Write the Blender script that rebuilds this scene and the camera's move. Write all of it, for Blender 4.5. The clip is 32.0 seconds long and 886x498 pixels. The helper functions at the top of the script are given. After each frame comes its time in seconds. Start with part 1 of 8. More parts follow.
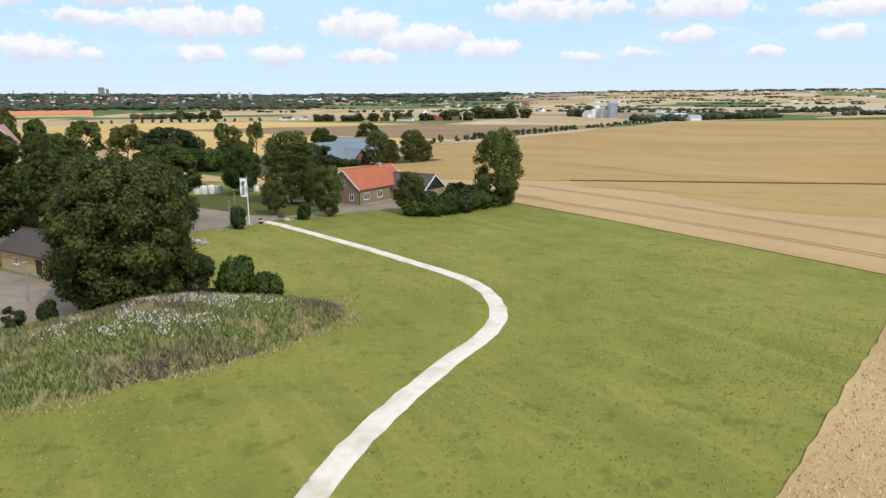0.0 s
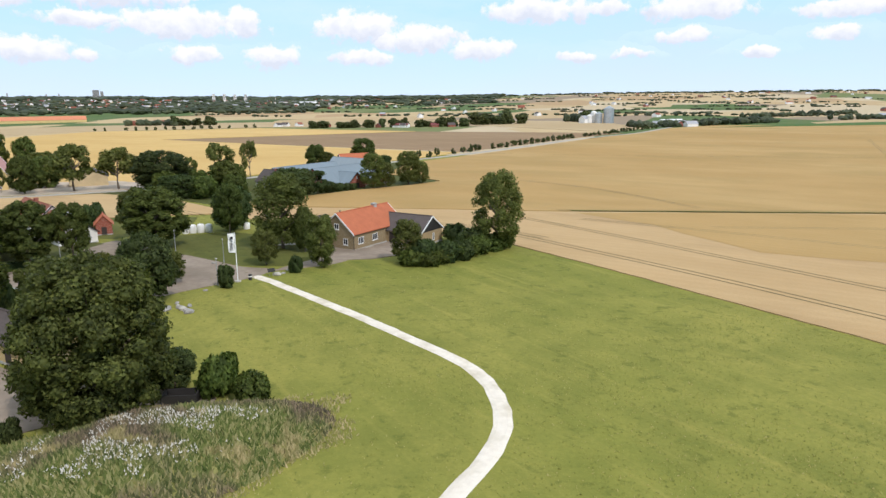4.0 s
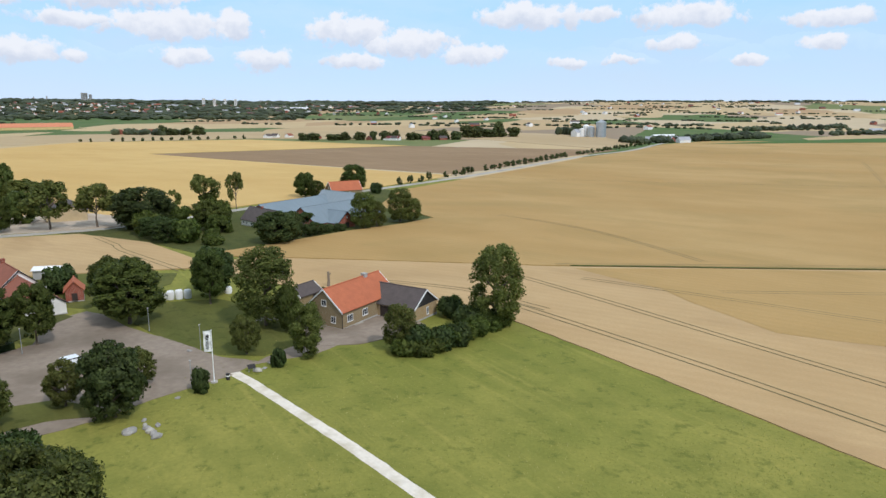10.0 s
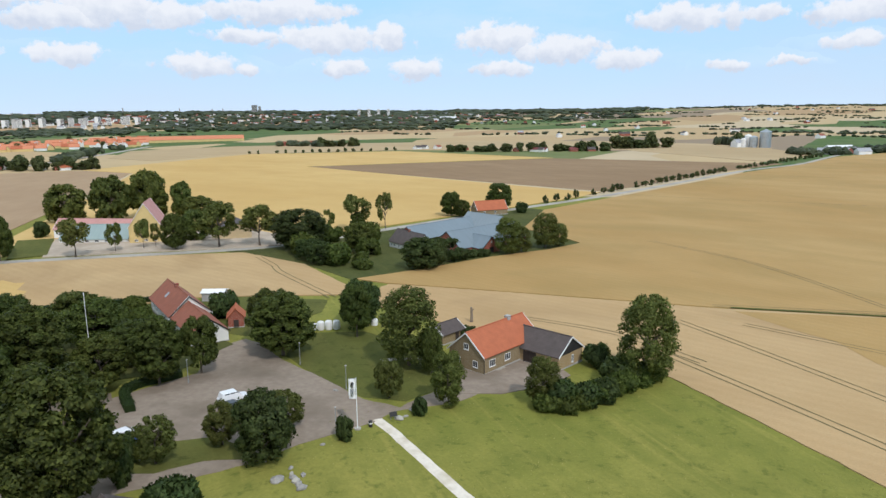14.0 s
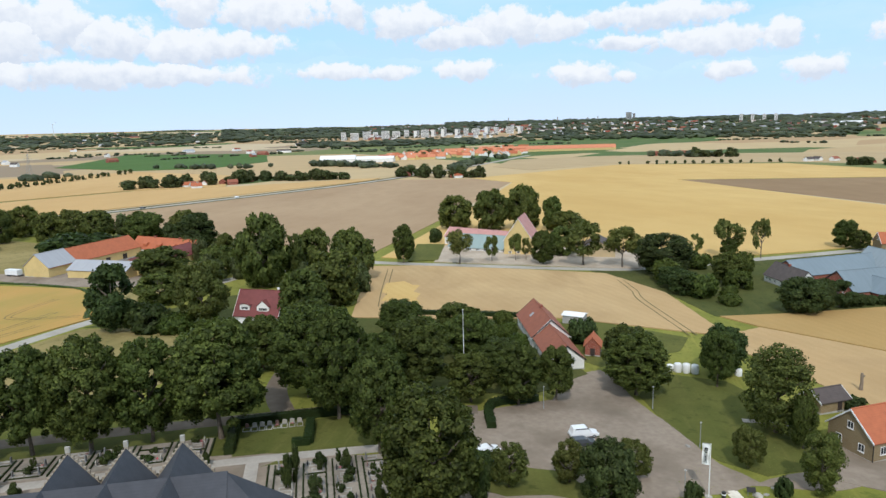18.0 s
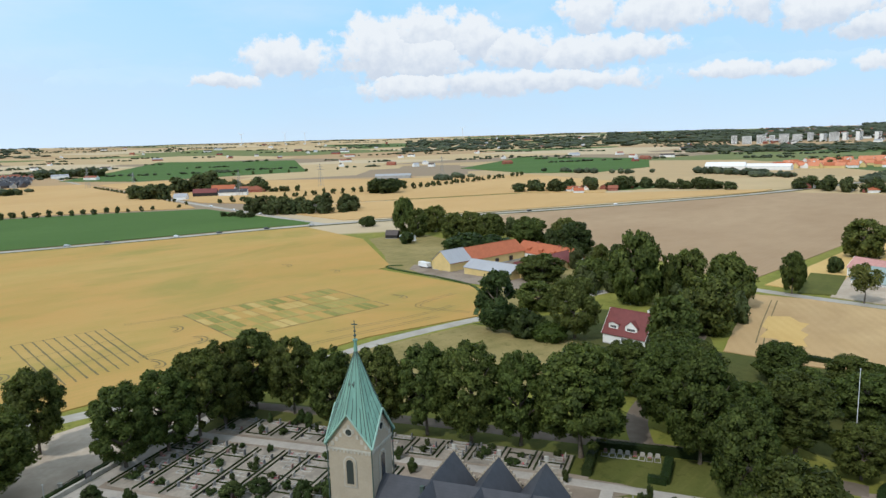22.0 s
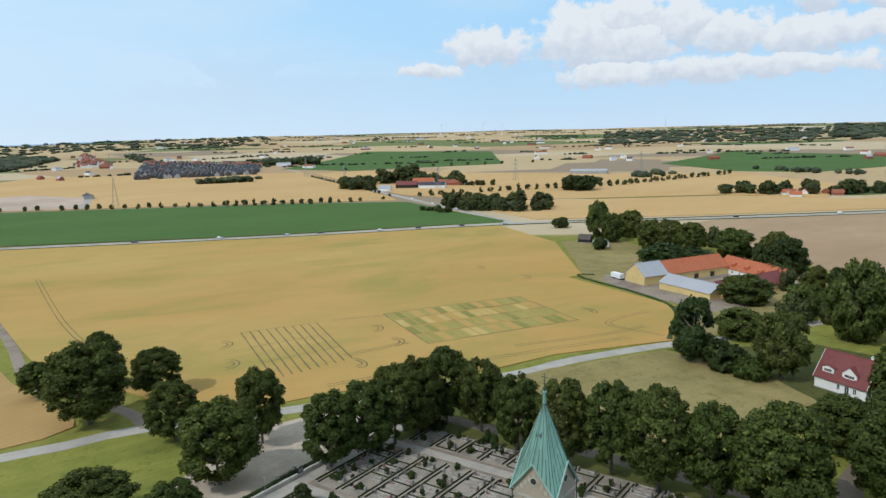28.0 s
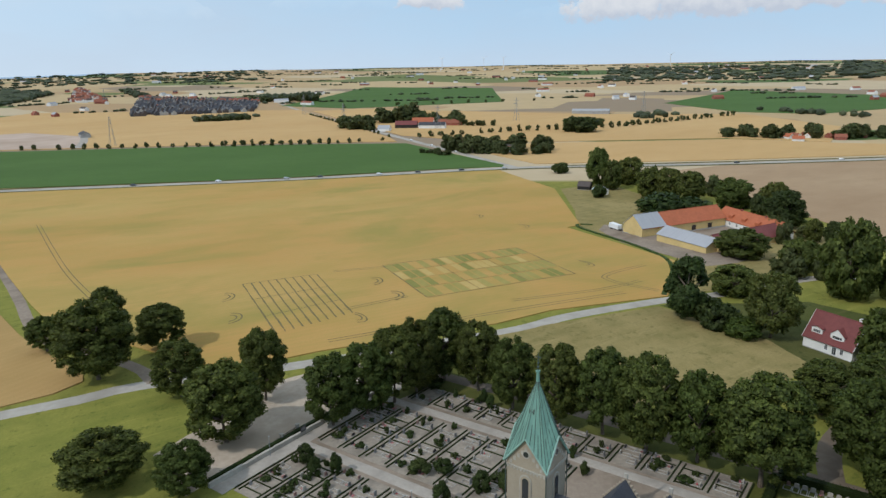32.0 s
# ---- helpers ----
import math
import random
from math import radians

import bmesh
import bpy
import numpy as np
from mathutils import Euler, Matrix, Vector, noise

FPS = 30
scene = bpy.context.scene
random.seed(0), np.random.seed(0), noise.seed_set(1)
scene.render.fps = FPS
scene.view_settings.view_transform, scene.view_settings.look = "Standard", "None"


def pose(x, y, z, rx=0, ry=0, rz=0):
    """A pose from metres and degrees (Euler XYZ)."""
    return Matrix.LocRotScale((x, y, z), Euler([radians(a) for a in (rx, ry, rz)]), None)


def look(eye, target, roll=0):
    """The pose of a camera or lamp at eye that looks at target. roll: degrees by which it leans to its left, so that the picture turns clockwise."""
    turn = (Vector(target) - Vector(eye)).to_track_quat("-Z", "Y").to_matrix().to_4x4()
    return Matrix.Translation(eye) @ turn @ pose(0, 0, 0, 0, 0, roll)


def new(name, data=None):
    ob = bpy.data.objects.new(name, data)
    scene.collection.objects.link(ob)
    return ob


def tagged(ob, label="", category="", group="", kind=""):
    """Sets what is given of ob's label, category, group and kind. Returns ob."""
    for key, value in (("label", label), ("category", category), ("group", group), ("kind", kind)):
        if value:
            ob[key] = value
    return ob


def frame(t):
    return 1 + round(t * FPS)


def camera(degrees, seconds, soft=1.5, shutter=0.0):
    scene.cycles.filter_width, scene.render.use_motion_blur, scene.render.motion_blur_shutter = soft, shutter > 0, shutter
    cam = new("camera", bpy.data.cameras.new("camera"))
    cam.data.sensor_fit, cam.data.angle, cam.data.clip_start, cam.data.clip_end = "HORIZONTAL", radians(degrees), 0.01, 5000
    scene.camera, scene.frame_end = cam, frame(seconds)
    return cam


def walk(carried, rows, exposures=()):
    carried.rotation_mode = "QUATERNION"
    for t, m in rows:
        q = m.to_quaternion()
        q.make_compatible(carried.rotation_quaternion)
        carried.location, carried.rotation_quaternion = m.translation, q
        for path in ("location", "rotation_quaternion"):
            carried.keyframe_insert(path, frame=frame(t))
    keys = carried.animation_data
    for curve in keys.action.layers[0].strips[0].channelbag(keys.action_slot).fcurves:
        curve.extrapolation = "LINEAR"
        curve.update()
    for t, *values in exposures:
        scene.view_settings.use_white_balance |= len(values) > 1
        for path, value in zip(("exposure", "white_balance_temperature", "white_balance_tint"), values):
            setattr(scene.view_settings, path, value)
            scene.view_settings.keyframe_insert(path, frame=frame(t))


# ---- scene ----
cam = camera(65.44, 32.0, soft=1.45)
PATH = [
    (0, (32.9, -114.67, 20.56), (32.865, -95.124, 16.324), -0.23),
    (0.5, (32.24, -113.65, 21.25), (32.339, -94.1, 17.031), -0.15),
    (1, (32.18, -112.75, 22.24), (32.305, -93.203, 18.008), -0.22),
    (1.5, (32.34, -111.76, 23.28), (32.449, -92.214, 19.045), -0.20),
    (2, (32.76, -110.85, 24.38), (32.802, -91.305, 20.137), -0.34),
    (2.5, (32.35, -109.97, 25.55), (32.476, -90.432, 21.278), -0.17),
    (3, (32.44, -109.3, 26.62), (32.544, -89.761, 22.351), -0.23),
    (3.5, (32.67, -108.48, 27.46), (32.737, -88.934, 23.222), -0.34),
    (5.5, (32.39, -104.48, 31.36), (32.553, -84.928, 27.152), -0.31),
    (6, (32.32, -103.26, 32.33), (32.523, -83.707, 28.13), -0.22),
    (6.5, (32.18, -102.38, 33.25), (32.414, -82.823, 29.072), -0.12),
    (7, (32.14, -101.34, 34.21), (32.385, -81.781, 30.042), -0.05),
    (7.5, (32.04, -100.38, 35.09), (32.313, -80.818, 30.938), 0.05),
    (8, (32.03, -99.34, 36.09), (32.323, -79.775, 31.954), 0.09),
    (8.5, (32.0, -98.71, 37.26), (32.31, -79.147, 33.112), 0.16),
    (9, (31.84, -97.61, 38.18), (32.188, -78.044, 34.051), 0.19),
    (9.5, (31.81, -96.7, 39.08), (32.167, -77.131, 34.965), 0.20),
    (10, (31.73, -95.72, 40.06), (32.095, -76.148, 35.961), 0.26),
    (10.5, (31.74, -94.93, 40.83), (32.106, -75.356, 36.738), 0.17),
    (11, (31.55, -94.13, 41.57), (31.934, -74.552, 37.502), 0.22),
    (11.5, (31.56, -93.59, 42.2), (31.93, -74.006, 38.161), 0.20),
    (12, (31.28, -92.99, 43.08), (31.516, -73.4, 39.056), 0.25),
    (12.5, (31.15, -92.53, 43.83), (30.172, -72.956, 39.843), -0.11),
    (13, (31.04, -92.14, 44.66), (29.04, -72.637, 40.704), -0.32),
    (13.5, (31.01, -91.73, 45.42), (28.194, -72.322, 41.495), -0.35),
    (15.5, (30.83, -90.63, 48.81), (23.866, -72.272, 45.002), -0.86),
    (16, (30.59, -90.54, 49.55), (22.571, -72.608, 45.789), -0.88),
    (16.5, (30.7, -90.31, 50.26), (21.46, -72.969, 46.529), -1.08),
    (17, (30.54, -90.37, 50.99), (20.054, -73.741, 47.313), -1.20),
    (17.5, (30.65, -90.44, 51.49), (18.975, -74.607, 47.884), -1.39),
    (18, (30.86, -90.63, 52.31), (17.938, -75.785, 48.753), -1.52),
    (18.5, (30.93, -90.8, 53.02), (16.979, -76.904, 49.517), -1.50),
    (19, (31.14, -90.98, 53.78), (15.986, -78.39, 50.339), -1.62),
    (19.5, (31.09, -91.15, 54.37), (15.078, -79.654, 50.984), -1.65),
    (20, (31.41, -91.29, 55.19), (14.659, -80.886, 51.849), -1.68),
    (20.5, (31.62, -91.4, 55.92), (14.296, -81.968, 52.617), -1.72),
    (21, (31.91, -91.47, 56.64), (14.031, -83.12, 53.381), -1.80),
    (21.5, (32.06, -91.54, 57.36), (13.729, -84.222, 54.13), -1.77),
    (22, (32.29, -91.51, 58.11), (13.536, -85.344, 54.908), -1.77),
    (22.5, (32.46, -91.71, 58.83), (13.369, -86.663, 55.66), -1.75),
    (23, (32.59, -91.69, 59.57), (13.191, -87.976, 56.429), -1.82),
    (23.5, (33.01, -91.89, 60.52), (13.405, -89.466, 57.392), -1.82),
    (24, (33.13, -91.73, 61.25), (13.403, -90.637, 58.143), -1.82),
    (24.5, (33.2, -91.68, 61.96), (13.441, -91.508, 58.868), -1.82),
    (25, (33.41, -91.76, 62.69), (13.657, -91.493, 59.568), -1.60),
    (25.5, (33.46, -91.71, 63.52), (13.72, -91.215, 60.345), -1.48),
    (27.5, (33.38, -91.47, 66.33), (13.67, -90.782, 63.005), -1.56),
    (28, (32.89, -92.01, 66.87), (13.188, -91.244, 63.515), -1.52),
    (28.5, (33.17, -91.61, 67.86), (13.474, -90.919, 64.454), -1.55),
    (29, (33.25, -91.41, 68.49), (13.559, -90.705, 65.062), -1.54),
    (29.5, (33.33, -91.45, 69.27), (13.647, -90.662, 65.811), -1.49),
    (30, (33.05, -91.59, 70.02), (13.376, -90.768, 66.521), -1.44),
    (30.5, (33.29, -91.46, 70.77), (13.617, -90.726, 67.243), -1.42),
    (31, (33.26, -91.44, 71.28), (13.647, -90.672, 67.44), -1.35),
    (31.5, (33.43, -91.53, 72.22), (14.045, -90.713, 67.365), -1.24),
    (32, (33.36, -91.72, 73.38), (14.048, -90.994, 68.23), -1.16),
]
from mathutils.geometry import tessellate_polygon

EXPOSURES = [(0, -0.11, 6200, 13), (3, -0.02, 6200, 13), (7, -0.12, 6080, 12), (12, -0.26, 5960, 11), (18, -0.15, 6020, 9), (25, -0.33, 5950, 7), (30, -0.40, 5930, 7), (32, -0.52, 5980, 9)]
walk(cam, [(t, look(eye, target, roll)) for t, eye, target, roll in PATH], EXPOSURES)

# ---------------------------------------------------------------- light
SUN_AZ, SUN_EL = 216.0, 46.0        # degrees: turn to the left from +y, height
sun_dir = Vector((-math.sin(radians(SUN_AZ)) * math.cos(radians(SUN_EL)), math.cos(radians(SUN_AZ)) * math.cos(radians(SUN_EL)), math.sin(radians(SUN_EL))))
sun_data = bpy.data.lights.new("sun", "SUN")
sun_data.energy, sun_data.angle, sun_data.color = 2.65, radians(0.6), (1.0, 0.925, 0.83)
sun = new("sun", sun_data)
sun.rotation_euler = sun_dir.to_track_quat("Z", "Y").to_euler()

world = bpy.data.worlds.new("sky")
scene.world = world
world.use_nodes = True
wn, wl = world.node_tree.nodes, world.node_tree.links
wn.clear()


class Graph:
    """Small helper for node trees."""

    def __init__(self, tree):
        self.n, self.l = tree.nodes, tree.links

    def put(self, kind, ins=(), **props):
        node = self.n.new(kind)
        if "operation" in props:
            node.operation = props["operation"]
        if "use_clamp" in props:
            node.use_clamp = props["use_clamp"]
        if "data_type" in props:
            node.data_type = props["data_type"]
        if "blend_type" in props:
            node.blend_type = props["blend_type"]
        if "rotation_type" in props:
            node.rotation_type = props["rotation_type"]
        if "distance" in props:
            node.distance = props["distance"]
        if "vector_type" in props:
            node.vector_type = props["vector_type"]
        for key, value in dict(ins).items():
            if isinstance(value, bpy.types.NodeSocket):
                self.l.new(value, node.inputs[key])
            else:
                node.inputs[key].default_value = value
        return node

    def math(self, op, a, b=0.0, c=0.0, clamp=False):
        return self.put("ShaderNodeMath", {0: a, 1: b, 2: c}, operation=op, use_clamp=clamp).outputs[0]

    def mix(self, f, a, b, blend="MIX"):
        node = self.put("ShaderNodeMix", {"Factor": f}, data_type="RGBA", blend_type=blend)
        for key, value in ((6, a), (7, b)):
            if isinstance(value, bpy.types.NodeSocket):
                self.l.new(value, node.inputs[key])
            else:
                node.inputs[key].default_value = (*value, 1)
        return node.outputs[2]

    def ramp(self, f, stops):
        node = self.put("ShaderNodeValToRGB", {"Fac": f})
        el = node.color_ramp.elements
        while len(el) < len(stops):
            el.new(0.5)
        for e, (p, c) in zip(el, stops):
            e.position, e.color = p, (*c, 1)
        return node.outputs[0]

    def noise(self, vec, scale, detail=4.0, rough=0.55, distortion=0.0):
        return self.put("ShaderNodeTexNoise", {"Vector": vec, "Scale": scale, "Detail": detail, "Roughness": rough, "Distortion": distortion})

    def remap(self, v, a, b, c=0.0, d=1.0):
        return self.put("ShaderNodeMapRange", {0: v, 1: a, 2: b, 3: c, 4: d}).outputs[0]


wg = Graph(world.node_tree)
sky = wg.put("ShaderNodeTexSky")
sky.sky_type, sky.sun_disc, sky.sun_elevation, sky.sun_rotation = "NISHITA", False, radians(SUN_EL), radians(-SUN_AZ) % (2 * math.pi)
sky.altitude, sky.air_density, sky.dust_density, sky.ozone_density = 50.0, 1.0, 1.6, 1.5
coord = wg.put("ShaderNodeTexCoord").outputs["Generated"]
axis = wg.put("ShaderNodeSeparateXYZ", {0: coord})
high = wg.math("MAXIMUM", axis.outputs[2], 0.045)
wl.new(wg.put("ShaderNodeCombineXYZ", {0: axis.outputs[0], 1: axis.outputs[1], 2: high}).outputs[0], sky.inputs[0])
azim = wg.math("DEGREES", wg.math("ARCTAN2", wg.math("MULTIPLY", axis.outputs[0], -1.0), axis.outputs[1]))
elev = wg.math("DEGREES", wg.math("ARCSINE", axis.outputs[2]))
# directions in degrees, stirred by noise so that the clouds' edges billow
spot = wg.put("ShaderNodeCombineXYZ", {0: azim, 1: elev, 2: 0.0}).outputs[0]
stir = wg.put("ShaderNodeVectorMath", {0: wg.noise(spot, 0.45, 5.0, 0.62).outputs["Color"], 1: (0.5, 0.5, 0.5)}, operation="SUBTRACT").outputs[0]
stir = wg.put("ShaderNodeVectorMath", {0: stir, 1: (2.6, 1.5, 0.0)}, operation="MULTIPLY").outputs[0]
spot2 = wg.put("ShaderNodeVectorMath", {0: spot, 1: stir}, operation="ADD").outputs[0]
cloud_field = None
cloud_shade = None


def cloud(az, el, w, h):
    """A cumulus at that direction, w and h its half width and half height in degrees."""
    global cloud_field, cloud_shade
    off = wg.put("ShaderNodeVectorMath", {0: spot2, 1: (az, el, 0.0)}, operation="SUBTRACT").outputs[0]
    off = wg.put("ShaderNodeVectorMath", {0: off, 1: (0.9 / w, 0.85 / h, 0.0)}, operation="MULTIPLY").outputs[0]
    side = wg.put("ShaderNodeSeparateXYZ", {0: off}).outputs[1]
    near = wg.math("SUBTRACT", 1.0, wg.put("ShaderNodeVectorMath", {0: off}, operation="LENGTH").outputs["Value"])
    cloud_shade = side if cloud_shade is None else wg.math("ADD", cloud_shade, wg.math("MULTIPLY", wg.math("GREATER_THAN", near, cloud_field), wg.math("SUBTRACT", side, cloud_shade)))
    cloud_field = near if cloud_field is None else wg.put("ShaderNodeMath", {0: cloud_field, 1: near, 2: 0.12}, operation="SMOOTH_MAX").outputs[0]


cloud(29.8, 3.6, 2.7, 0.79)
cloud(19.6, 5.7, 4.9, 1.00)
cloud(15.3, 5.9, 1.6, 0.92)
cloud(26.4, 5.9, 3.3, 0.48)
cloud(19.0, 3.5, 2.2, 0.61)
cloud(13.1, 3.4, 2.2, 0.70)
cloud(6.5, 5.6, 2.9, 1.14)
cloud(1.8, 4.8, 3.5, 1.00)
cloud(-3.4, 3.9, 2.1, 0.83)
cloud(6.1, 3.3, 2.2, 0.57)
cloud(-7.8, 6.9, 4.0, 0.87)
cloud(-13.2, 6.9, 1.4, 0.57)
cloud(-19.5, 6.7, 3.7, 0.87)
cloud(-11.0, 3.3, 1.4, 0.44)
cloud(-19.1, 4.6, 1.8, 0.57)
cloud(-14.8, 3.3, 1.4, 0.35)
cloud(-24.2, 3.5, 1.4, 0.35)
cloud(-29.0, 4.4, 1.4, 0.66)
cloud(-29.5, 6.1, 2.8, 0.57)
cloud(76.4, 7.0, 3.3, 2.40)
cloud(72.6, 8.1, 3.3, 1.75)
cloud(69.1, 7.7, 2.8, 1.75)
cloud(65.5, 6.8, 3.7, 1.31)
cloud(59.7, 9.1, 2.1, 1.31)
cloud(54.0, 8.8, 4.4, 1.31)
cloud(48.1, 8.9, 1.3, 1.44)
cloud(43.2, 8.0, 3.5, 1.22)
cloud(39.3, 6.8, 3.3, 0.87)
cloud(35.4, 7.4, 3.3, 1.31)
cloud(31.7, 7.1, 2.6, 0.87)
cloud(49.6, 4.3, 2.7, 0.57)
cloud(45.1, 4.2, 2.0, 0.57)
cloud(38.8, 4.3, 2.0, 0.70)
cloud(61.8, 4.2, 6.6, 0.74)
cloud(57.2, 6.3, 4.4, 0.87)
cloud(24.0, 7.7, 5.5, 0.87)
cloud(26.4, 3.4, 0.9, 0.52)
cloud(83.9, 6.5, 3.3, 1.35)
cloud(88.7, 4.8, 2.3, 0.52)
cloud(72.5, 6.6, 3.7, 2.18)
cloud(60.7, 6.2, 3.7, 1.31)
cloud(73.7, 4.2, 4.1, 1.09)
cloud(67.1, 4.2, 4.4, 0.87)

# besides the listed clouds: thin veil, unseen high cloud thickened to whiten fill light
veil = wg.noise(wg.put("ShaderNodeVectorMath", {0: spot, 1: (0.05, 0.16, 0.0)}, operation="MULTIPLY").outputs[0], 1.0, 5.0, 0.6).outputs[0]
puffs = wg.remap(wg.noise(wg.put("ShaderNodeVectorMath", {0: spot, 1: (0.035, 0.07, 0.0)}, operation="MULTIPLY").outputs[0], 1.0, 6.0, 0.6).outputs[0], 0.36, 0.53)
puffs = wg.math("MULTIPLY", puffs, wg.remap(elev, 15.0, 20.0))
billow = wg.math("MULTIPLY", wg.math("SUBTRACT", wg.noise(spot, 0.75, 8.0, 0.60).outputs[0], 0.5), 2.0)
mask = wg.remap(wg.math("ADD", cloud_field, billow), -0.10, 0.24)
mask = wg.math("MAXIMUM", mask, wg.math("MULTIPLY", puffs, 0.9), clamp=True)
mask = wg.math("MAXIMUM", mask, wg.math("MULTIPLY", wg.remap(veil, 0.42, 0.72), 0.32), clamp=True)
haze = wg.math("POWER", 2.718, wg.math("MULTIPLY", wg.math("MAXIMUM", elev, 0.0), -0.12))
blue = wg.mix(0.85, sky.outputs[0], (4.1, 8.3, 11.9))
clear = wg.mix(wg.math("MULTIPLY", haze, 0.85), blue, (8.2, 9.3, 10.3))
# the sky grows paler towards the sun
clear = wg.mix(wg.remap(azim, 82, 128, 0.0, 0.55), clear, (9.6, 10.7, 11.4))
lit = wg.math("ADD", cloud_shade, wg.math("MULTIPLY", wg.math("SUBTRACT", wg.noise(spot, 0.9, 5.0, 0.55).outputs[0], 0.5), 2.2))
white = wg.mix(wg.remap(lit, -0.75, 0.35), (7.5, 7.9, 8.6), (9.9, 9.85, 9.8))
full = wg.mix(mask, clear, white)
out = wg.put("ShaderNodeOutputWorld")
bg = wg.put("ShaderNodeBackground", {"Color": full, "Strength": 0.106})
wl.new(bg.outputs[0], out.inputs[0])

# ---------------------------------------------------------------- materials
MATS = {}


def material(name, build, rough=0.8, metal=0.0, spec=0.3, bump=None, coat=0.0):
    """A procedural material; build(graph, object coords, world coords) returns its colour, bump a (scale, strength) or a function."""
    m = bpy.data.materials.new(name)
    m.use_nodes = True
    m.node_tree.nodes.clear()
    g = Graph(m.node_tree)
    tex = g.put("ShaderNodeTexCoord")
    geo = g.put("ShaderNodeNewGeometry")
    col = build(g, tex.outputs["Object"], geo.outputs["Position"])
    bsdf = g.put("ShaderNodeBsdfPrincipled", {"Roughness": rough, "Metallic": metal, "Specular IOR Level": spec})
    if coat:
        bsdf.inputs["Coat Weight"].default_value = coat
    if isinstance(col, tuple):
        bsdf.inputs["Base Color"].default_value = (*col, 1)
    else:
        g.l.new(col, bsdf.inputs["Base Color"])
    if bump:
        h = g.noise(geo.outputs["Position"], bump[0], 5.0).outputs[0]
        b = g.put("ShaderNodeBump", {"Height": h, "Strength": bump[1], "Distance": bump[2] if len(bump) > 2 else 0.05})
        g.l.new(b.outputs[0], bsdf.inputs["Normal"])
    o = g.put("ShaderNodeOutputMaterial")
    g.l.new(bsdf.outputs[0], o.inputs[0])
    MATS[name] = m
    return m


def two(c1, c2, scale, c3=None, scale2=None, random_amount=0.0):
    """Colours mixed by noise at two scales, in world coordinates."""
    def build(g, obj, pos):
        f = g.remap(g.noise(pos, scale, 6.0).outputs[0], 0.32, 0.68)
        col = g.mix(f, c1, c2)
        if c3:
            f2 = g.remap(g.noise(pos, scale2, 3.0).outputs[0], 0.45, 0.72)
            col = g.mix(f2, col, c3)
        if random_amount:
            r = g.put("ShaderNodeObjectInfo").outputs["Random"]
            v = g.remap(r, 0, 1, 1 - random_amount, 1 + random_amount)
            h = g.remap(g.math("FRACT", g.math("MULTIPLY", r, 7.31)), 0, 1, 0.485, 0.515)
            col = g.put("ShaderNodeHueSaturation", {"Hue": h, "Saturation": 1.0, "Value": v, "Color": col}).outputs[0]
        return col
    return build


def grass_build(base, dry, dark):
    def build(g, obj, pos):
        big = g.remap(g.noise(pos, 0.018, 3.0).outputs[0], 0.35, 0.7)
        mid = g.remap(g.noise(pos, 0.12, 4.0, 0.6).outputs[0], 0.4, 0.72)
        fine = g.remap(g.noise(pos, 1.7, 5.0, 0.7).outputs[0], 0.3, 0.7)
        col = g.mix(g.math("MULTIPLY", big, 0.75), base, dry)
        col = g.mix(g.math("MULTIPLY", mid, 0.55), col, dark)
        # mowing stripes
        rot = g.put("ShaderNodeVectorRotate", {"Vector": pos, "Angle": radians(-32)}, rotation_type="Z_AXIS").outputs[0]
        sx = g.put("ShaderNodeSeparateXYZ", {0: rot}).outputs[0]
        warp = g.math("ADD", sx, g.math("MULTIPLY", g.noise(pos, 0.03, 2.0).outputs[0], 8.0))
        stripe = g.math("SINE", g.math("MULTIPLY", warp, 1.1))
        col = g.mix(g.remap(stripe, -1, 1, 0.0, 0.16), col, dry)
        # long faint tracks of the mower
        lane = g.put("ShaderNodeVectorMath", {0: rot, 1: (0.55, 0.03, 0.0)}, operation="MULTIPLY").outputs[0]
        worn = g.remap(g.noise(lane, 1.0, 4.0, 0.6).outputs[0], 0.55, 0.72)
        col = g.mix(g.math("MULTIPLY", worn, 0.65), col, dry)
        herbs = g.remap(g.noise(pos, 0.42, 5.0, 0.68).outputs[0], 0.56, 0.66)
        col = g.mix(g.math("MULTIPLY", herbs, 0.6), col, tuple(0.85 * v for v in dark))
        straw = g.remap(g.noise(pos, 5.0, 3.0, 0.7).outputs[0], 0.58, 0.7)
        col = g.mix(g.math("MULTIPLY", straw, 0.4), col, dry)
        return g.mix(g.math("MULTIPLY", fine, 0.4), col, dark)
    return build


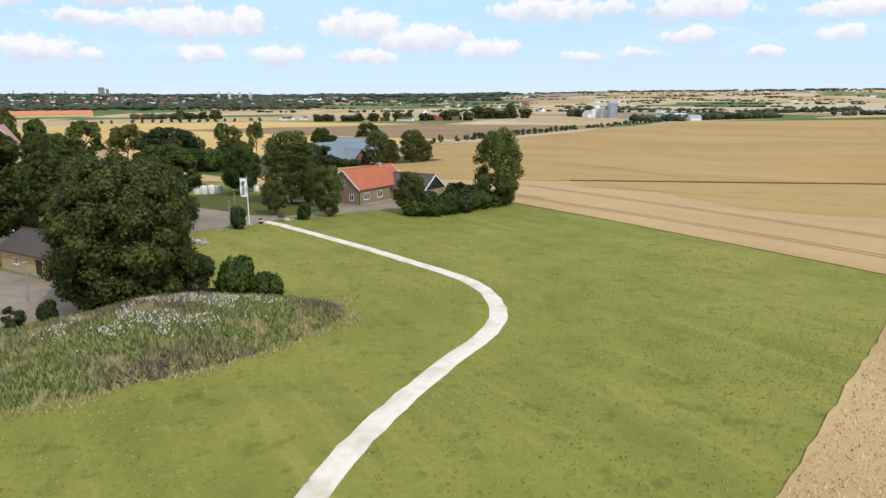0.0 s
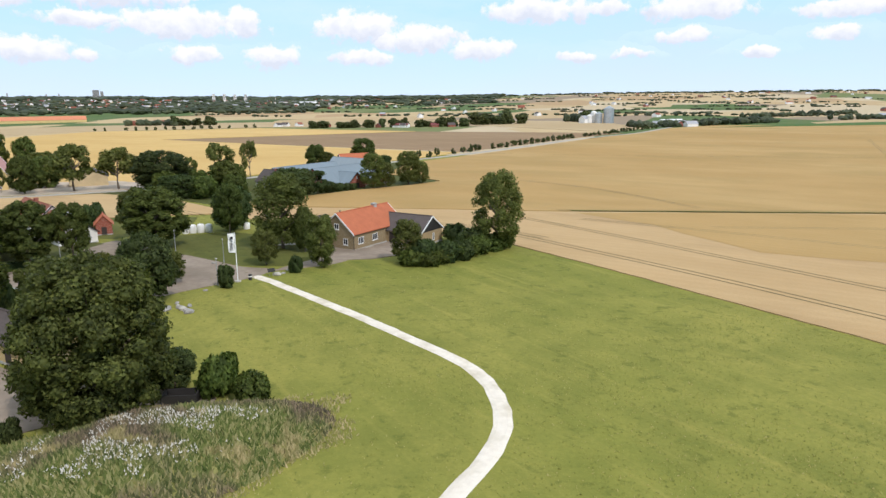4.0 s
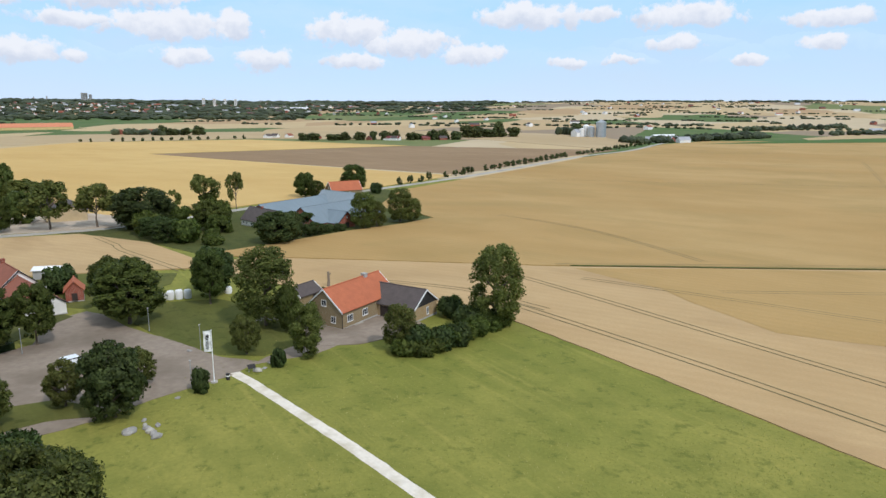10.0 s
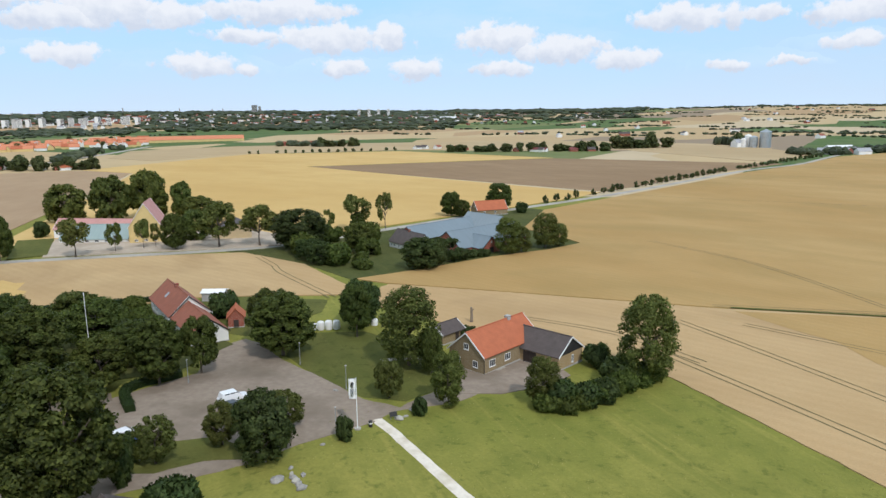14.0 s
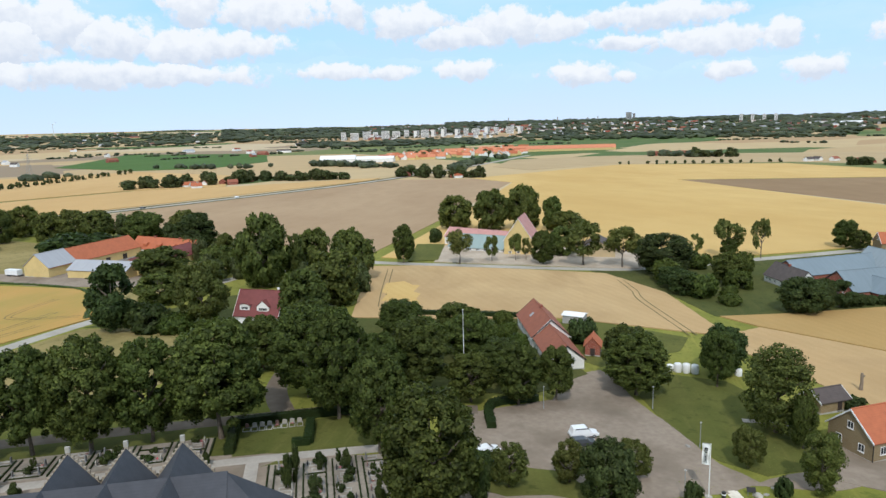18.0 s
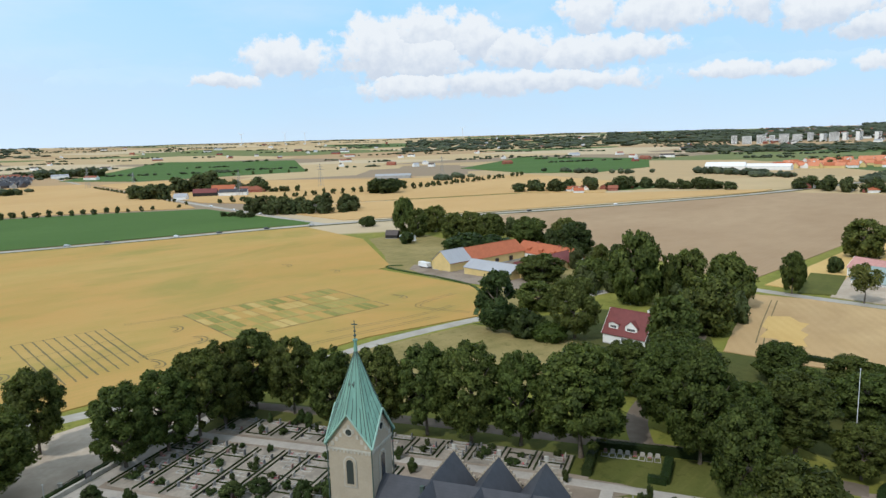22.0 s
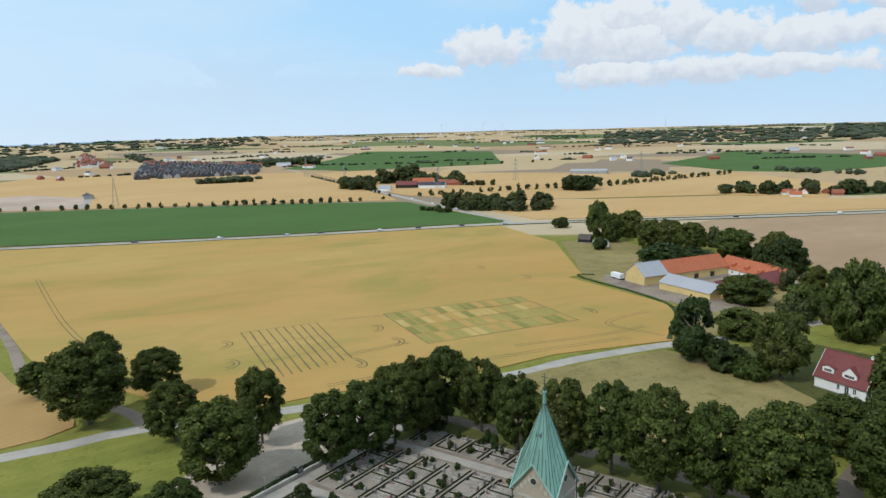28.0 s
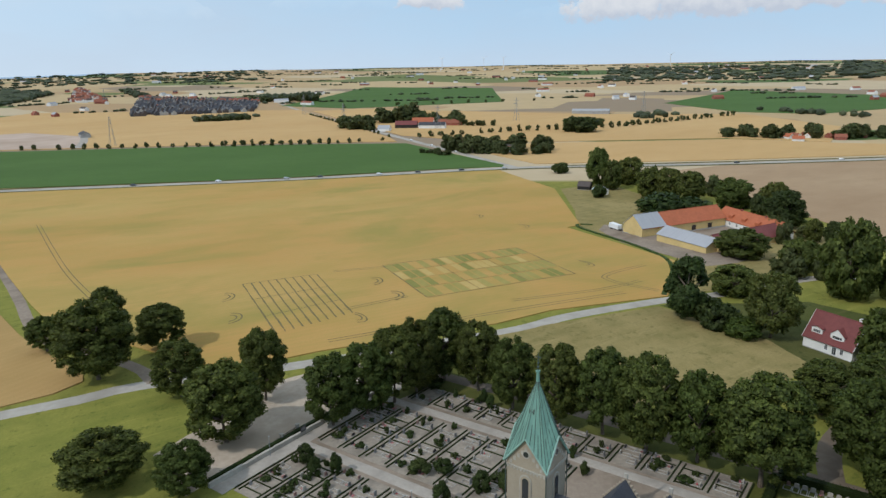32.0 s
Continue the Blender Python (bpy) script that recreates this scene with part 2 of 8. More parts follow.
def crop_build(base, light, dark, rows=0.0, scale=0.012, patch=None, amount=0.6):
    """A ripe crop: broad patches, fine grain, and faint drill rows along `rows` degrees."""
    def build(g, obj, pos):
        st = g.put("ShaderNodeVectorRotate", {"Vector": pos, "Angle": radians(rows)}, rotation_type="Z_AXIS").outputs[0]
        st2 = g.put("ShaderNodeVectorMath", {0: st, 1: (0.55, 1.0, 1.0)}, operation="MULTIPLY").outputs[0]
        big = g.remap(g.noise(st2, scale, 4.0, 0.6).outputs[0], 0.38, 0.66)
        mid = g.remap(g.noise(st2, scale * 7, 4.0, 0.6).outputs[0], 0.4, 0.75)
        fine = g.remap(g.noise(pos, 2.2, 5.0, 0.7).outputs[0], 0.3, 0.7)
        col = g.mix(big, base, light)
        col = g.mix(g.math("MULTIPLY", mid, 0.4), col, dark)
        if patch:
            spots = g.remap(g.noise(st2, scale * 2.3, 5.0, 0.62, 0.6).outputs[0], 0.50, 0.66)
            col = g.mix(g.math("MULTIPLY", spots, amount), col, patch)
        sx = g.put("ShaderNodeSeparateXYZ", {0: st}).outputs[1]
        rows_ = g.math("SINE", g.math("MULTIPLY", g.math("ADD", sx, g.math("MULTIPLY", g.noise(pos, 0.05, 2.0).outputs[0], 1.5)), 2.1))
        col = g.mix(g.remap(rows_, -1, 1, 0.0, 0.14), col, dark)
        return g.mix(g.math("MULTIPLY", fine, 0.42), col, dark)
    return build


def far_build(g, obj, pos):
    """Distant farmland: parcels of different crops."""
    flat = g.put("ShaderNodeVectorMath", {0: pos, 1: (1, 1, 0)}, operation="MULTIPLY").outputs[0]
    rot = g.put("ShaderNodeVectorRotate", {"Vector": flat, "Angle": radians(20)}, rotation_type="Z_AXIS").outputs[0]
    st = g.put("ShaderNodeVectorMath", {0: rot, 1: (1.0, 0.55, 1.0)}, operation="MULTIPLY").outputs[0]
    v = g.put("ShaderNodeTexVoronoi", {"Vector": st, "Scale": 0.0034}, distance="MANHATTAN")
    pick = g.put("ShaderNodeSeparateColor", {0: v.outputs["Color"]}).outputs[0]
    node = g.put("ShaderNodeValToRGB", {"Fac": pick})
    node.color_ramp.interpolation = "CONSTANT"
    el = node.color_ramp.elements
    # Greyed parcel colours: part of the far haze is put into them.
    stops = [(0.0, (0.45, 0.325, 0.175)), (0.2, (0.50, 0.40, 0.26)), (0.34, (0.07, 0.125, 0.035)), (0.46, (0.40, 0.27, 0.145)), (0.58, (0.14, 0.17, 0.06)), (0.70, (0.48, 0.36, 0.20)), (0.86, (0.27, 0.205, 0.14))]
    while len(el) < len(stops):
        el.new(0.5)
    for e, (p, c) in zip(el, stops):
        e.position, e.color = p, (*c, 1)
    n = g.remap(g.noise(pos, 0.02, 4.0).outputs[0], 0.35, 0.7)
    col = g.mix(g.math("MULTIPLY", n, 0.25), node.outputs[0], (0.3, 0.24, 0.13))
    # meadow close to the hill
    r = g.put("ShaderNodeVectorMath", {0: flat, 1: (-30, -60, 0)}, operation="DISTANCE").outputs["Value"]
    near = g.remap(r, 420, 430)
    grass = grass_build((0.192, 0.203, 0.038), (0.325, 0.286, 0.070), (0.108, 0.128, 0.025))(g, obj, pos)
    return g.mix(near, grass, col)


M_ground = material("grass_and_far_fields", far_build, rough=0.95, spec=0.1, bump=(2.5, 0.5, 0.06))
M_lawn = material("mown_lawn", grass_build((0.105, 0.115, 0.026), (0.165, 0.15, 0.045), (0.06, 0.072, 0.018)), rough=0.95, spec=0.1, bump=(3.0, 0.4, 0.05))
M_rough = material("unmown_garden_grass", grass_build((0.075, 0.088, 0.022), (0.125, 0.118, 0.04), (0.042, 0.055, 0.015)), rough=0.95, spec=0.1, bump=(2.0, 0.8, 0.1))
M_dry = material("dry_paddock_grass", grass_build((0.26, 0.205, 0.08), (0.37, 0.29, 0.13), (0.135, 0.125, 0.04)), rough=0.95, spec=0.1, bump=(2.0, 0.5, 0.06))
M_wheat = material("ripe_wheat", crop_build((0.42, 0.262, 0.10), (0.50, 0.34, 0.15), (0.29, 0.19, 0.065), 35, 0.008, (0.31, 0.22, 0.085), 0.6), rough=0.95, spec=0.1, bump=(3.0, 0.7, 0.1))
M_wheat_pale = material("pale_ripe_wheat", crop_build((0.47, 0.315, 0.155), (0.55, 0.395, 0.21), (0.35, 0.232, 0.105), 30, 0.012, (0.33, 0.215, 0.11), 0.55), rough=0.95, spec=0.1, bump=(3.0, 0.7, 0.1))
M_wheat_far = material("orange_ripe_wheat", crop_build((0.52, 0.335, 0.145), (0.57, 0.385, 0.18), (0.43, 0.275, 0.11), 50, 0.006), rough=0.95, spec=0.1, bump=(3.0, 0.7, 0.1))
M_wheat_dun = material("dun_wheat_stubble", crop_build((0.43, 0.32, 0.18), (0.50, 0.385, 0.23), (0.35, 0.255, 0.135), 20, 0.006), rough=0.95, spec=0.1)
M_barley = material("golden_barley", crop_build((0.50, 0.272, 0.092), (0.51, 0.325, 0.118), (0.29, 0.25, 0.06), 65, 0.008, (0.27, 0.235, 0.065), 0.7), rough=0.95, spec=0.1, bump=(3.0, 0.7, 0.1))
# The brown also carries the cloud shade that lies on this field.
M_stubble = material("cloud_shaded_stubble", crop_build((0.27, 0.18, 0.10), (0.34, 0.235, 0.135), (0.20, 0.13, 0.07), 40), rough=0.95, spec=0.1, bump=(2.0, 0.5, 0.08))
# Brighter copy of the wheat: a patch of sun is put into its colour.
M_wheat_sun = material("sun_brightened_wheat", crop_build((0.55, 0.365, 0.135), (0.64, 0.455, 0.19), (0.43, 0.275, 0.09), 25, 0.006), rough=0.95, spec=0.1, bump=(3.0, 0.7, 0.1))
# Cloud shade on the harvested field is part of this grey-brown.
M_stubble_pale = material("cloud_shaded_pale_stubble", crop_build((0.36, 0.25, 0.15), (0.43, 0.31, 0.19), (0.28, 0.185, 0.105), 60), rough=0.95, spec=0.1, bump=(2.0, 0.5, 0.08))
# Darker than the other asphalt: the lime trees' shade is put into its colour.
M_street = material("tree_shaded_asphalt", two((0.16, 0.128, 0.097), (0.20, 0.163, 0.128), 0.5, (0.125, 0.098, 0.07), 0.08), rough=0.95, spec=0.1)
M_beet = material("green_beet", crop_build((0.070, 0.130, 0.026), (0.085, 0.15, 0.034), (0.052, 0.10, 0.02), 80), rough=0.9, spec=0.15, bump=(2.0, 0.7, 0.1))
# Gravel darkened: cloud shade over the car park is put into it.
M_gravel = material("cloud_darkened_gravel", two((0.245, 0.195, 0.15), (0.30, 0.245, 0.19), 0.9, (0.175, 0.138, 0.102), 0.09), rough=0.95, spec=0.15, bump=(9.0, 0.5, 0.02))
# Lighter gravel, with the sun on forecourt and yard put into it.
M_sand = material("sunlit_sandy_gravel", two((0.42, 0.345, 0.265), (0.50, 0.42, 0.33), 0.7, (0.34, 0.275, 0.205), 0.07), rough=0.95, spec=0.15, bump=(9.0, 0.5, 0.02))
M_works = material("pinkish_bare_ground", two((0.44, 0.335, 0.265), (0.52, 0.41, 0.33), 0.03, (0.36, 0.27, 0.20), 0.008), rough=0.95, spec=0.1)
M_path = material("white_limestone_gravel", two((0.66, 0.595, 0.50), (0.74, 0.675, 0.57), 1.6, (0.52, 0.455, 0.34), 0.35), rough=0.95, spec=0.15, bump=(9.0, 0.5, 0.02))
M_asphalt = material("worn_grey_asphalt", two((0.37, 0.34, 0.295), (0.43, 0.40, 0.35), 0.5, (0.30, 0.275, 0.235), 0.08), rough=0.95, spec=0.1, bump=(12.0, 0.3, 0.01))
M_bark = material("bark", two((0.10, 0.08, 0.06), (0.16, 0.13, 0.10), 3.0), rough=0.95, bump=(8.0, 0.8, 0.04))


def leaf_material(name, c1, c2, c3):
    """Foliage: leaves of mixed greens that let some light through, with broad patches of older and younger growth."""
    m = bpy.data.materials.new(name)
    m.use_nodes = True
    m.node_tree.nodes.clear()
    g = Graph(m.node_tree)
    geo = g.put("ShaderNodeNewGeometry")
    col = g.ramp(geo.outputs["Random Per Island"], [(0.0, tuple(0.6 * v for v in c1)), (0.5, c2), (1.0, tuple(1.3 * v for v in c3))])
    r = g.put("ShaderNodeObjectInfo").outputs["Random"]
    grow = g.remap(g.noise(geo.outputs["Position"], 0.35, 3.0).outputs[0], 0.3, 0.7, 0.78, 1.25)
    v = g.math("MULTIPLY", g.remap(r, 0, 1, 0.85, 1.2), grow)
    h = g.remap(g.math("FRACT", g.math("MULTIPLY", r, 7.31)), 0, 1, 0.480, 0.512)
    col = g.put("ShaderNodeHueSaturation", {"Hue": h, "Saturation": 1.0, "Value": v, "Color": col}).outputs[0]
    face = g.put("ShaderNodeBsdfPrincipled", {"Base Color": col, "Roughness": 0.6, "Specular IOR Level": 0.18})
    glow = g.put("ShaderNodeBsdfTranslucent", {"Color": g.mix(0.5, col, (1.5 * c3[0], 1.6 * c3[1], c3[2]))})
    both = g.put("ShaderNodeMixShader", {0: 0.38, 1: face.outputs[0], 2: glow.outputs[0]})
    o = g.put("ShaderNodeOutputMaterial")
    g.l.new(both.outputs[0], o.inputs[0])
    return m


LEAF = {
    "chestnut": leaf_material("chestnut_leaves", (0.050, 0.066, 0.016), (0.072, 0.090, 0.021), (0.105, 0.120, 0.029)),
    "shrub": leaf_material("shrub_leaves", (0.050, 0.075, 0.014), (0.070, 0.098, 0.019), (0.10, 0.125, 0.026)),
    # Paler than the near trees: distance haze is put into this green.
    "far": leaf_material("hazed_far_leaves", (0.062, 0.078, 0.028), (0.078, 0.096, 0.034), (0.098, 0.114, 0.042)),
    "big": leaf_material("lime_leaves", (0.048, 0.066, 0.014), (0.067, 0.090, 0.019), (0.099, 0.121, 0.027)),
    # The lime greens times 1.3: sunlight on these trees is put into the colour.
    "mid": leaf_material("sunlit_farm_tree_leaves", (0.062, 0.083, 0.019), (0.086, 0.110, 0.025), (0.122, 0.142, 0.034)),
    "light": leaf_material("light_leaves", (0.080, 0.100, 0.022), (0.106, 0.124, 0.028), (0.142, 0.152, 0.040)),
    "dark": leaf_material("dark_leaves", (0.036, 0.056, 0.016), (0.049, 0.073, 0.021), (0.070, 0.094, 0.027)),
    "birch": leaf_material("birch_leaves", (0.072, 0.094, 0.021), (0.098, 0.120, 0.027), (0.130, 0.148, 0.037)),
}


def plain(name, c, var=0.12, rough=0.7, metal=0.0, spec=0.3, scale=1.5, bump=None):
    c2 = tuple(v * (1 - var) for v in c)
    c3 = tuple(v * (1 - 2.2 * var) for v in c)
    return material(name, two(c, c2, scale, c3, scale * 0.15), rough=rough, metal=metal, spec=spec, bump=bump)


# ---------------------------------------------------------------- helpers for meshes
def part(name, bm, mat, parent=None, label="", smooth=False):
    me = bpy.data.meshes.new(name)
    bm.to_mesh(me)
    bm.free()
    for m in (mat if isinstance(mat, (list, tuple)) else [mat]):
        me.materials.append(m)
    if smooth:
        me.polygons.foreach_set("use_smooth", [True] * len(me.polygons))
    ob = new(name, me)
    if parent:
        ob.parent = parent
    if label:
        ob["label"] = label
    return ob


def thing(name, x, y, turn=0.0, z=None, label="", category="", group="", kind=""):
    """An empty at the base of a thing, on the ground."""
    ob = new(name)
    ob.empty_display_size = 0.3
    ob.matrix_basis = pose(x, y, ground(x, y) if z is None else z, 0, 0, turn)
    return tagged(ob, label, category, group, kind)


def smoothstep(a, b, v):
    s = min(1.0, max(0.0, (v - a) / (b - a)))
    return s * s * (3 - 2 * s)


# height of the far rim by direction (degrees to the left of +y)
# Heights chosen so that the skyline fits the camera's view.
RIM = [(-180, 40), (-120, 45), (-60, 62), (-36, 66), (-18, 70), (-8, 58), (0, 47), (12, 46), (26, 50), (38, 50), (50, 52), (70, 58), (90, 62), (112, 62), (118, 52), (135, 50), (180, 40)]


def ground(x, y):
    """A low hill with the church on it; the land falls away on all sides, then rises to a rim fitted to the camera's
    view.
    """
    r = math.hypot(x + 30, y + 60)
    z = 1.0 - 10 * (1 - math.exp(-((r / 270) ** 1.6)))
    if r > 1500:
        az = math.degrees(math.atan2(-(x + 30), y + 60))
        for (a, ha), (b, hb) in zip(RIM, RIM[1:]):
            if a <= az <= b:
                h = ha + (hb - ha) * smoothstep(a, b, az)
        h += 5 * noise.noise((az * 0.12, 3.1, 0)) + 3 * noise.noise((az * 0.5, 7.7, 0))
        z += (h + 9) * smoothstep(1500, 5400, r) * 1.06
    return z


def ground_sheet():
    bm = bmesh.new()
    radii, r = [0.0], 4.0
    while r < 4960:
        radii.append(r)
        r = r + max(4.0, r * 0.055)
    radii.append(4960)
    seg = 240
    rings = []
    for r in radii[1:]:
        rings.append([bm.verts.new((-30 + r * math.sin(2 * math.pi * k / seg), -60 + r * math.cos(2 * math.pi * k / seg), 0)) for k in range(seg)])
    mid = bm.verts.new((-30, -60, 0))
    for k in range(seg):
        bm.faces.new((mid, rings[0][(k + 1) % seg], rings[0][k]))
    for a, b in zip(rings, rings[1:]):
        for k in range(seg):
            bm.faces.new((a[k], a[(k + 1) % seg], b[(k + 1) % seg], b[k]))
    for v in bm.verts:
        v.co.z = ground(v.co.x, v.co.y)
    bmesh.ops.recalc_face_normals(bm, faces=bm.faces)
    ob = part("ground", bm, M_ground, smooth=True)
    return tagged(ob, "green meadow and farmland stretching to the horizon", "ground", kind="structure")


def cut_grid(bm, cell):
    xs = [v.co.x for v in bm.verts]
    ys = [v.co.y for v in bm.verts]
    for axis, lo, hi in ((0, min(xs), max(xs)), (1, min(ys), max(ys))):
        v = math.ceil(lo / cell) * cell
        while v < hi:
            co, no = [0, 0, 0], [0, 0, 0]
            co[axis], no[axis] = v, 1
            bmesh.ops.bisect_plane(bm, geom=bm.verts[:] + bm.edges[:] + bm.faces[:], plane_co=co, plane_no=no, dist=0.01)
            v += cell


def drape(name, pts, dz, mat, cell=25.0, label="", category="", skirt=True, wobble=0.0, kind="structure"):
    """A sheet over the ground with the outline pts, its top dz above it, with its sides closed down to it."""
    bm = bmesh.new()
    if wobble:
        fine = []
        for (ax, ay), (bx, by) in zip(pts, pts[1:] + pts[:1]):
            n = max(1, int(math.hypot(bx - ax, by - ay) / (wobble * 6)))
            for k in range(n):
                x, y = ax + (bx - ax) * k / n, ay + (by - ay) * k / n
                fine.append((x + wobble * noise.noise((x * 0.31, y * 0.31, 2.0)), y + wobble * noise.noise((x * 0.31, y * 0.31, 9.0))))
        pts = fine
    corner = [bm.verts.new((x, y, 0)) for x, y in pts]
    for tri in tessellate_polygon([[Vector((x, y, 0)) for x, y in pts]]):
        bm.faces.new([corner[k] for k in tri])
    bmesh.ops.recalc_face_normals(bm, faces=bm.faces)
    cut_grid(bm, cell)
    bmesh.ops.recalc_face_normals(bm, faces=bm.faces)
    if bm.faces[:][0].normal.z < 0:
        bmesh.ops.reverse_faces(bm, faces=bm.faces)
    for v in bm.verts:
        v.co.z = ground(v.co.x, v.co.y) + dz
    if skirt:
        edges = [e for e in bm.edges if len(e.link_faces) == 1]
        low = {}
        for e in edges:
            for v in e.verts:
                if v not in low:
                    low[v] = bm.verts.new((v.co.x, v.co.y, v.co.z - dz - 0.02))
        for e in edges:
            a, b = e.verts
            bm.faces.new((a, b, low[b], low[a]))
    ob = part(name, bm, mat)
    return tagged(ob, label, category, kind=kind)


def smooth_line(pts, step=4.0):
    """A Catmull-Rom line through pts."""
    out = []
    p = [pts[0]] + list(pts) + [pts[-1]]
    for k in range(1, len(p) - 2):
        p0, p1, p2, p3 = (Vector(q) for q in p[k - 1 : k + 3])
        n = max(2, int((p2 - p1).length / step))
        for i in range(n):
            t = i / n
            out.append(0.5 * ((2 * p1) + (p2 - p0) * t + (2 * p0 - 5 * p1 + 4 * p2 - p3) * t * t + (3 * p1 - p0 - 3 * p2 + p3) * t ** 3))
    out.append(Vector(p[-2]))
    return out


def strip(name, pts, width, dz, mat, label="", category="road", step=4.0, edge=0.0, kind="structure", across=4, sink=0.8):
    """A road or path along pts, laid on the ground, with slightly ragged edges."""
    line = smooth_line(pts, step)
    bm = bmesh.new()
    rows = []
    for k, c in enumerate(line):
        d = (line[min(k + 1, len(line) - 1)] - line[max(k - 1, 0)]).normalized()
        side = Vector((-d.y, d.x))
        row = []
        for j in range(across + 1):
            u = j / across - 0.5
            w = width + (edge * noise.noise((c.x * 0.6, c.y * 0.6, j)) if j in (0, across) else 0)
            q = c + side * w * u
            row.append(bm.verts.new((q.x, q.y, ground(q.x, q.y) + dz + (0 if 0 < j < across else -dz * sink))))
        rows.append(row)
    for a, b in zip(rows, rows[1:]):
        for j in range(across):
            bm.faces.new((a[j], a[j + 1], b[j + 1], b[j]))
    bmesh.ops.recalc_face_normals(bm, faces=bm.faces)
    if bm.faces[:][0].normal.z < 0:
        bmesh.ops.reverse_faces(bm, faces=bm.faces)
    ob = part(name, bm, mat)
    return tagged(ob, label, category, kind=kind)


def box(bm, x0, y0, z0, x1, y1, z1, mat=0):
    v = [bm.verts.new(c) for c in ((x0, y0, z0), (x1, y0, z0), (x1, y1, z0), (x0, y1, z0), (x0, y0, z1), (x1, y0, z1), (x1, y1, z1), (x0, y1, z1))]
    fs = [bm.faces.new([v[i] for i in q]) for q in ((0, 3, 2, 1), (4, 5, 6, 7), (0, 1, 5, 4), (1, 2, 6, 5), (2, 3, 7, 6), (3, 0, 4, 7))]
    for f in fs:
        f.material_index = mat
    return v


def tube(bm, p, q, r0, r1, sides=8, cap=True):
    p, q = Vector(p), Vector(q)
    d = (q - p).normalized()
    a = d.orthogonal().normalized()
    b = d.cross(a)
    rings = []
    for c, r in ((p, r0), (q, r1)):
        rings.append([bm.verts.new(c + r * (math.cos(2 * math.pi * k / sides) * a + math.sin(2 * math.pi * k / sides) * b)) for k in range(sides)])
    for k in range(sides):
        bm.faces.new((rings[0][k], rings[0][(k + 1) % sides], rings[1][(k + 1) % sides], rings[1][k]))
    if cap:
        bm.faces.new(rings[0][::-1])
        bm.faces.new(rings[1])


# ---------------------------------------------------------------- ground, fields, roads
ground_sheet()

def field(name, pts, mat, label, dz=0.3, cell=40.0, wobble=0.0):
    return drape(name, pts, dz, mat, cell, label, "field", wobble=wobble)


field("wheat_field", [(-28, 76), (-21, 95), (64, 86), (126, 87), (300, 94), (800, 110), (800, -420), (100, -420), (-40, -196), (17, -120), (51, -81), (74, -53), (91, -33), (67, 4.5), (58, 18.5), (47, 35), (36, 43), (24, 47), (8, 54), (-10, 66)], M_wheat_pale, "pale ripe wheat field beside the meadow", wobble=0.35, dz=0.16, cell=25.0)
field("wheat_field", [(-22, 95.6), (64, 86.7), (126, 87.8), (800, 110.8), (1500, 900), (420, 880), (330, 795), (259, 672), (182, 570), (67, 377), (14, 285), (8, 215), (29, 187), (33, 179.5), (22, 163), (2, 143), (-18, 116), (-33, 99.5)], M_wheat, "wide golden wheat field along the tree-lined road", cell=60)
field("stubble_field", [(50, 390), (-245, 588), (5, 742), (240, 674), (165, 578)], M_stubble, "stubble field, cloud shade in its dark brown", 0.2, 60)
field("wheat_field", [(-168, 121), (-148, 125), (-90, 160), (-58, 208), (-16, 276), (28, 345), (47, 384), (28, 392), (-247, 592), (3, 748), (-220, 880), (-411, 795), (-459, 525), (-382, 496), (-184, 115)], M_wheat_sun, "yellow wheat field behind the farm, sunlight in its colour", cell=60)
field("stubble_field", [(-190, 108), (-384, 494), (-452, 518), (-530, 470), (-510, 250), (-505, 150), (-470, 75), (-390, 105), (-250, 115)], M_stubble_pale, "harvested field, cloud shade in its grey-brown", 0.2, 60)
field("wheat_field", [(-115, 36), (-172, 97), (-157, 109), (-120, 125), (-88, 137), (-57, 119), (-30, 88), (-28, 80), (-66, 71), (-97, 46)], M_wheat_pale, "pale wheat field between the houses and the road", wobble=0.3)
field("wheat_field", [(-430, 806), (-330, 850), (-222, 912), (-60, 893), (90, 935), (230, 700), (312, 808), (300, 985), (240, 1120), (60, 1230), (-160, 1210), (-360, 1130), (-560, 990), (-640, 860), (-560, 700), (-470, 660)], M_wheat_dun, "dun harvested field beyond the row of trees", 0.25, 80)
field("barley_field", [(-138.5, -128.7), (-143, -119), (-159, -69), (-170, -50), (-181, -9), (-226, 11), (-295, -18), (-300, -10), (-415, 0), (-512, -26), (-482, -200), (-463, -398), (-340, -330), (-241, -258), (-201, -228), (-183, -213.5), (-165, -190), (-149, -167), (-138, -150), (-135, -141)], M_barley, "large golden barley field beside the lane", cell=40)
field("wheat_field", [(-117.5, -192), (-124, -181.5), (-130.5, -177.5), (-135, -179.5), (-147, -192), (-168, -213.5), (-194.6, -236), (-240, -269), (-340, -345), (-460, -420), (-420, -600), (-200, -500), (-60, -310), (-100, -222)], M_wheat, "orange ripe wheat field beside the track")
field("beet_field", [(-486, -404), (-497, -200), (-509, -153), (-529, -20), (-540, -18), (-729, -101), (-746, -240), (-741, -548), (-600, -560)], M_beet, "dark green beet field", 0.35, 60)
field("wheat_field", [(-755, -560), (-762, -240), (-748, -112), (-800, -122), (-1400, -322), (-1500, -900), (-900, -900)], M_wheat_far, "distant pale wheat field", 0.6, 90)
field("wheat_field", [(-541, 10), (-536, 150), (-550, 455), (-566, 484), (-633, 330), (-691, 248), (-699, 0), (-620, -22)], M_wheat_far, "pale wheat field beyond the main road", 0.6, 80)
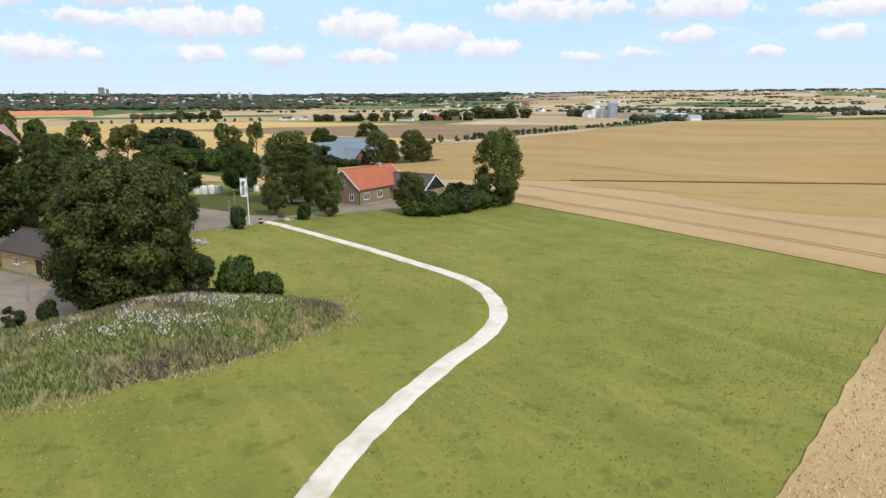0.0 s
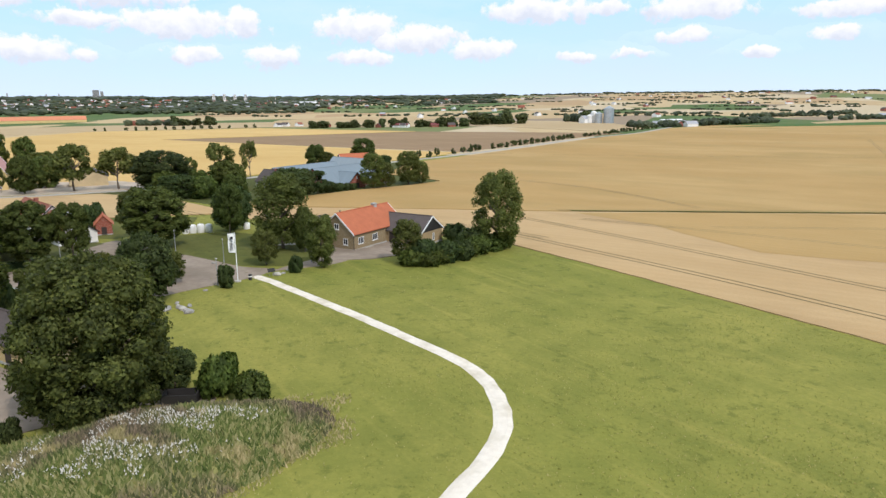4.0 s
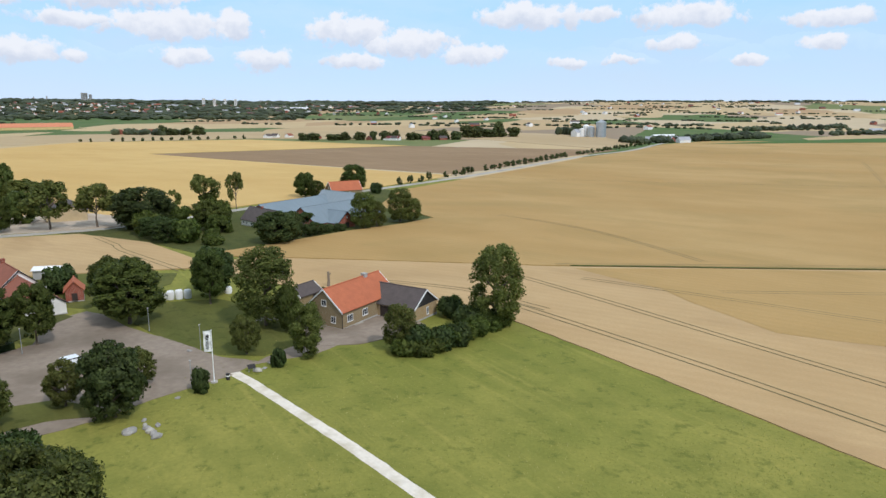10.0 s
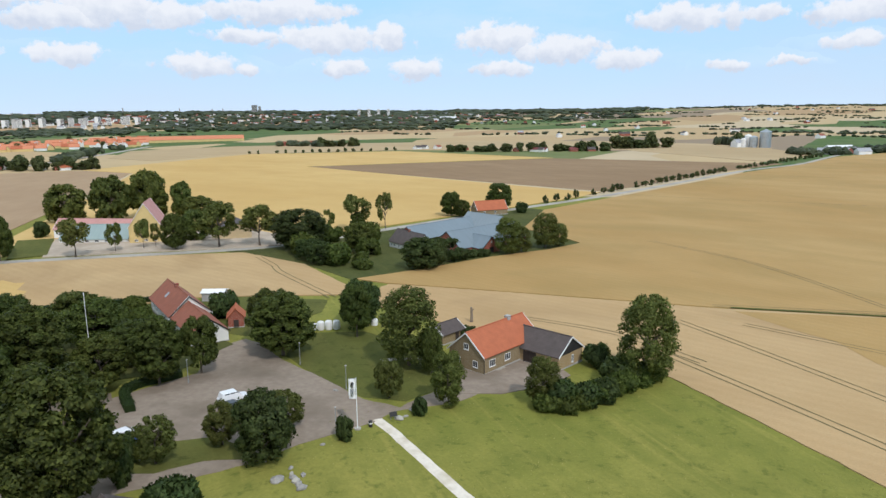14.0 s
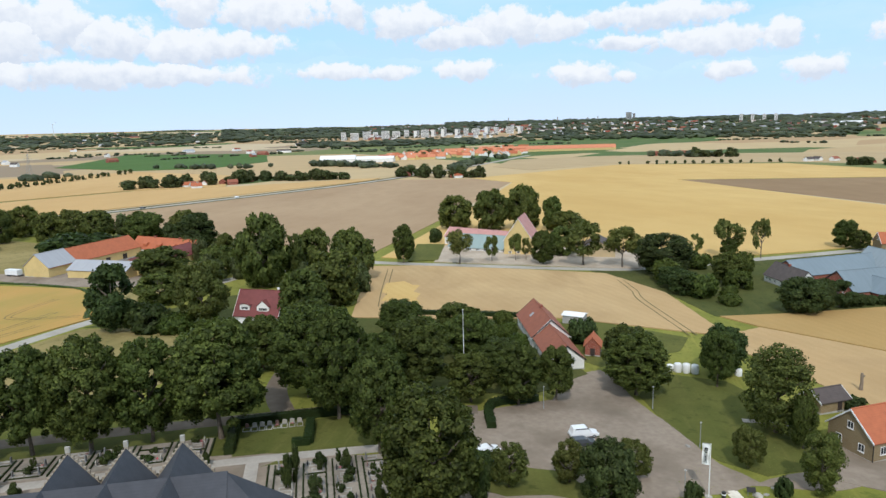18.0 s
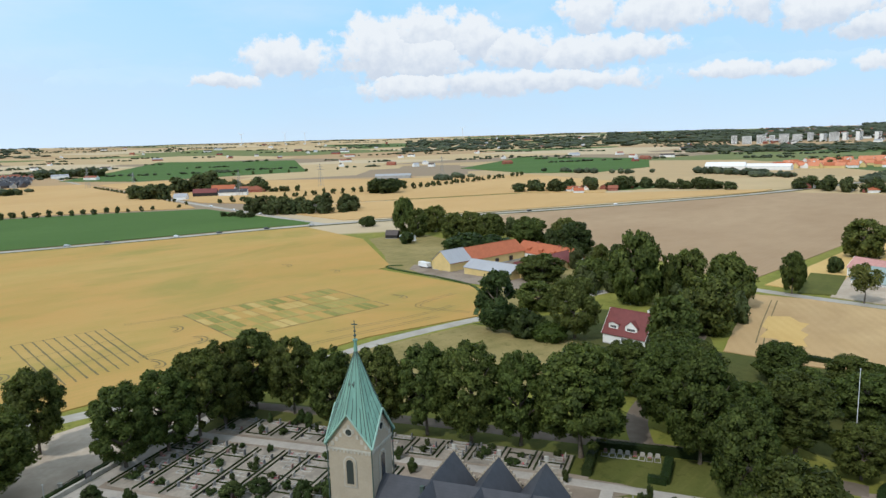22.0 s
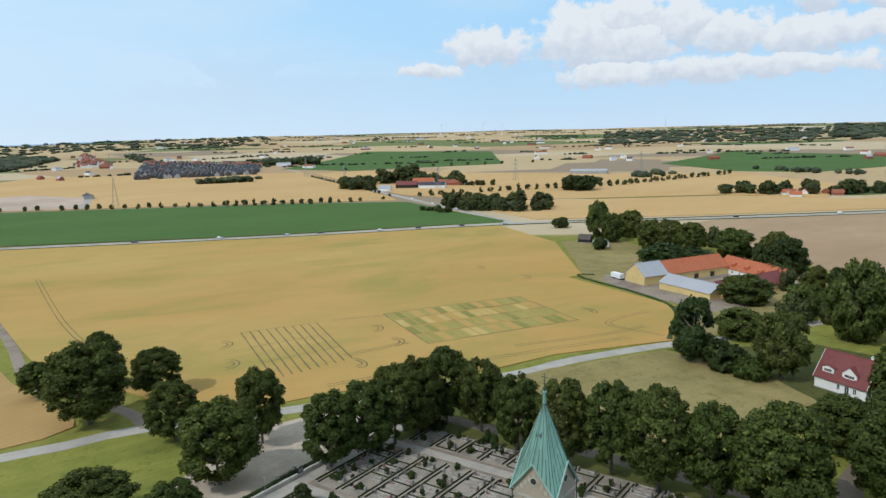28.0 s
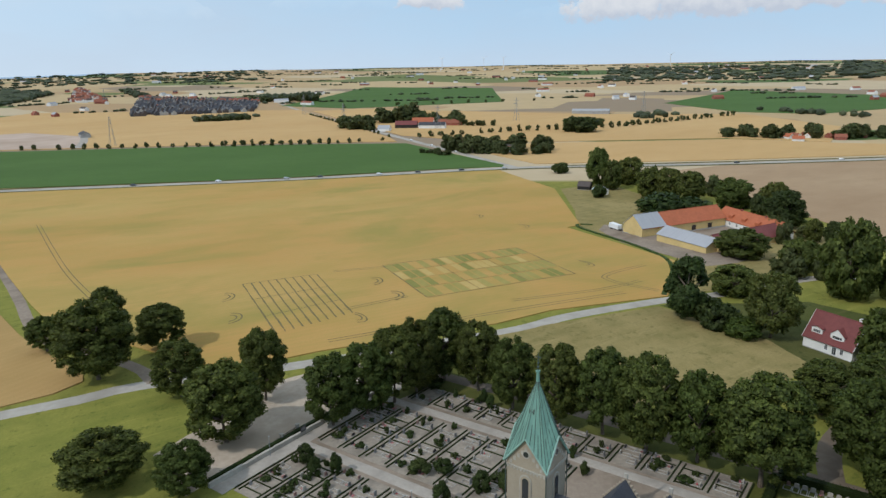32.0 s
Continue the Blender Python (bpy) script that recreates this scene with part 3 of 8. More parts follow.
field("wheat_field", [(-712, 0), (-703, 245), (-645, 325), (-800, 430), (-1034, 418), (-1100, 200), (-1400, -200), (-1350, -290), (-820, -108)], M_wheat_far, "distant wheat field", 0.6, 90)
field("beet_field", [(-1359, 411), (-1077, 431), (-1000, 520), (-1080, 687), (-1440, 937), (-1823, 764)], M_beet, "distant green beet field", 0.4, 120)
field("beet_field", [(-1577, -394), (-2500, -262), (-2270, 167), (-1548, 112), (-1418, -224)], M_beet, "distant green beet field", 0.4, 120)

drape("gravel_yard", [(-27, -26), (-44, 3), (-36, 17), (-41, 31), (-37, 38), (-33, 36), (-24, 27), (-14, 20), (-2.5, 11), (5.5, 8.6), (12.5, 12.5), (19, 22), (25, 26), (22.5, 33), (15, 26), (8, 16), (5, 11), (2, 3), (-6.5, -6.5), (-10.5, -12.8), (-17, -19)], 0.05, M_gravel, 8.0, "gravel car park and forecourt, cloud shade in its colour", "car park", wobble=0.3)
drape("churchyard_gravel", [(-30, -64), (-12, -60), (-5, -55), (3, -47.5), (11, -47.5), (11, -44.5), (-2, -43), (-8, -42), (-22, -33.5), (-36, -40)], 0.06, M_gravel, 8.0, "gravel walk among the clipped evergreens", "churchyard", wobble=0.25)
drape("churchyard_gravel", [(-93, -118), (-117, -90), (-62, -33), (-47, -22), (-36, -40), (-40, -100), (-60, -125)], 0.05, M_gravel, 12.0, "gravel churchyard", "churchyard", wobble=0.2)
drape("paddock", [(-148, -78), (-157, -54), (-171, -16), (-150, 0), (-126, 9), (-110, -8), (-103, -42), (-120, -72)], 0.06, M_dry, 12.0, "dry grass paddock behind the trees", "paddock", wobble=0.5)
strip("path", [(20, -104), (25.8, -82.1), (28.3, -74), (33, -63.2), (36.2, -57), (38.1, -51), (38.2, -46), (37.2, -40.5), (34.5, -35), (28, -26.8), (21.1, -18.3), (12.9, -8.7), (5.7, -0.3), (1.8, 3.8)], 1.75, 0.06, M_path, "winding white gravel footpath", "path", 1.5, 0.35)
strip("road", [(-60, -305), (-93, -233), (-113.9, -188.6), (-119.7, -174.2), (-126.3, -161), (-134, -124), (-152, -68), (-164, -46), (-177, -12), (-183, 12), (-200, 60), (-180, 102)], 5.2, 0.08, M_asphalt, "pale grey asphalt lane", "road", 4.0, 0.4)
strip("road", [(-215, 95), (-176, 106), (-150, 117), (-84, 151), (-52, 203), (-7, 280), (60, 382), (174, 572), (253, 672), (326, 800), (420, 960)], 6.0, 0.1, M_asphalt, "grey asphalt road lined with small trees", "road", 8.0, 0.4)
strip("road", [(-440, -700), (-473, -396), (-490, -195), (-522, -10), (-517, 120), (-522, 300), (-540, 460), (-600, 700), (-700, 1000)], 11.0, 0.12, M_asphalt, "wide grey main road", "road", 10.0)
strip("road", [(-522, -10), (-620, -45), (-783, -104), (-1300, -290), (-1700, -420)], 8.0, 0.12, M_asphalt, "grey country road", "road", 12.0)
for off in (-1, 1):
    strip("road_verge", [(-440 + off * 8, -700), (-473 + off * 8, -396), (-490 + off * 8, -195), (-522 + off * 8, -40)] if off < 0 else [(-432, -700), (-465, -396), (-482, -195), (-513, -10), (-509, 120), (-514, 300), (-532, 460), (-592, 700)], 3.0, 0.5, M_rough, "dark grassy verge of the main road", "verge", 10.0, 0.8, sink=0.4)
strip("road_verge", [(-526, 30), (-525.5, 120), (-530.5, 300), (-548.5, 460), (-608, 700)], 3.0, 0.5, M_rough, "dark grassy verge of the main road", "verge", 10.0, 0.8, sink=0.4)
strip("track", [(-127, -159), (-135.2, -164), (-148, -180), (-162.4, -203), (-177, -215), (-209, -236.5), (-242, -259.8), (-345, -335), (-460, -410)], 3.6, 0.1, M_gravel, "gravel farm track", "track", 6.0, 0.5)


# ---------------------------------------------------------------- trees
CORE = bmesh.new()
bmesh.ops.create_icosphere(CORE, subdivisions=1, radius=1.0)
CORE.verts.ensure_lookup_table()
CORE_V = np.array([v.co[:] for v in CORE.verts])
CORE_F = np.array([[v.index for v in f.verts] for f in CORE.faces])
CORE.free()


def leaf_mesh(name, seed, clumps, leaves, size, aspect=3.0, low=0.12, spread=0.36, top=1.0, heart_size=0.66):
    """A crown in a unit box (radius 1, height 0 to 1; it is drawn about `aspect` times as high as its radius): boughs of small leaves round an uneven envelope."""
    rng = np.random.default_rng(seed)
    flat = np.array([1, 1, 1 / aspect])
    cen, rad = [], []
    for k in range(clumps):
        for _ in range(40):
            z = low + (1 - low) * rng.random() ** 0.85
            u = (z - low) / (1 - low)
            env = max(0.05, 1 - abs(2 * min(1.0, 0.04 + 0.93 * u ** (0.92 / top)) - 1) ** 2.5) ** 0.5
            a = rng.random() * 2 * math.pi
            rr = env * (0.45 + 0.55 * rng.random() ** 0.5)
            c = np.array([math.cos(a) * rr * 0.82, math.sin(a) * rr * 0.82, z * 0.93])
            if all(np.hypot(*(c - d)[:2]) + abs(c[2] - d[2]) * 1.4 > spread * 0.5 for d in cen):
                break
        cen.append(c)
        rad.append(spread * (0.6 + 0.65 * rng.random()) * (0.75 + 0.25 * env))
    cen, rad = np.array(cen), np.array(rad)
    # leaves in the outer part of every bough, none where another bough covers them
    pos, d = [], []
    got = 0
    while got < leaves:
        m = 6000
        pick = rng.choice(clumps, m, p=rad ** 2 / (rad ** 2).sum())
        e = rng.normal(size=(m, 3))
        e[:, 2] += 0.3
        e /= np.linalg.norm(e, axis=1)[:, None]
        shell = rad[pick] * (0.62 + 0.42 * rng.random(m) + 0.30 * (rng.random(m) < 0.10) * rng.random(m))
        p = cen[pick] + e * shell[:, None] * flat
        gap = np.linalg.norm((p[:, None, :] - cen[None]) / flat, axis=2) / rad[None]
        gap[np.arange(m), pick] = 9
        ok = (gap.min(1) > 0.62) & (p[:, 2] > low * 0.6)
        pos.append(p[ok])
        d.append(e[ok])
        got += int(ok.sum())
        if not ok.any():
            break
    pos, d = np.concatenate(pos)[:leaves], np.concatenate(d)[:leaves]
    n = len(pos)
    nor = d + rng.normal(size=(n, 3)) * 0.7
    nor /= np.linalg.norm(nor, axis=1)[:, None]
    t = np.cross(nor, rng.normal(size=(n, 3)))
    t /= np.linalg.norm(t, axis=1)[:, None]
    b = np.cross(nor, t)
    s = size * (0.6 + 0.8 * rng.random(n))[:, None]
    q = np.stack([pos + t * s * flat, pos - (t * 0.55 - b * 0.8) * s * flat, pos - (t * 0.55 + b * 0.8) * s * flat], 1).reshape(-1, 3)
    body = (pos - np.array([0, 0, 0.45])) * np.array([1, 1, 1.6])
    soft = d * 0.35 + body * 0.6 + nor * 0.55 + np.array([0, 0, 0.15])
    soft = soft * np.array([1, 1, aspect])
    soft /= np.linalg.norm(soft, axis=1)[:, None]
    # a small dense heart in every bough, so that a crown is closed inside
    nv = len(CORE_V)
    heart = (cen[:, None, :] + CORE_V[None] * (rad * heart_size)[:, None, None] * flat * (0.8 + 0.4 * rng.random((clumps, nv, 1)))).reshape(-1, 3)
    heart[:, 2] = np.maximum(heart[:, 2], low * 0.6)
    tri = (CORE_F[None] + (3 * n + nv * np.arange(clumps))[:, None, None]).reshape(-1, 3)
    me = bpy.data.meshes.new(name)
    me.vertices.add(3 * n + len(heart))
    me.vertices.foreach_set("co", np.concatenate([q, heart]).ravel())
    me.loops.add(3 * n + tri.size)
    me.loops.foreach_set("vertex_index", np.concatenate([np.arange(3 * n), tri.ravel()]))
    me.polygons.add(n + len(tri))
    me.polygons.foreach_set("loop_start", 3 * np.arange(n + len(tri)))
    me.update()
    core_n = CORE_V * np.array([1, 1, aspect])
    core_n = core_n / np.linalg.norm(core_n, axis=1)[:, None]
    me.normals_split_custom_set_from_vertices(np.concatenate([np.repeat(soft, 3, 0), np.tile(core_n, (clumps, 1))]))
    return me


def trunk_mesh(name, seed, top=0.75, r=0.05, fork=0.22, limbs=7):
    """A tapered trunk with limbs, in the same unit box (its width is relative to the crown's radius)."""
    rnd = random.Random(seed)
    bm = bmesh.new()
    p, rad = Vector((0, 0, -0.02)), r
    for k in range(4):
        q = Vector((rnd.uniform(-0.04, 0.04), rnd.uniform(-0.04, 0.04), fork + (top - fork) * k / 3))
        tube(bm, p, q, rad * (1.35 if k == 0 else 1), rad * 0.72, 8, False)
        p, rad = q, rad * 0.72
    for k in range(limbs):
        a = 2 * math.pi * k / limbs + rnd.uniform(-0.3, 0.3)
        z0 = fork * 0.9 + (top - fork) * 0.6 * rnd.random()
        s = Vector((0, 0, z0))
        m = Vector((math.cos(a) * 0.3, math.sin(a) * 0.3, z0 + 0.10))
        e = Vector((math.cos(a) * 0.68, math.sin(a) * 0.68, z0 + 0.20 + 0.1 * rnd.random()))
        tube(bm, s, m, r * 0.5, r * 0.34, 6, False)
        tube(bm, m, e, r * 0.34, r * 0.1, 5, False)
    me = bpy.data.meshes.new(name)
    bm.to_mesh(me)
    bm.free()
    me.materials.append(M_bark)
    return me


KINDS = {
    # leaf material, boughs, leaves, leaf size, low edge, bough size, height over radius, heart, name, label
    "near": ("chestnut", 240, 48000, 0.022, 0.05, 0.155, 2.1, 0.66, "chestnut_tree", "large spreading chestnut tree with dense foliage beside the mound"),
    "big": ("big", 170, 18500, 0.039, 0.17, 0.18, 2.9, 0.66, "lime_tree", "tall broad-leaved lime tree with a dense green crown"),
    "round": ("big", 110, 11500, 0.048, 0.12, 0.22, 2.4, 0.62, "broadleaf_tree", "rounded green broad-leaved tree"),
    "light": ("light", 90, 10000, 0.044, 0.14, 0.20, 2.4, 0.45, "maple_tree", "light green maple tree with an airy crown"),
    "dark": ("dark", 110, 11500, 0.047, 0.08, 0.22, 2.3, 0.62, "dark_leaved_tree", "dark green broad-leaved tree with a full crown"),
    "birch": ("birch", 130, 15000, 0.036, 0.08, 0.21, 2.8, 0.36, "birch_tree", "birch tree with loose hanging foliage"),
    "avenue": ("light", 24, 2600, 0.075, 0.36, 0.32, 2.6, 0.45, "avenue_tree", "small roadside tree with a bare trunk by the yellow farm"),
    "mid": ("mid", 90, 6200, 0.065, 0.06, 0.23, 2.0, 0.62, "broadleaf_tree", "full green broad-leaved tree among the farms"),
    "poplar": ("birch", 50, 9000, 0.062, 0.04, 0.36, 3.8, 0.55, "columnar_tree", "slender upright green tree"),
    "pine": ("dark", 30, 7000, 0.070, 0.10, 0.34, 2.7, 0.60, "pine_tree", "dark layered pine tree"),
    "sparse": ("light", 14, 2000, 0.075, 0.30, 0.28, 2.4, 0.20, "thin_crowned_tree", "half-bare tree with sparse foliage"),
    "bush": ("dark", 30, 2400, 0.11, 0.0, 0.36, 1.3, 0.66, "bush", "rounded dense green garden bush"),
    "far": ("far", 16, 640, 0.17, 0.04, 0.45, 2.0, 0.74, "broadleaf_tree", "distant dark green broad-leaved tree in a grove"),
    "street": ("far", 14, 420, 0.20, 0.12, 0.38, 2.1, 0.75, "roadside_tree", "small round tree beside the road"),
    "shrub": ("shrub", 30, 3000, 0.092, 0.0, 0.36, 1.2, 0.60, "shrub", "loose green garden shrub beside the house"),
    "box_ball": ("dark", 8, 560, 0.15, 0.0, 0.5, 1.3, 0.72, "clipped_bush", "small round clipped bush between the graves"),
    "yew": ("dark", 20, 2800, 0.090, 0.0, 0.38, 1.8, 0.70, "clipped_yew", "dark clipped yew between the graves"),
    "thuja": ("dark", 18, 1900, 0.10, 0.0, 0.40, 3.0, 0.70, "thuja", "clipped upright dark green thuja"),
}
MODELS = {}
THREE = ("big", "mid", "round", "light", "bush", "shrub")
for kind, (leaf, clumps, leaves, size, low, spread, aspect, heart, *_) in KINDS.items():
    for variant in range(3 if kind in THREE else 2):
        seed = sum(map(ord, kind)) * 7 + variant
        me = leaf_mesh(kind + "_crown", seed, clumps, leaves, size, aspect, low, spread, 0.8 if kind == "poplar" else 1.0, heart)
        me.materials.append(LEAF[leaf])
        small = kind in ("bush", "shrub")
        MODELS[kind, variant] = (me, trunk_mesh(kind + "_trunk", seed, 0.5 if small else 0.75, 0.03 if small else 0.045, 0.08 if small else 0.24))
tree_count = 0


def tree(x, y, h, r, kind="big", name="", label=""):
    """One tree with its trunk and crown, h metres high and r metres in radius."""
    global tree_count
    tree_count += 1
    crown, trunk = MODELS[kind, tree_count % (3 if kind in THREE else 2)]
    base = new(name or KINDS[kind][8])
    base.matrix_basis = pose(x, y, ground(x, y), 0, 0, (tree_count * 97) % 360)
    tagged(base, label or KINDS[kind][9], "bush" if kind == "bush" else "tree", "trees" if kind != "bush" else "bushes")
    for n, me in (("trunk", trunk), ("crown", crown)):
        ob = new(n, me)
        ob.parent = base
        ob.scale = (r, r, h)
    return base

tree(44.1, 29.8, 16.3, 5.6, "birch")
tree(26.6, 15.3, 8.2, 3.2, "birch")
tree(6.1, 24.8, 9.1, 2.2, "round")
tree(0.9, 28.6, 15.4, 6.3, "birch")
tree(-14.2, 43.8, 12.0, 3.6, "big")
tree(1.5, 12.4, 6.8, 2.6, "light")
tree(8.0, 6.8, 2.7, 1.1, "bush")
tree(-0.6, -3.8, 3.2, 1.3, "bush")
tree(-9.0, -12.2, 10.2, 4.3, "dark")
tree(-10.4, -1.6, 6.1, 2.9, "light")
tree(-17.0, -8.9, 6.6, 2.8, "light")
tree(-13.9, -26.1, 3.9, 3.2, "bush")
tree(-24.8, 29.5, 12.6, 7.1, "big")
tree(-16.8, 119.4, 10.1, 7.3, "dark")
tree(35.5, 36.0, 3.7, 2.5, "bush")
tree(39.3, 27.6, 4.1, 3.2, "bush")
tree(33.6, 15.9, 3.5, 2.4, "bush")
tree(29.4, 14.9, 4.1, 2.9, "bush")
tree(36.7, 19.4, 3.3, 2.5, "bush")
tree(-35.2, 17.1, 11.1, 3.7, "big")
tree(-39.7, 11.0, 12.2, 4.9, "big")
tree(-47.5, 6.4, 10.1, 5.0, "big")
tree(-58.5, 3.6, 15.3, 7.4, "big")
tree(-59.9, -7.0, 14.9, 6.5, "big")
tree(-26.5, -28.3, 18.5, 7.6, "big")
tree(-45.5, -19.7, 17.4, 5.2, "big")
tree(-65.6, 28.5, 10.1, 6.6, "round")
tree(-49.8, 53.5, 5.8, 3.5, "bush")
tree(-23.0, -15.6, 6.8, 3.0, "light")
tree(-24.3, -21.1, 4.6, 1.7, "bush")
tree(11.7, 10.9, 9.6, 2.5, "poplar")
tree(-487.6, 18.7, 7.0, 6.6, "bush")
tree(-811.3, 111.6, 17.1, 21.4, "bush")
tree(-96.6, -6.6, 12.4, 7.0, "big")
tree(-84.6, 1.8, 14.4, 7.8, "big")
tree(-100.3, -110.9, 16.5, 6.5, "big")
tree(-104.6, -103.7, 16.9, 6.8, "big")
tree(-109.6, -98.1, 18.4, 6.6, "big")
tree(-114.2, -93.0, 18.7, 6.5, "big")
tree(-120.4, -86.2, 18.4, 7.4, "big")
tree(-113.8, -78.6, 17.4, 6.0, "big")
tree(-103.8, -71.9, 17.0, 5.8, "big")
tree(-96.4, -63.9, 18.1, 6.3, "big")
tree(-91.3, -55.3, 18.8, 6.5, "big")
tree(-84.4, -48.7, 20.3, 7.0, "big")
tree(-79.6, -40.5, 18.6, 6.3, "big")
tree(-71.0, -32.6, 21.3, 8.8, "big")
tree(-74.4, -11.1, 18.7, 7.7, "big")
tree(-61.3, -14.7, 21.1, 6.6, "big")
tree(-114.1, -128.0, 18.0, 6.0, "big")
tree(-95.6, -132.3, 17.8, 8.6, "big")
tree(-118.6, -148.7, 14.5, 6.9, "big")
tree(-150.4, -164.2, 13.5, 7.4, "big")
tree(-131.7, -174.0, 21.4, 10.6, "big")
tree(-157.9, -182.0, 17.1, 6.4, "big")
tree(-153.9, -198.1, 10.4, 5.6, "big")
tree(-82.3, -151.1, 10.5, 8.4, "big")
tree(-77.7, -135.1, 10.2, 5.6, "big")
tree(2.2, -50.8, 15.5, 7.5, "near")
tree(-160.6, -11.1, 18.6, 6.9, "pine")
tree(-151.6, -5.6, 7.2, 5.7, "bush")
tree(-143.3, -1.6, 4.7, 5.1, "shrub")
tree(-141.6, 5.4, 19.5, 8.0, "light")
tree(-181.8, 13.0, 10.1, 7.9, "mid")
tree(-231.8, 39.9, 11.1, 11.2, "mid")
tree(-209.6, 51.5, 12.0, 7.8, "mid")
tree(-176.1, 48.8, 26.7, 9.5, "mid")
tree(-178.2, 74.0, 17.8, 7.4, "mid")
tree(-157.4, 74.5, 18.7, 8.9, "mid")
tree(-132.5, 44.5, 17.7, 9.3, "mid")
tree(-119.0, 22.5, 15.8, 7.3, "mid")
tree(-99.7, 9.2, 12.1, 8.2, "round")
tree(-378.5, 51.3, 18.3, 8.7, "mid")
tree(-368.6, 58.8, 18.6, 9.6, "mid")
tree(-357.1, 67.6, 17.7, 9.5, "mid")
tree(-321.0, 44.1, 9.9, 17.1, "bush")
tree(-336.3, 83.6, 16.3, 11.2, "mid")
tree(-321.2, 98.6, 16.2, 9.0, "mid")
tree(-285.8, 86.3, 18.0, 11.0, "dark")
tree(-254.9, 82.8, 10.1, 4.2, "mid")
tree(-421.9, 30.5, 25.5, 8.2, "mid")
tree(-408.1, 35.7, 19.5, 6.9, "mid")
tree(-427.7, 54.4, 18.3, 9.6, "mid")
tree(-380.1, 20.7, 6.8, 4.8, "bush")
tree(-172.7, 60.5, 18.2, 3.9, "mid")
tree(-243.7, 85.4, 11.6, 4.9, "dark")
tree(-167.1, 111.7, 16.3, 4.7, "round")
tree(-178.2, 127.4, 9.3, 2.3, "round")
tree(-145.0, 121.5, 13.6, 5.6, "avenue")
tree(-137.3, 133.2, 10.7, 3.2, "avenue")
tree(-130.2, 140.1, 11.3, 3.0, "avenue")
tree(-128.5, 145.1, 9.2, 2.0, "avenue")
tree(-117.1, 140.5, 14.2, 5.3, "round")
tree(-102.7, 147.0, 17.1, 8.0, "avenue")
tree(-88.5, 152.1, 15.4, 7.6, "avenue")
tree(-71.7, 150.4, 14.8, 11.4, "dark")
tree(-218.1, 206.7, 19.4, 10.3, "mid")
tree(-198.2, 214.7, 22.2, 10.6, "mid")
tree(-186.7, 228.3, 24.1, 9.8, "mid")
tree(-185.0, 229.7, 13.2, 7.8, "mid")
tree(-169.4, 231.1, 18.3, 5.8, "mid")
tree(-158.9, 228.7, 11.1, 10.4, "mid")
tree(-142.6, 215.3, 9.3, 5.4, "mid")
tree(-193.3, 161.6, 6.3, 3.3, "bush")
tree(-121.8, 162.9, 12.3, 6.8, "mid")

# the garden of the barns
for x, y, h, r, k in ((7.6, 150.5, 13.5, 5.4, "birch"), (12.0, 154.5, 10.0, 4.0, "birch"), (20.0, 167.0, 13.5, 5.8, "birch"), (24.5, 171.5, 9.0, 4.2, "birch"), (-17.8, 122.5, 9.0, 4.4, "dark"), (-13.6, 125.5, 9.5, 4.2, "dark"), (-10.2, 132.5, 8.0, 3.6, "pine"), (-6.8, 136.5, 4.2, 3.0, "dark"), (-4.6, 141.5, 2.8, 2.6, "bush"), (-0.5, 145.0, 2.4, 2.4, "bush"), (-58.8, 127.5, 7.5, 5.2, "dark"), (-51.5, 121.0, 8.0, 5.4, "dark"), (-45.6, 120.5, 6.5, 4.8, "shrub"), (-64.0, 137.0, 7.0, 5.0, "shrub"), (-46.9, 146.0, 11.0, 6.0, "round"), (-41.0, 140.0, 5.5, 4.2, "shrub"), (-47.4, 163.0, 7.5, 4.0, "shrub"), (-40.0, 128.0, 3.0, 3.0, "shrub"), (-36.0, 116.0, 2.6, 3.4, "shrub"), (-54.0, 168.0, 6.0, 4.5, "shrub"), (-65.0, 166.0, 6.0, 4.6, "shrub"), (-65.1, 200.1, 15.5, 7.0, "sparse"), (-64.2, 199.0, 8.0, 3.6, "round"), (-53.0, 204.4, 16.0, 4.2, "sparse"), (-73.7, 188.9, 10.5, 3.0, "sparse"), (-31.5, 252.4, 12.5, 6.0, "round"), (-25.5, 249.0, 9.0, 4.6, "round"), (-10.4, 285.7, 14.5, 7.5, "round"), (3.0, 272.0, 5.0, 3.4, "bush")):
    tree(x, y, h, r, k)

# ---------------------------------------------------------------- building materials
def tile_build(c, dark):
    def build(g, obj, pos):
        n = g.remap(g.noise(obj, 0.8, 5.0, 0.65).outputs[0], 0.35, 0.7)
        col = g.mix(g.math("MULTIPLY", n, 0.6), c, dark)
        z = g.put("ShaderNodeSeparateXYZ", {0: obj})
        course = g.math("FRACT", g.math("MULTIPLY", z.outputs[2], 4.2))
        col = g.mix(g.remap(course, 0.0, 0.25, 0.4, 0.0), col, dark)
        stain = g.remap(g.noise(obj, 0.25, 3.0).outputs[0], 0.5, 0.75)
        return g.mix(g.math("MULTIPLY", stain, 0.35), col, tuple(v * 0.6 for v in c))
    return build


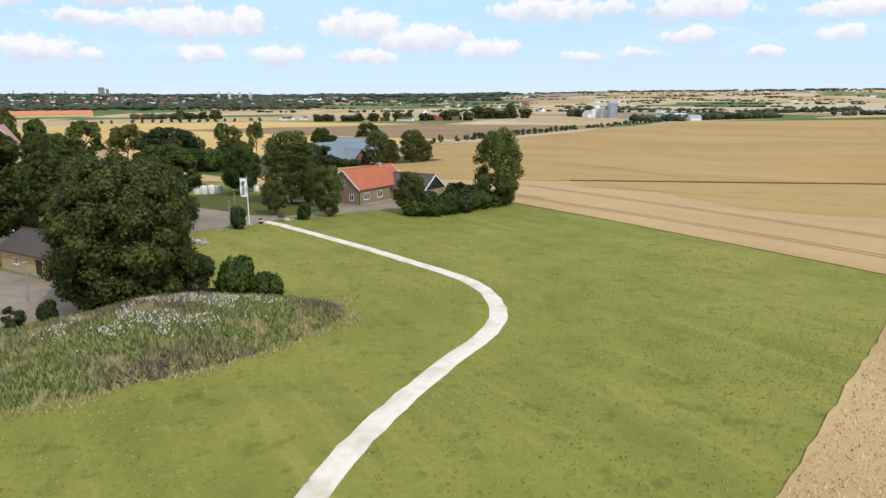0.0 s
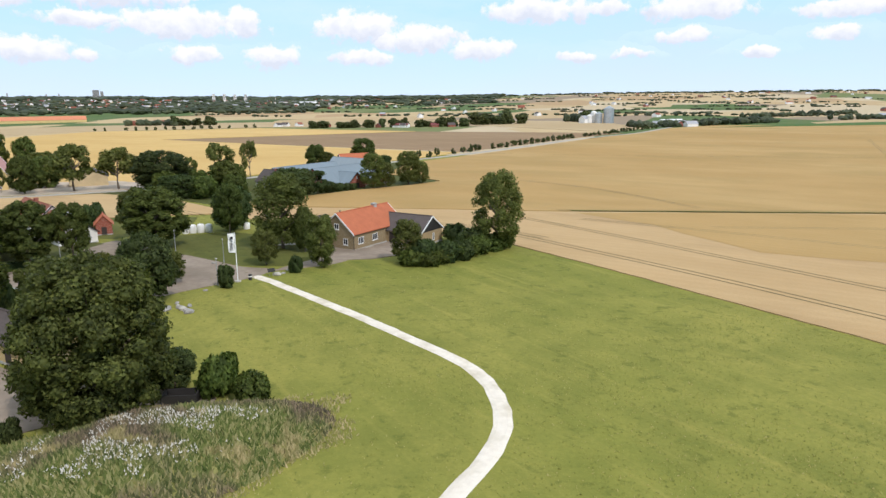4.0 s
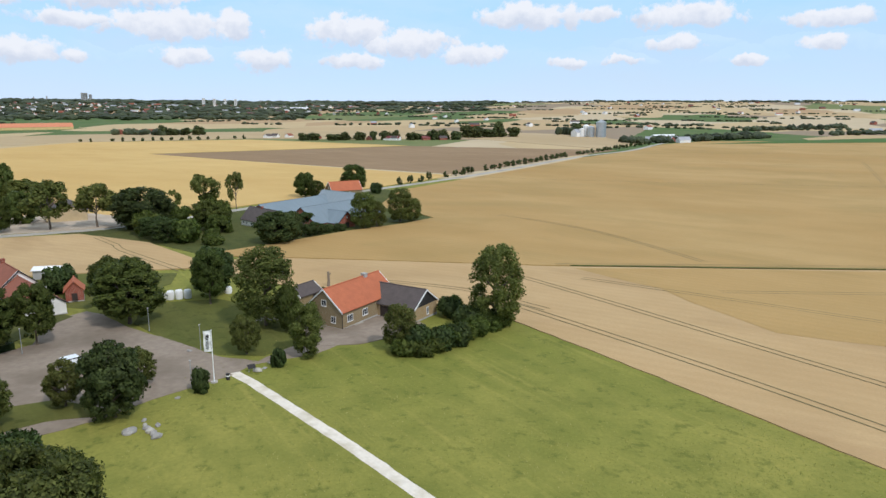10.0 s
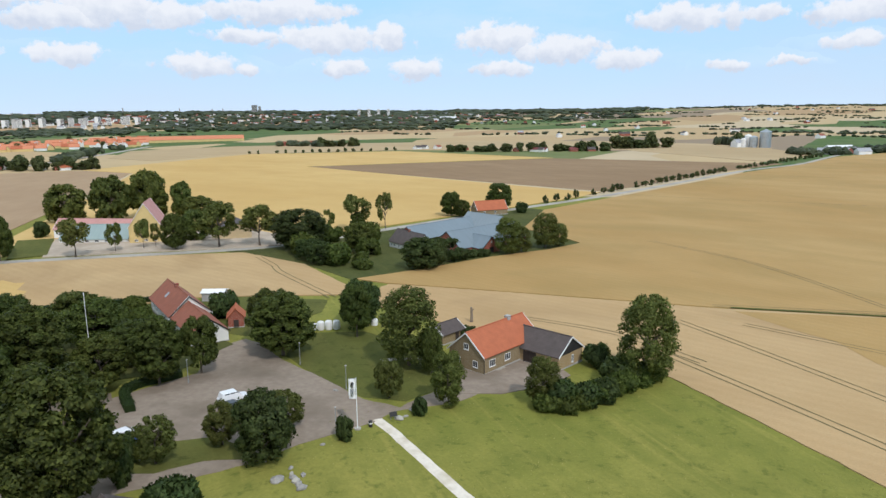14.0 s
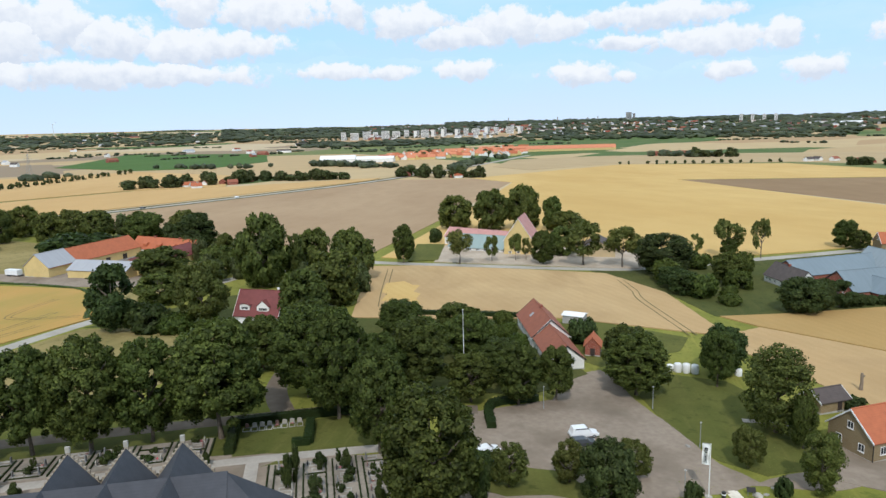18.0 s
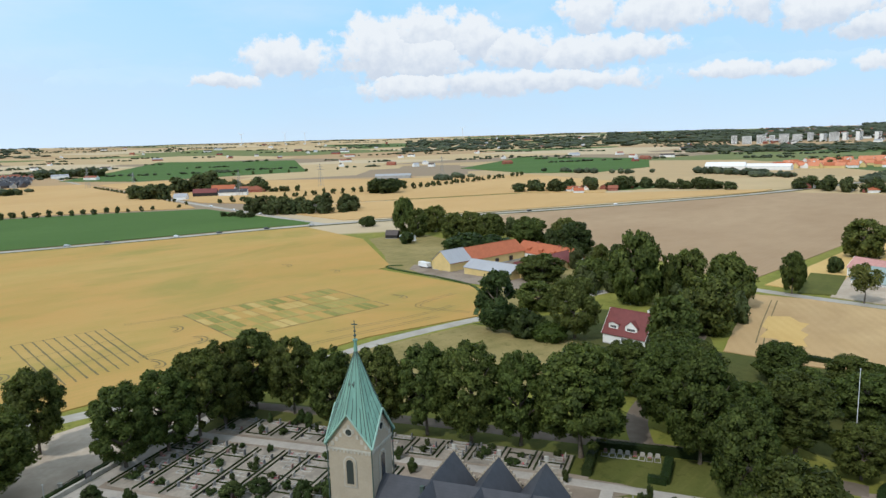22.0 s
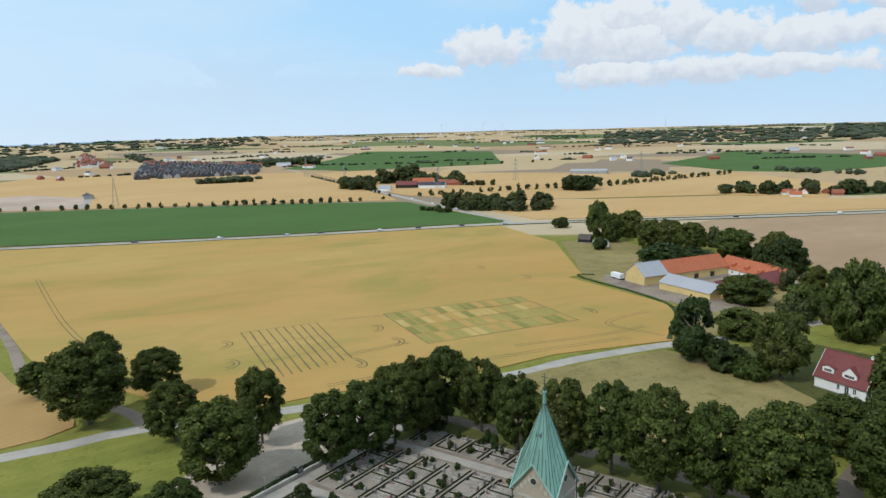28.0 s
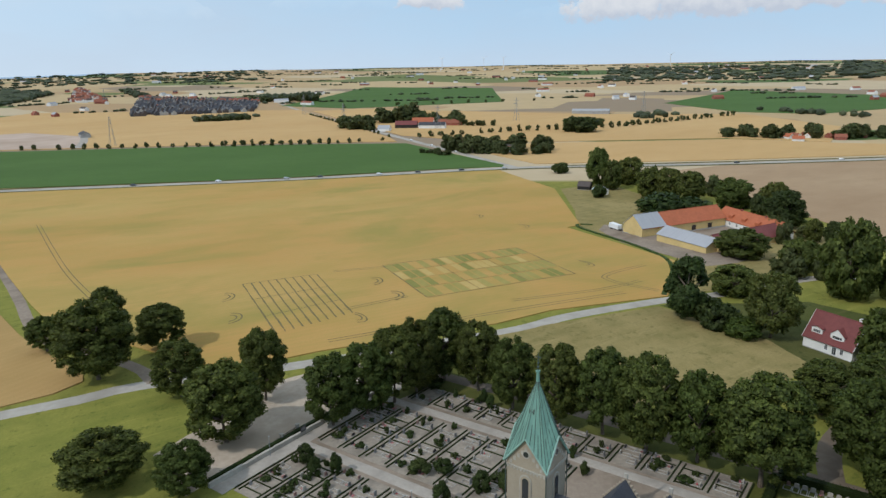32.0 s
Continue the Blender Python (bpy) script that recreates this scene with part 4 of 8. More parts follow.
def brick_build(c1, c2, mortar, scale=3.2):
    def build(g, obj, pos):
        sep = g.put("ShaderNodeSeparateXYZ", {0: obj})
        flat = g.put("ShaderNodeCombineXYZ", {0: g.math("ADD", sep.outputs[0], sep.outputs[1]), 1: sep.outputs[2], 2: 0.0}).outputs[0]
        b = g.put("ShaderNodeTexBrick", {"Vector": flat, "Scale": scale, "Mortar Size": 0.012, "Color1": (*c1, 1), "Color2": (*c2, 1), "Mortar": (*mortar, 1)})
        n = g.remap(g.noise(pos, 0.5, 5.0).outputs[0], 0.4, 0.75)
        return g.mix(g.math("MULTIPLY", n, 0.3), b.outputs[0], tuple(v * 0.65 for v in c1))
    return build


def seam_build(c, dark):
    """Corrugated or seamed sheet, streaked down the slope."""
    def build(g, obj, pos):
        st = g.put("ShaderNodeVectorMath", {0: obj, 1: (1.0, 0.12, 0.12)}, operation="MULTIPLY").outputs[0]
        n = g.remap(g.noise(st, 1.2, 5.0, 0.6).outputs[0], 0.35, 0.7)
        big = g.remap(g.noise(obj, 0.12, 3.0).outputs[0], 0.4, 0.7)
        col = g.mix(g.math("MULTIPLY", n, 0.55), c, dark)
        return g.mix(g.math("MULTIPLY", big, 0.3), col, tuple(v * 1.15 for v in c))
    return build


M_tile_orange = material("orange_clay_tiles", tile_build((0.44, 0.135, 0.06), (0.30, 0.09, 0.045)), rough=0.75, bump=(9.0, 0.3, 0.02))
M_tile_town = material("pale_orange_tiles", tile_build((0.60, 0.24, 0.13), (0.46, 0.17, 0.09)), rough=0.8)
M_tile_red = material("red_clay_tiles", tile_build((0.30, 0.105, 0.06), (0.20, 0.07, 0.045)), rough=0.75, bump=(9.0, 0.3, 0.02))
M_tile_deep = material("dark_red_tiles", tile_build((0.20, 0.06, 0.055), (0.12, 0.04, 0.04)), rough=0.7, bump=(9.0, 0.3, 0.02))
M_tile_pink = material("faded_pink_tiles", tile_build((0.52, 0.28, 0.25), (0.40, 0.20, 0.18)), rough=0.8, bump=(9.0, 0.3, 0.02))
M_eternit = material("dark_fibre_cement", tile_build((0.105, 0.085, 0.078), (0.06, 0.05, 0.046)), rough=0.8, bump=(6.0, 0.3, 0.02))
M_sheet_blue = material("blue_grey_roof_sheet", seam_build((0.185, 0.23, 0.26), (0.135, 0.17, 0.19)), rough=0.55)
M_sheet_pale = material("pale_blue_roof_sheet", seam_build((0.235, 0.275, 0.295), (0.175, 0.21, 0.23)), rough=0.6)
M_sheet_grey = material("pale_grey_roof_sheet", seam_build((0.36, 0.365, 0.385), (0.28, 0.285, 0.30)), rough=0.6)
M_sheet_teal = material("pale_teal_roof_sheet", seam_build((0.27, 0.34, 0.325), (0.21, 0.27, 0.26)), rough=0.6)
M_slate = material("dark_slate_roof", tile_build((0.070, 0.072, 0.082), (0.045, 0.047, 0.055)), rough=0.7, spec=0.2, bump=(8.0, 0.2, 0.01))
M_copper = material("green_copper", seam_build((0.185, 0.345, 0.28), (0.05, 0.09, 0.075)), rough=0.6, bump=(4.0, 0.2, 0.02))
M_copper_pale = plain("pale_copper_verge", (0.30, 0.46, 0.39), 0.15, rough=0.6)
M_copper_dark = plain("dark_copper", (0.07, 0.10, 0.085), 0.2, rough=0.6)
M_brown_brick = material("brown_brick", brick_build((0.235, 0.175, 0.095), (0.28, 0.21, 0.115), (0.33, 0.28, 0.2)), rough=0.9, bump=(12.0, 0.3, 0.01))
M_yellow_brick = material("yellow_brick", brick_build((0.50, 0.36, 0.16), (0.56, 0.41, 0.20), (0.5, 0.43, 0.3)), rough=0.9, bump=(12.0, 0.3, 0.01))
M_church_brick = material("pale_church_brick", brick_build((0.315, 0.265, 0.20), (0.37, 0.315, 0.24), (0.355, 0.315, 0.25)), rough=0.9, bump=(10.0, 0.3, 0.01))
M_tan_brick = material("tan_brick", brick_build((0.34, 0.245, 0.125), (0.39, 0.285, 0.15), (0.42, 0.35, 0.25)), rough=0.9, bump=(12.0, 0.3, 0.01))
M_red_brick = material("red_brick", brick_build((0.26, 0.075, 0.05), (0.31, 0.095, 0.06), (0.35, 0.25, 0.2)), rough=0.9)
M_stone = plain("pale_stone", (0.46, 0.43, 0.37), 0.18, rough=0.9, bump=(5.0, 0.4, 0.03))
M_boulder = plain("grey_boulder", (0.36, 0.34, 0.31), 0.25, rough=0.95, bump=(4.0, 0.8, 0.06))
M_render_yellow = plain("yellow_render", (0.66, 0.50, 0.22), 0.08, rough=0.9)
M_render_cream = plain("cream_boards", (0.56, 0.44, 0.26), 0.10, rough=0.9)
M_render_white = plain("white_render", (0.80, 0.79, 0.76), 0.06, rough=0.9)
M_white = plain("white_paint", (0.80, 0.80, 0.79), 0.05, rough=0.5)
M_black = plain("black_boards", (0.035, 0.032, 0.030), 0.2, rough=0.7)
M_darkdoor = plain("dark_brown_door", (0.06, 0.045, 0.04), 0.2, rough=0.6)
M_wood = plain("weathered_wood", (0.25, 0.20, 0.15), 0.2, rough=0.9)
M_concrete = plain("concrete", (0.42, 0.41, 0.39), 0.12, rough=0.9, bump=(8.0, 0.3, 0.01))
M_steel = plain("galvanised_steel", (0.55, 0.57, 0.58), 0.1, rough=0.4, metal=0.9)
M_polemetal = plain("grey_painted_pole", (0.30, 0.31, 0.31), 0.1, rough=0.5)
M_glass = material("window_glass", lambda g, o, p: (0.03, 0.035, 0.04), rough=0.08, spec=0.6)
M_tyre = plain("tyre_rubber", (0.025, 0.025, 0.025), 0.1, rough=0.9)
M_hedge = leaf_material("hedge_leaves", (0.020, 0.036, 0.010), (0.035, 0.055, 0.015), (0.055, 0.078, 0.022))
M_weed = leaf_material("meadow_weed_leaves", (0.050, 0.085, 0.018), (0.085, 0.125, 0.028), (0.14, 0.17, 0.05))

WINDOWS = {}


def window_meshes(w, h, panes=2):
    """Frame with mullions, and the glass behind, shared by all windows of that size."""
    key = (round(w, 2), round(h, 2), panes)
    if key not in WINDOWS:
        bm = bmesh.new()
        t, d = 0.09, 0.05
        box(bm, -w / 2, -d, -h / 2, -w / 2 + t, 0.0, h / 2)
        box(bm, w / 2 - t, -d, -h / 2, w / 2, 0.0, h / 2)
        box(bm, -w / 2 + t, -d, -h / 2, w / 2 - t, 0.0, -h / 2 + t)
        box(bm, -w / 2 + t, -d, h / 2 - t, w / 2 - t, 0.0, h / 2)
        for k in range(1, panes):
            x = -w / 2 + w * k / panes
            box(bm, x - 0.035, -d, -h / 2 + t, x + 0.035, 0.0, h / 2 - t)
        box(bm, -w / 2 - 0.05, -0.12, -h / 2 - 0.06, w / 2 + 0.05, 0.0, -h / 2)
        frame_me = bpy.data.meshes.new("window_frame")
        bm.to_mesh(frame_me)
        bm.free()
        frame_me.materials.append(M_white)
        bm = bmesh.new()
        box(bm, -w / 2 + t, -0.018, -h / 2 + t, w / 2 - t, -0.004, h / 2 - t)
        pane_me = bpy.data.meshes.new("pane")
        bm.to_mesh(pane_me)
        bm.free()
        pane_me.materials.append(M_glass)
        WINDOWS[key] = (frame_me, pane_me)
    return WINDOWS[key]


def add_window(parent, x, y, z, turn, w, h, panes=2):
    f, p = window_meshes(w, h, panes)
    ob = new("window", f)
    ob.parent = parent
    ob.matrix_basis = pose(x, y, z, 0, 0, turn)
    g = new("pane", p)
    g.parent = ob
    return ob


def gable_walls(bm, L, W, eave, ridge, x0=0.0, base=-1.2):
    """A closed solid with two gables: x from x0 to x0 + L, y from 0 to W."""
    a = [bm.verts.new((x0, y, z)) for y, z in ((0, base), (W, base), (W, eave), (W / 2, ridge), (0, eave))]
    b = [bm.verts.new((x0 + L, y, z)) for y, z in ((0, base), (W, base), (W, eave), (W / 2, ridge), (0, eave))]
    bm.faces.new(a[::-1])
    bm.faces.new(b)
    for k in range(5):
        bm.faces.new((a[k], a[(k + 1) % 5], b[(k + 1) % 5], b[k]))
    bmesh.ops.recalc_face_normals(bm, faces=bm.faces)


def roof_slope(L, W, eave, ridge, side, over, end, thick=0.16):
    """One slope of a pitched roof as a slab, side -1 for the slope at y = 0, 1 for that at y = W."""
    bm = bmesh.new()
    k = (ridge - eave) / (W / 2)
    y_e, y_r = (-over, W / 2) if side < 0 else (W + over, W / 2)
    z_e, z_r = eave - over * k + 0.05, ridge + 0.05
    vs = []
    for x in (-end, L + end):
        for dz in (0.0, thick):
            vs.append((bm.verts.new((x, y_e, z_e + dz)), bm.verts.new((x, y_r, z_r + dz))))
    (a0, a1), (b0, b1), (c0, c1), (d0, d1) = vs
    for q in ((a0, a1, c1, c0), (b0, d0, d1, b1), (a0, c0, d0, b0), (a1, b1, d1, c1), (a0, b0, b1, a1), (c0, c1, d1, d0)):
        bm.faces.new(q)
    bmesh.ops.recalc_face_normals(bm, faces=bm.faces)
    return bm


def house(name, label, x, y, turn, L, W, eave, ridge, wall, roof, windows=(), doors=(), chimneys=(), over=0.4, end=0.3, group="", category="house", z=None, plinth=True, barge=None, stack=None):
    """A gabled building; (x, y) is the corner of its front wall (local y = 0), which runs L metres along `turn`.
    windows: (side, along, height, w, h, panes), sides f, b, l, r; doors: (side, along, w, h, material)."""
    hx, hy = x + math.cos(radians(turn)) * L / 2 - math.sin(radians(turn)) * W / 2, y + math.sin(radians(turn)) * L / 2 + math.cos(radians(turn)) * W / 2
    ob = thing(name, x, y, turn, ground(hx, hy) if z is None else z, label, category, group)
    bm = bmesh.new()
    gable_walls(bm, L, W, eave, ridge)
    part("wall", bm, wall, ob)
    for side in (-1, 1):
        part("roof", roof_slope(L, W, eave, ridge, side, over, end), roof, ob)
    bm = bmesh.new()
    tube(bm, (-end, W / 2, ridge + 0.20), (L + end, W / 2, ridge + 0.20), 0.14, 0.14, 6)
    part("ridge_cap", bm, roof, ob)
    if barge:
        for xx in (-end - 0.03, L + end - 0.07):
            bm = bmesh.new()
            k = (ridge - eave) / (W / 2)
            for ye, yr in ((-over, W / 2), (W + over, W / 2)):
                v = [bm.verts.new(c) for xb in (xx, xx + 0.1) for c in ((xb, ye, eave - over * k - 0.05), (xb, yr, ridge - 0.05), (xb, yr, ridge + 0.26), (xb, ye, eave - over * k + 0.26))]
                for q in ((0, 1, 2, 3), (7, 6, 5, 4), (0, 4, 5, 1), (1, 5, 6, 2), (2, 6, 7, 3), (3, 7, 4, 0)):
                    bm.faces.new([v[i] for i in q])
            bmesh.ops.recalc_face_normals(bm, faces=bm.faces)
            part("barge_board", bm, barge, ob)
    if plinth:
        bm = bmesh.new()
        box(bm, -0.06, -0.06, -1.2, L + 0.06, W + 0.06, 0.35)
        part("plinth", bm, M_concrete, ob)
    place = {"f": lambda a: (a, -0.01, 0), "b": lambda a: (a, W + 0.01, 180), "l": lambda a: (-0.01, a, -90), "r": lambda a: (L + 0.01, a, 90)}
    for side, along, height, w, h, panes in windows:
        px, py, rot = place[side](along)
        add_window(ob, px, py, height, rot, w, h, panes)
    for side, along, w, h, mat in doors:
        px, py, rot = place[side](along)
        bm = bmesh.new()
        box(bm, -w / 2, -0.05, 0.02, w / 2, 0.0, h)
        d = part("door", bm, mat, ob)
        for k in range(1, int(w / 0.75)):
            bm = bmesh.new()
            box(bm, -w / 2 + k * 0.75 - 0.03, -0.08, 0.06, -w / 2 + k * 0.75 + 0.03, -0.05, h - 0.05)
            part("door_batten", bm, mat, d)
        d.matrix_basis = pose(px, py, 0.05, 0, 0, rot)
    for cx, cy, cw, ch in chimneys:
        bm = bmesh.new()
        box(bm, cx - cw / 2, cy - cw / 2, ridge - 1.4, cx + cw / 2, cy + cw / 2, ridge + ch)
        box(bm, cx - cw / 2 - 0.07, cy - cw / 2 - 0.07, ridge + ch - 0.2, cx + cw / 2 + 0.07, cy + cw / 2 + 0.07, ridge + ch - 0.06)
        part("chimney", bm, stack or M_red_brick, ob)
    return ob


# ---------------------------------------------------------------- the house by the meadow
brick_house = house("brick_house", "brown brick house with an orange tiled roof beside the forecourt", 15.4, 26.5, 58, 17, 8.4, 3.6, 7.2, M_brown_brick, M_tile_orange,
    windows=[("f", 2.4, 1.9, 1.7, 1.35, 3), ("f", 7.0, 1.9, 1.7, 1.35, 3), ("l", 2.0, 1.8, 1.15, 1.3, 2), ("l", 6.2, 1.8, 1.15, 1.3, 2), ("l", 4.2, 4.7, 1.15, 1.2, 2), ("b", 4, 1.8, 1.2, 1.15, 2), ("b", 10, 1.8, 1.2, 1.15, 2)],
    chimneys=[(12.4, 4.2, 0.9, 0.7)], barge=M_white, stack=M_concrete)
bm = bmesh.new()
for k in range(7):
    box(bm, 3.4 + 0.35 * k, -0.65 - 0.0, -0.1, 3.62 + 0.35 * k, -0.06, 0.25)
box(bm, 3.0, -0.7, -0.2, 6.2, -0.06, 0.1)
part("stone_edging", bm, M_stone, brick_house, "white stones along the wall foot")
bm = bmesh.new()
box(bm, -0.02, -0.14, 0.0, 0.08, -0.04, 3.2)
part("downpipe", bm, M_black, brick_house)
wing = house("brick_wing", "yellow brick wing with a dark fibre-cement roof and black boarded gable", 19.4, 37.0, -32, 11.0, 8.0, 2.9, 5.7, M_tan_brick, M_eternit,
    windows=[("r", 4.6, 1.5, 0.75, 1.5, 2)], doors=[("f", 4.4, 3.0, 2.4, M_darkdoor)], chimneys=[(8.6, 5.6, 0.4, -0.5)], barge=M_white, stack=M_concrete)
bm = bmesh.new()
v = [bm.verts.new(c) for xx in (11.015, 11.06) for c in ((xx, -0.1, 2.85), (xx, 8.1, 2.85), (xx, 4.0, 5.7))]
for q in ((0, 1, 2), (5, 4, 3), (0, 3, 4, 1), (1, 4, 5, 2), (2, 5, 3, 0)):
    bm.faces.new([v[i] for i in q])
bmesh.ops.recalc_face_normals(bm, faces=bm.faces)
part("gable_boarding", bm, M_black, wing, "black boarded gable")
house("outbuilding", "small brown brick outbuilding with a dark roof", 4.9, 41.6, 58, 6.5, 4.6, 2.4, 3.9, M_brown_brick, M_eternit, doors=[("f", 4.4, 1.0, 2.0, M_darkdoor)], category="shed", barge=M_white)

# ---------------------------------------------------------------- red-roofed farmhouse
farmhouse = house("farmhouse", "white farmhouse with a red tiled roof and a skylight", -71.9, 57.2, -45, 20.3, 8.8, 3.0, 6.9, M_render_white, M_tile_red,
    windows=[("f", 3, 1.7, 1.0, 1.2, 2), ("f", 7, 1.7, 1.0, 1.2, 2), ("f", 11, 1.7, 1.0, 1.2, 2), ("f", 15.5, 1.7, 1.0, 1.2, 2), ("r", 1.6, 1.7, 0.9, 1.2, 2)], chimneys=[(9.0, 4.4, 0.8, 0.9)], barge=M_black)

bm = bmesh.new()
k = (6.9 - 3.0) / 4.4
box(bm, -0.5, -0.7, 0.0, 0.5, 0.7, 0.14)
sk = part("skylight", bm, M_sheet_grey, farmhouse, "roof window with a pale frame")
sk.matrix_basis = pose(8.5, 2.2, 3.0 + 2.2 * k + 0.22, math.degrees(math.atan(k)), 0, 0)
bm = bmesh.new()
for y0, y1 in ((-0.5, 4.4), (9.3, 4.4)):
    v = [bm.verts.new(c) for xx in (20.35, 20.55) for c in ((xx, y0, 2.3), (xx, y1, 6.8), (xx, y1, 7.22), (xx, y0, 2.72))]
    for q in ((0, 1, 2, 3), (7, 6, 5, 4), (0, 4, 5, 1), (1, 5, 6, 2), (2, 6, 7, 3), (3, 7, 4, 0)):
        bm.faces.new([v[i] for i in q])
bmesh.ops.recalc_face_normals(bm, faces=bm.faces)
part("parapet", bm, M_render_white, farmhouse, "white rendered parapet gable")

house("farmhouse_annex", "low white annex with a red tiled roof", -57.3, 43.0, -45, 16.6, 7.6, 2.5, 5.4, M_render_white, M_tile_red, windows=[("f", 4, 1.5, 1.0, 1.1, 2), ("f", 9, 1.5, 1.0, 1.1, 2), ("f", 13, 1.5, 1.0, 1.1, 2), ("r", 4.0, 1.5, 0.9, 1.0, 2)], barge=M_black)
house("garden_shed", "grey garden shed with a white flat-pitched roof", -63.8, 66.8, 12, 5.6, 3.8, 2.3, 2.7, M_concrete, M_white, category="shed", windows=[("f", 2.5, 1.4, 1.0, 0.8, 2)])
house("brick_shed", "little shed with an orange tiled roof", -41.6, 46.4, 116, 4.6, 3.4, 2.6, 4.4, M_red_brick, M_tile_orange, category="shed", doors=[("l", 1.7, 1.1, 1.9, M_darkdoor)])

# ---------------------------------------------------------------- four-winged farm beyond the lane
FARM = "farm buildings round the courtyard"
house("barn", "yellow barn with an orange and grey roof", -270.0, 12.0, 112, 50.0, 13.0, 4.2, 9.2, M_render_yellow, M_tile_orange, group=FARM, category="barn", doors=[("l", 6.5, 3.0, 3.2, M_render_yellow), ("b", 12, 3.0, 3.0, M_darkdoor), ("f", 30, 2.6, 2.6, M_darkdoor), ("f", 40, 2.6, 2.6, M_darkdoor)], z=-5.0)
house("barn", "yellow barn gable with a grey sheet roof", -269.6, 11.0, 112, 14.0, 13.2, 4.4, 9.45, M_render_yellow, M_sheet_grey, group=FARM, category="barn", doors=[("l", 6.6, 3.0, 3.2, M_render_yellow)], z=-5.0)
house("barn", "long yellow barn with a pale grey sheet roof", -262.5, 15.4, 25, 28.0, 11.0, 3.6, 6.6, M_render_yellow, M_sheet_grey, group=FARM, category="barn", doors=[("f", 7, 9.0, 2.6, M_render_yellow), ("f", 20, 9.0, 2.6, M_render_yellow)], z=-5.0)
house("barn", "red tiled wing of the farm", -238.5, 34.0, 116, 40.0, 10.0, 3.4, 7.4, M_render_yellow, M_tile_deep, group=FARM, category="barn", z=-5.2, windows=[("b", 8, 1.8, 1.2, 1.2, 2), ("b", 16, 1.8, 1.2, 1.2, 2)])
farm_dwelling = house("farm_dwelling", "white dwelling wing with an orange tiled roof and dormers", -296.0, 57.0, 14, 40.0, 10.0, 3.4, 8.0, M_render_white, M_tile_orange, group=FARM, windows=[("f", 5 + 5 * k, 1.8, 1.1, 1.3, 2) for k in range(7)], chimneys=[(12, 5, 0.9, 0.8), (28, 5, 0.9, 0.8)], z=-5.2)
for k in range(3):
    bm = bmesh.new()
    gable_walls(bm, 2.6, 2.2, 1.2, 1.9, base=0)
    d = part("dormer", bm, M_tile_orange, farm_dwelling)
    d.matrix_basis = pose(8 + 9 * k, 0.6, 4.4)
villa = house("villa", "white villa with a dark red roof and white dormers", -135.4, 11.1, 26.1, 13.4, 9.0, 3.4, 9.4, M_render_white, M_tile_deep, windows=[("f", 6.4, 1.9, 0.9, 1.5, 2), ("f", 8.6, 1.6, 1.2, 2.1, 2), ("f", 10.6, 1.9, 0.9, 1.5, 2), ("r", 3, 1.9, 1.1, 1.5, 2), ("r", 6.5, 1.9, 1.1, 1.5, 2), ("r", 4.5, 5.2, 1.2, 1.3, 2)], chimneys=[(12.0, 5.2, 1.2, 1.0)], barge=M_white, stack=M_render_white)
for dx, dw, zz in ((3.0, 3.0, 4.7), (8.6, 3.7, 4.5)):
    bm = bmesh.new()
    gable_walls(bm, 3.4, dw, 1.3, 2.9 if dw > 3 else 1.8, base=-0.6)
    d = part("dormer", bm, M_render_white, villa, "white dormer with a small window row")
    d.matrix_basis = pose(dx + dw / 2, 0.75, zz, 0, 0, 90)
    for side in (-1, 1):
        r_ = part("dormer_roof", roof_slope(3.4, dw, 1.3, 2.9 if dw > 3 else 1.8, side, 0.25, 0.25, 0.1), M_tile_deep, d)
    add_window(d, -0.01, dw / 2, 0.5, -90, dw * 0.7, 0.9, 4)
house("cottage", "small cottage with a green roof by the garden", -395, 20, 20, 9, 6, 2.8, 5.0, M_render_white, M_sheet_teal, category="cottage", barge=M_white)
house("cottage", "dark timber cottage in the garden", -410, 14, 60, 8, 6, 2.6, 5.2, M_black, M_eternit, category="cottage")

# ---------------------------------------------------------------- barns with blue-grey roofs beyond the field
BARNS = "barns among the birches"
house("barn", "long barn with a pale blue-grey sheet roof", -27.5, 161.5, 56, 36.0, 14.0, 3.0, 7.0, M_red_brick, M_sheet_blue, group=BARNS, category="barn", z=-4.6)
house("barn", "red-gabled barn with a blue-grey sheet roof", -9.1, 146.4, 54, 36.0, 14.0, 2.8, 7.9, M_red_brick, M_sheet_blue, group=BARNS, category="barn", windows=[("l", 4, 1.5, 0.9, 0.9, 2), ("l", 9, 1.5, 0.9, 0.9, 2)], doors=[("l", 6.5, 2.2, 2.4, M_darkdoor)], z=-4.4, barge=M_black)
house("barn_porch", "red brick cross wing with a blue-grey sheet roof", 4.0, 156.0, 144, 9.0, 9.0, 2.6, 6.2, M_red_brick, M_sheet_blue, group=BARNS, category="barn", doors=[("l", 4.5, 2.4, 2.4, M_darkdoor)], windows=[("l", 4.5, 4.4, 0.8, 0.8, 2)], z=-4.4, barge=M_black)
house("barn", "higher cross barn with a pale sheet roof", -18.1, 194.8, -37, 20.0, 12.0, 3.6, 8.8, M_red_brick, M_sheet_pale, group=BARNS, category="barn", z=-4.8)
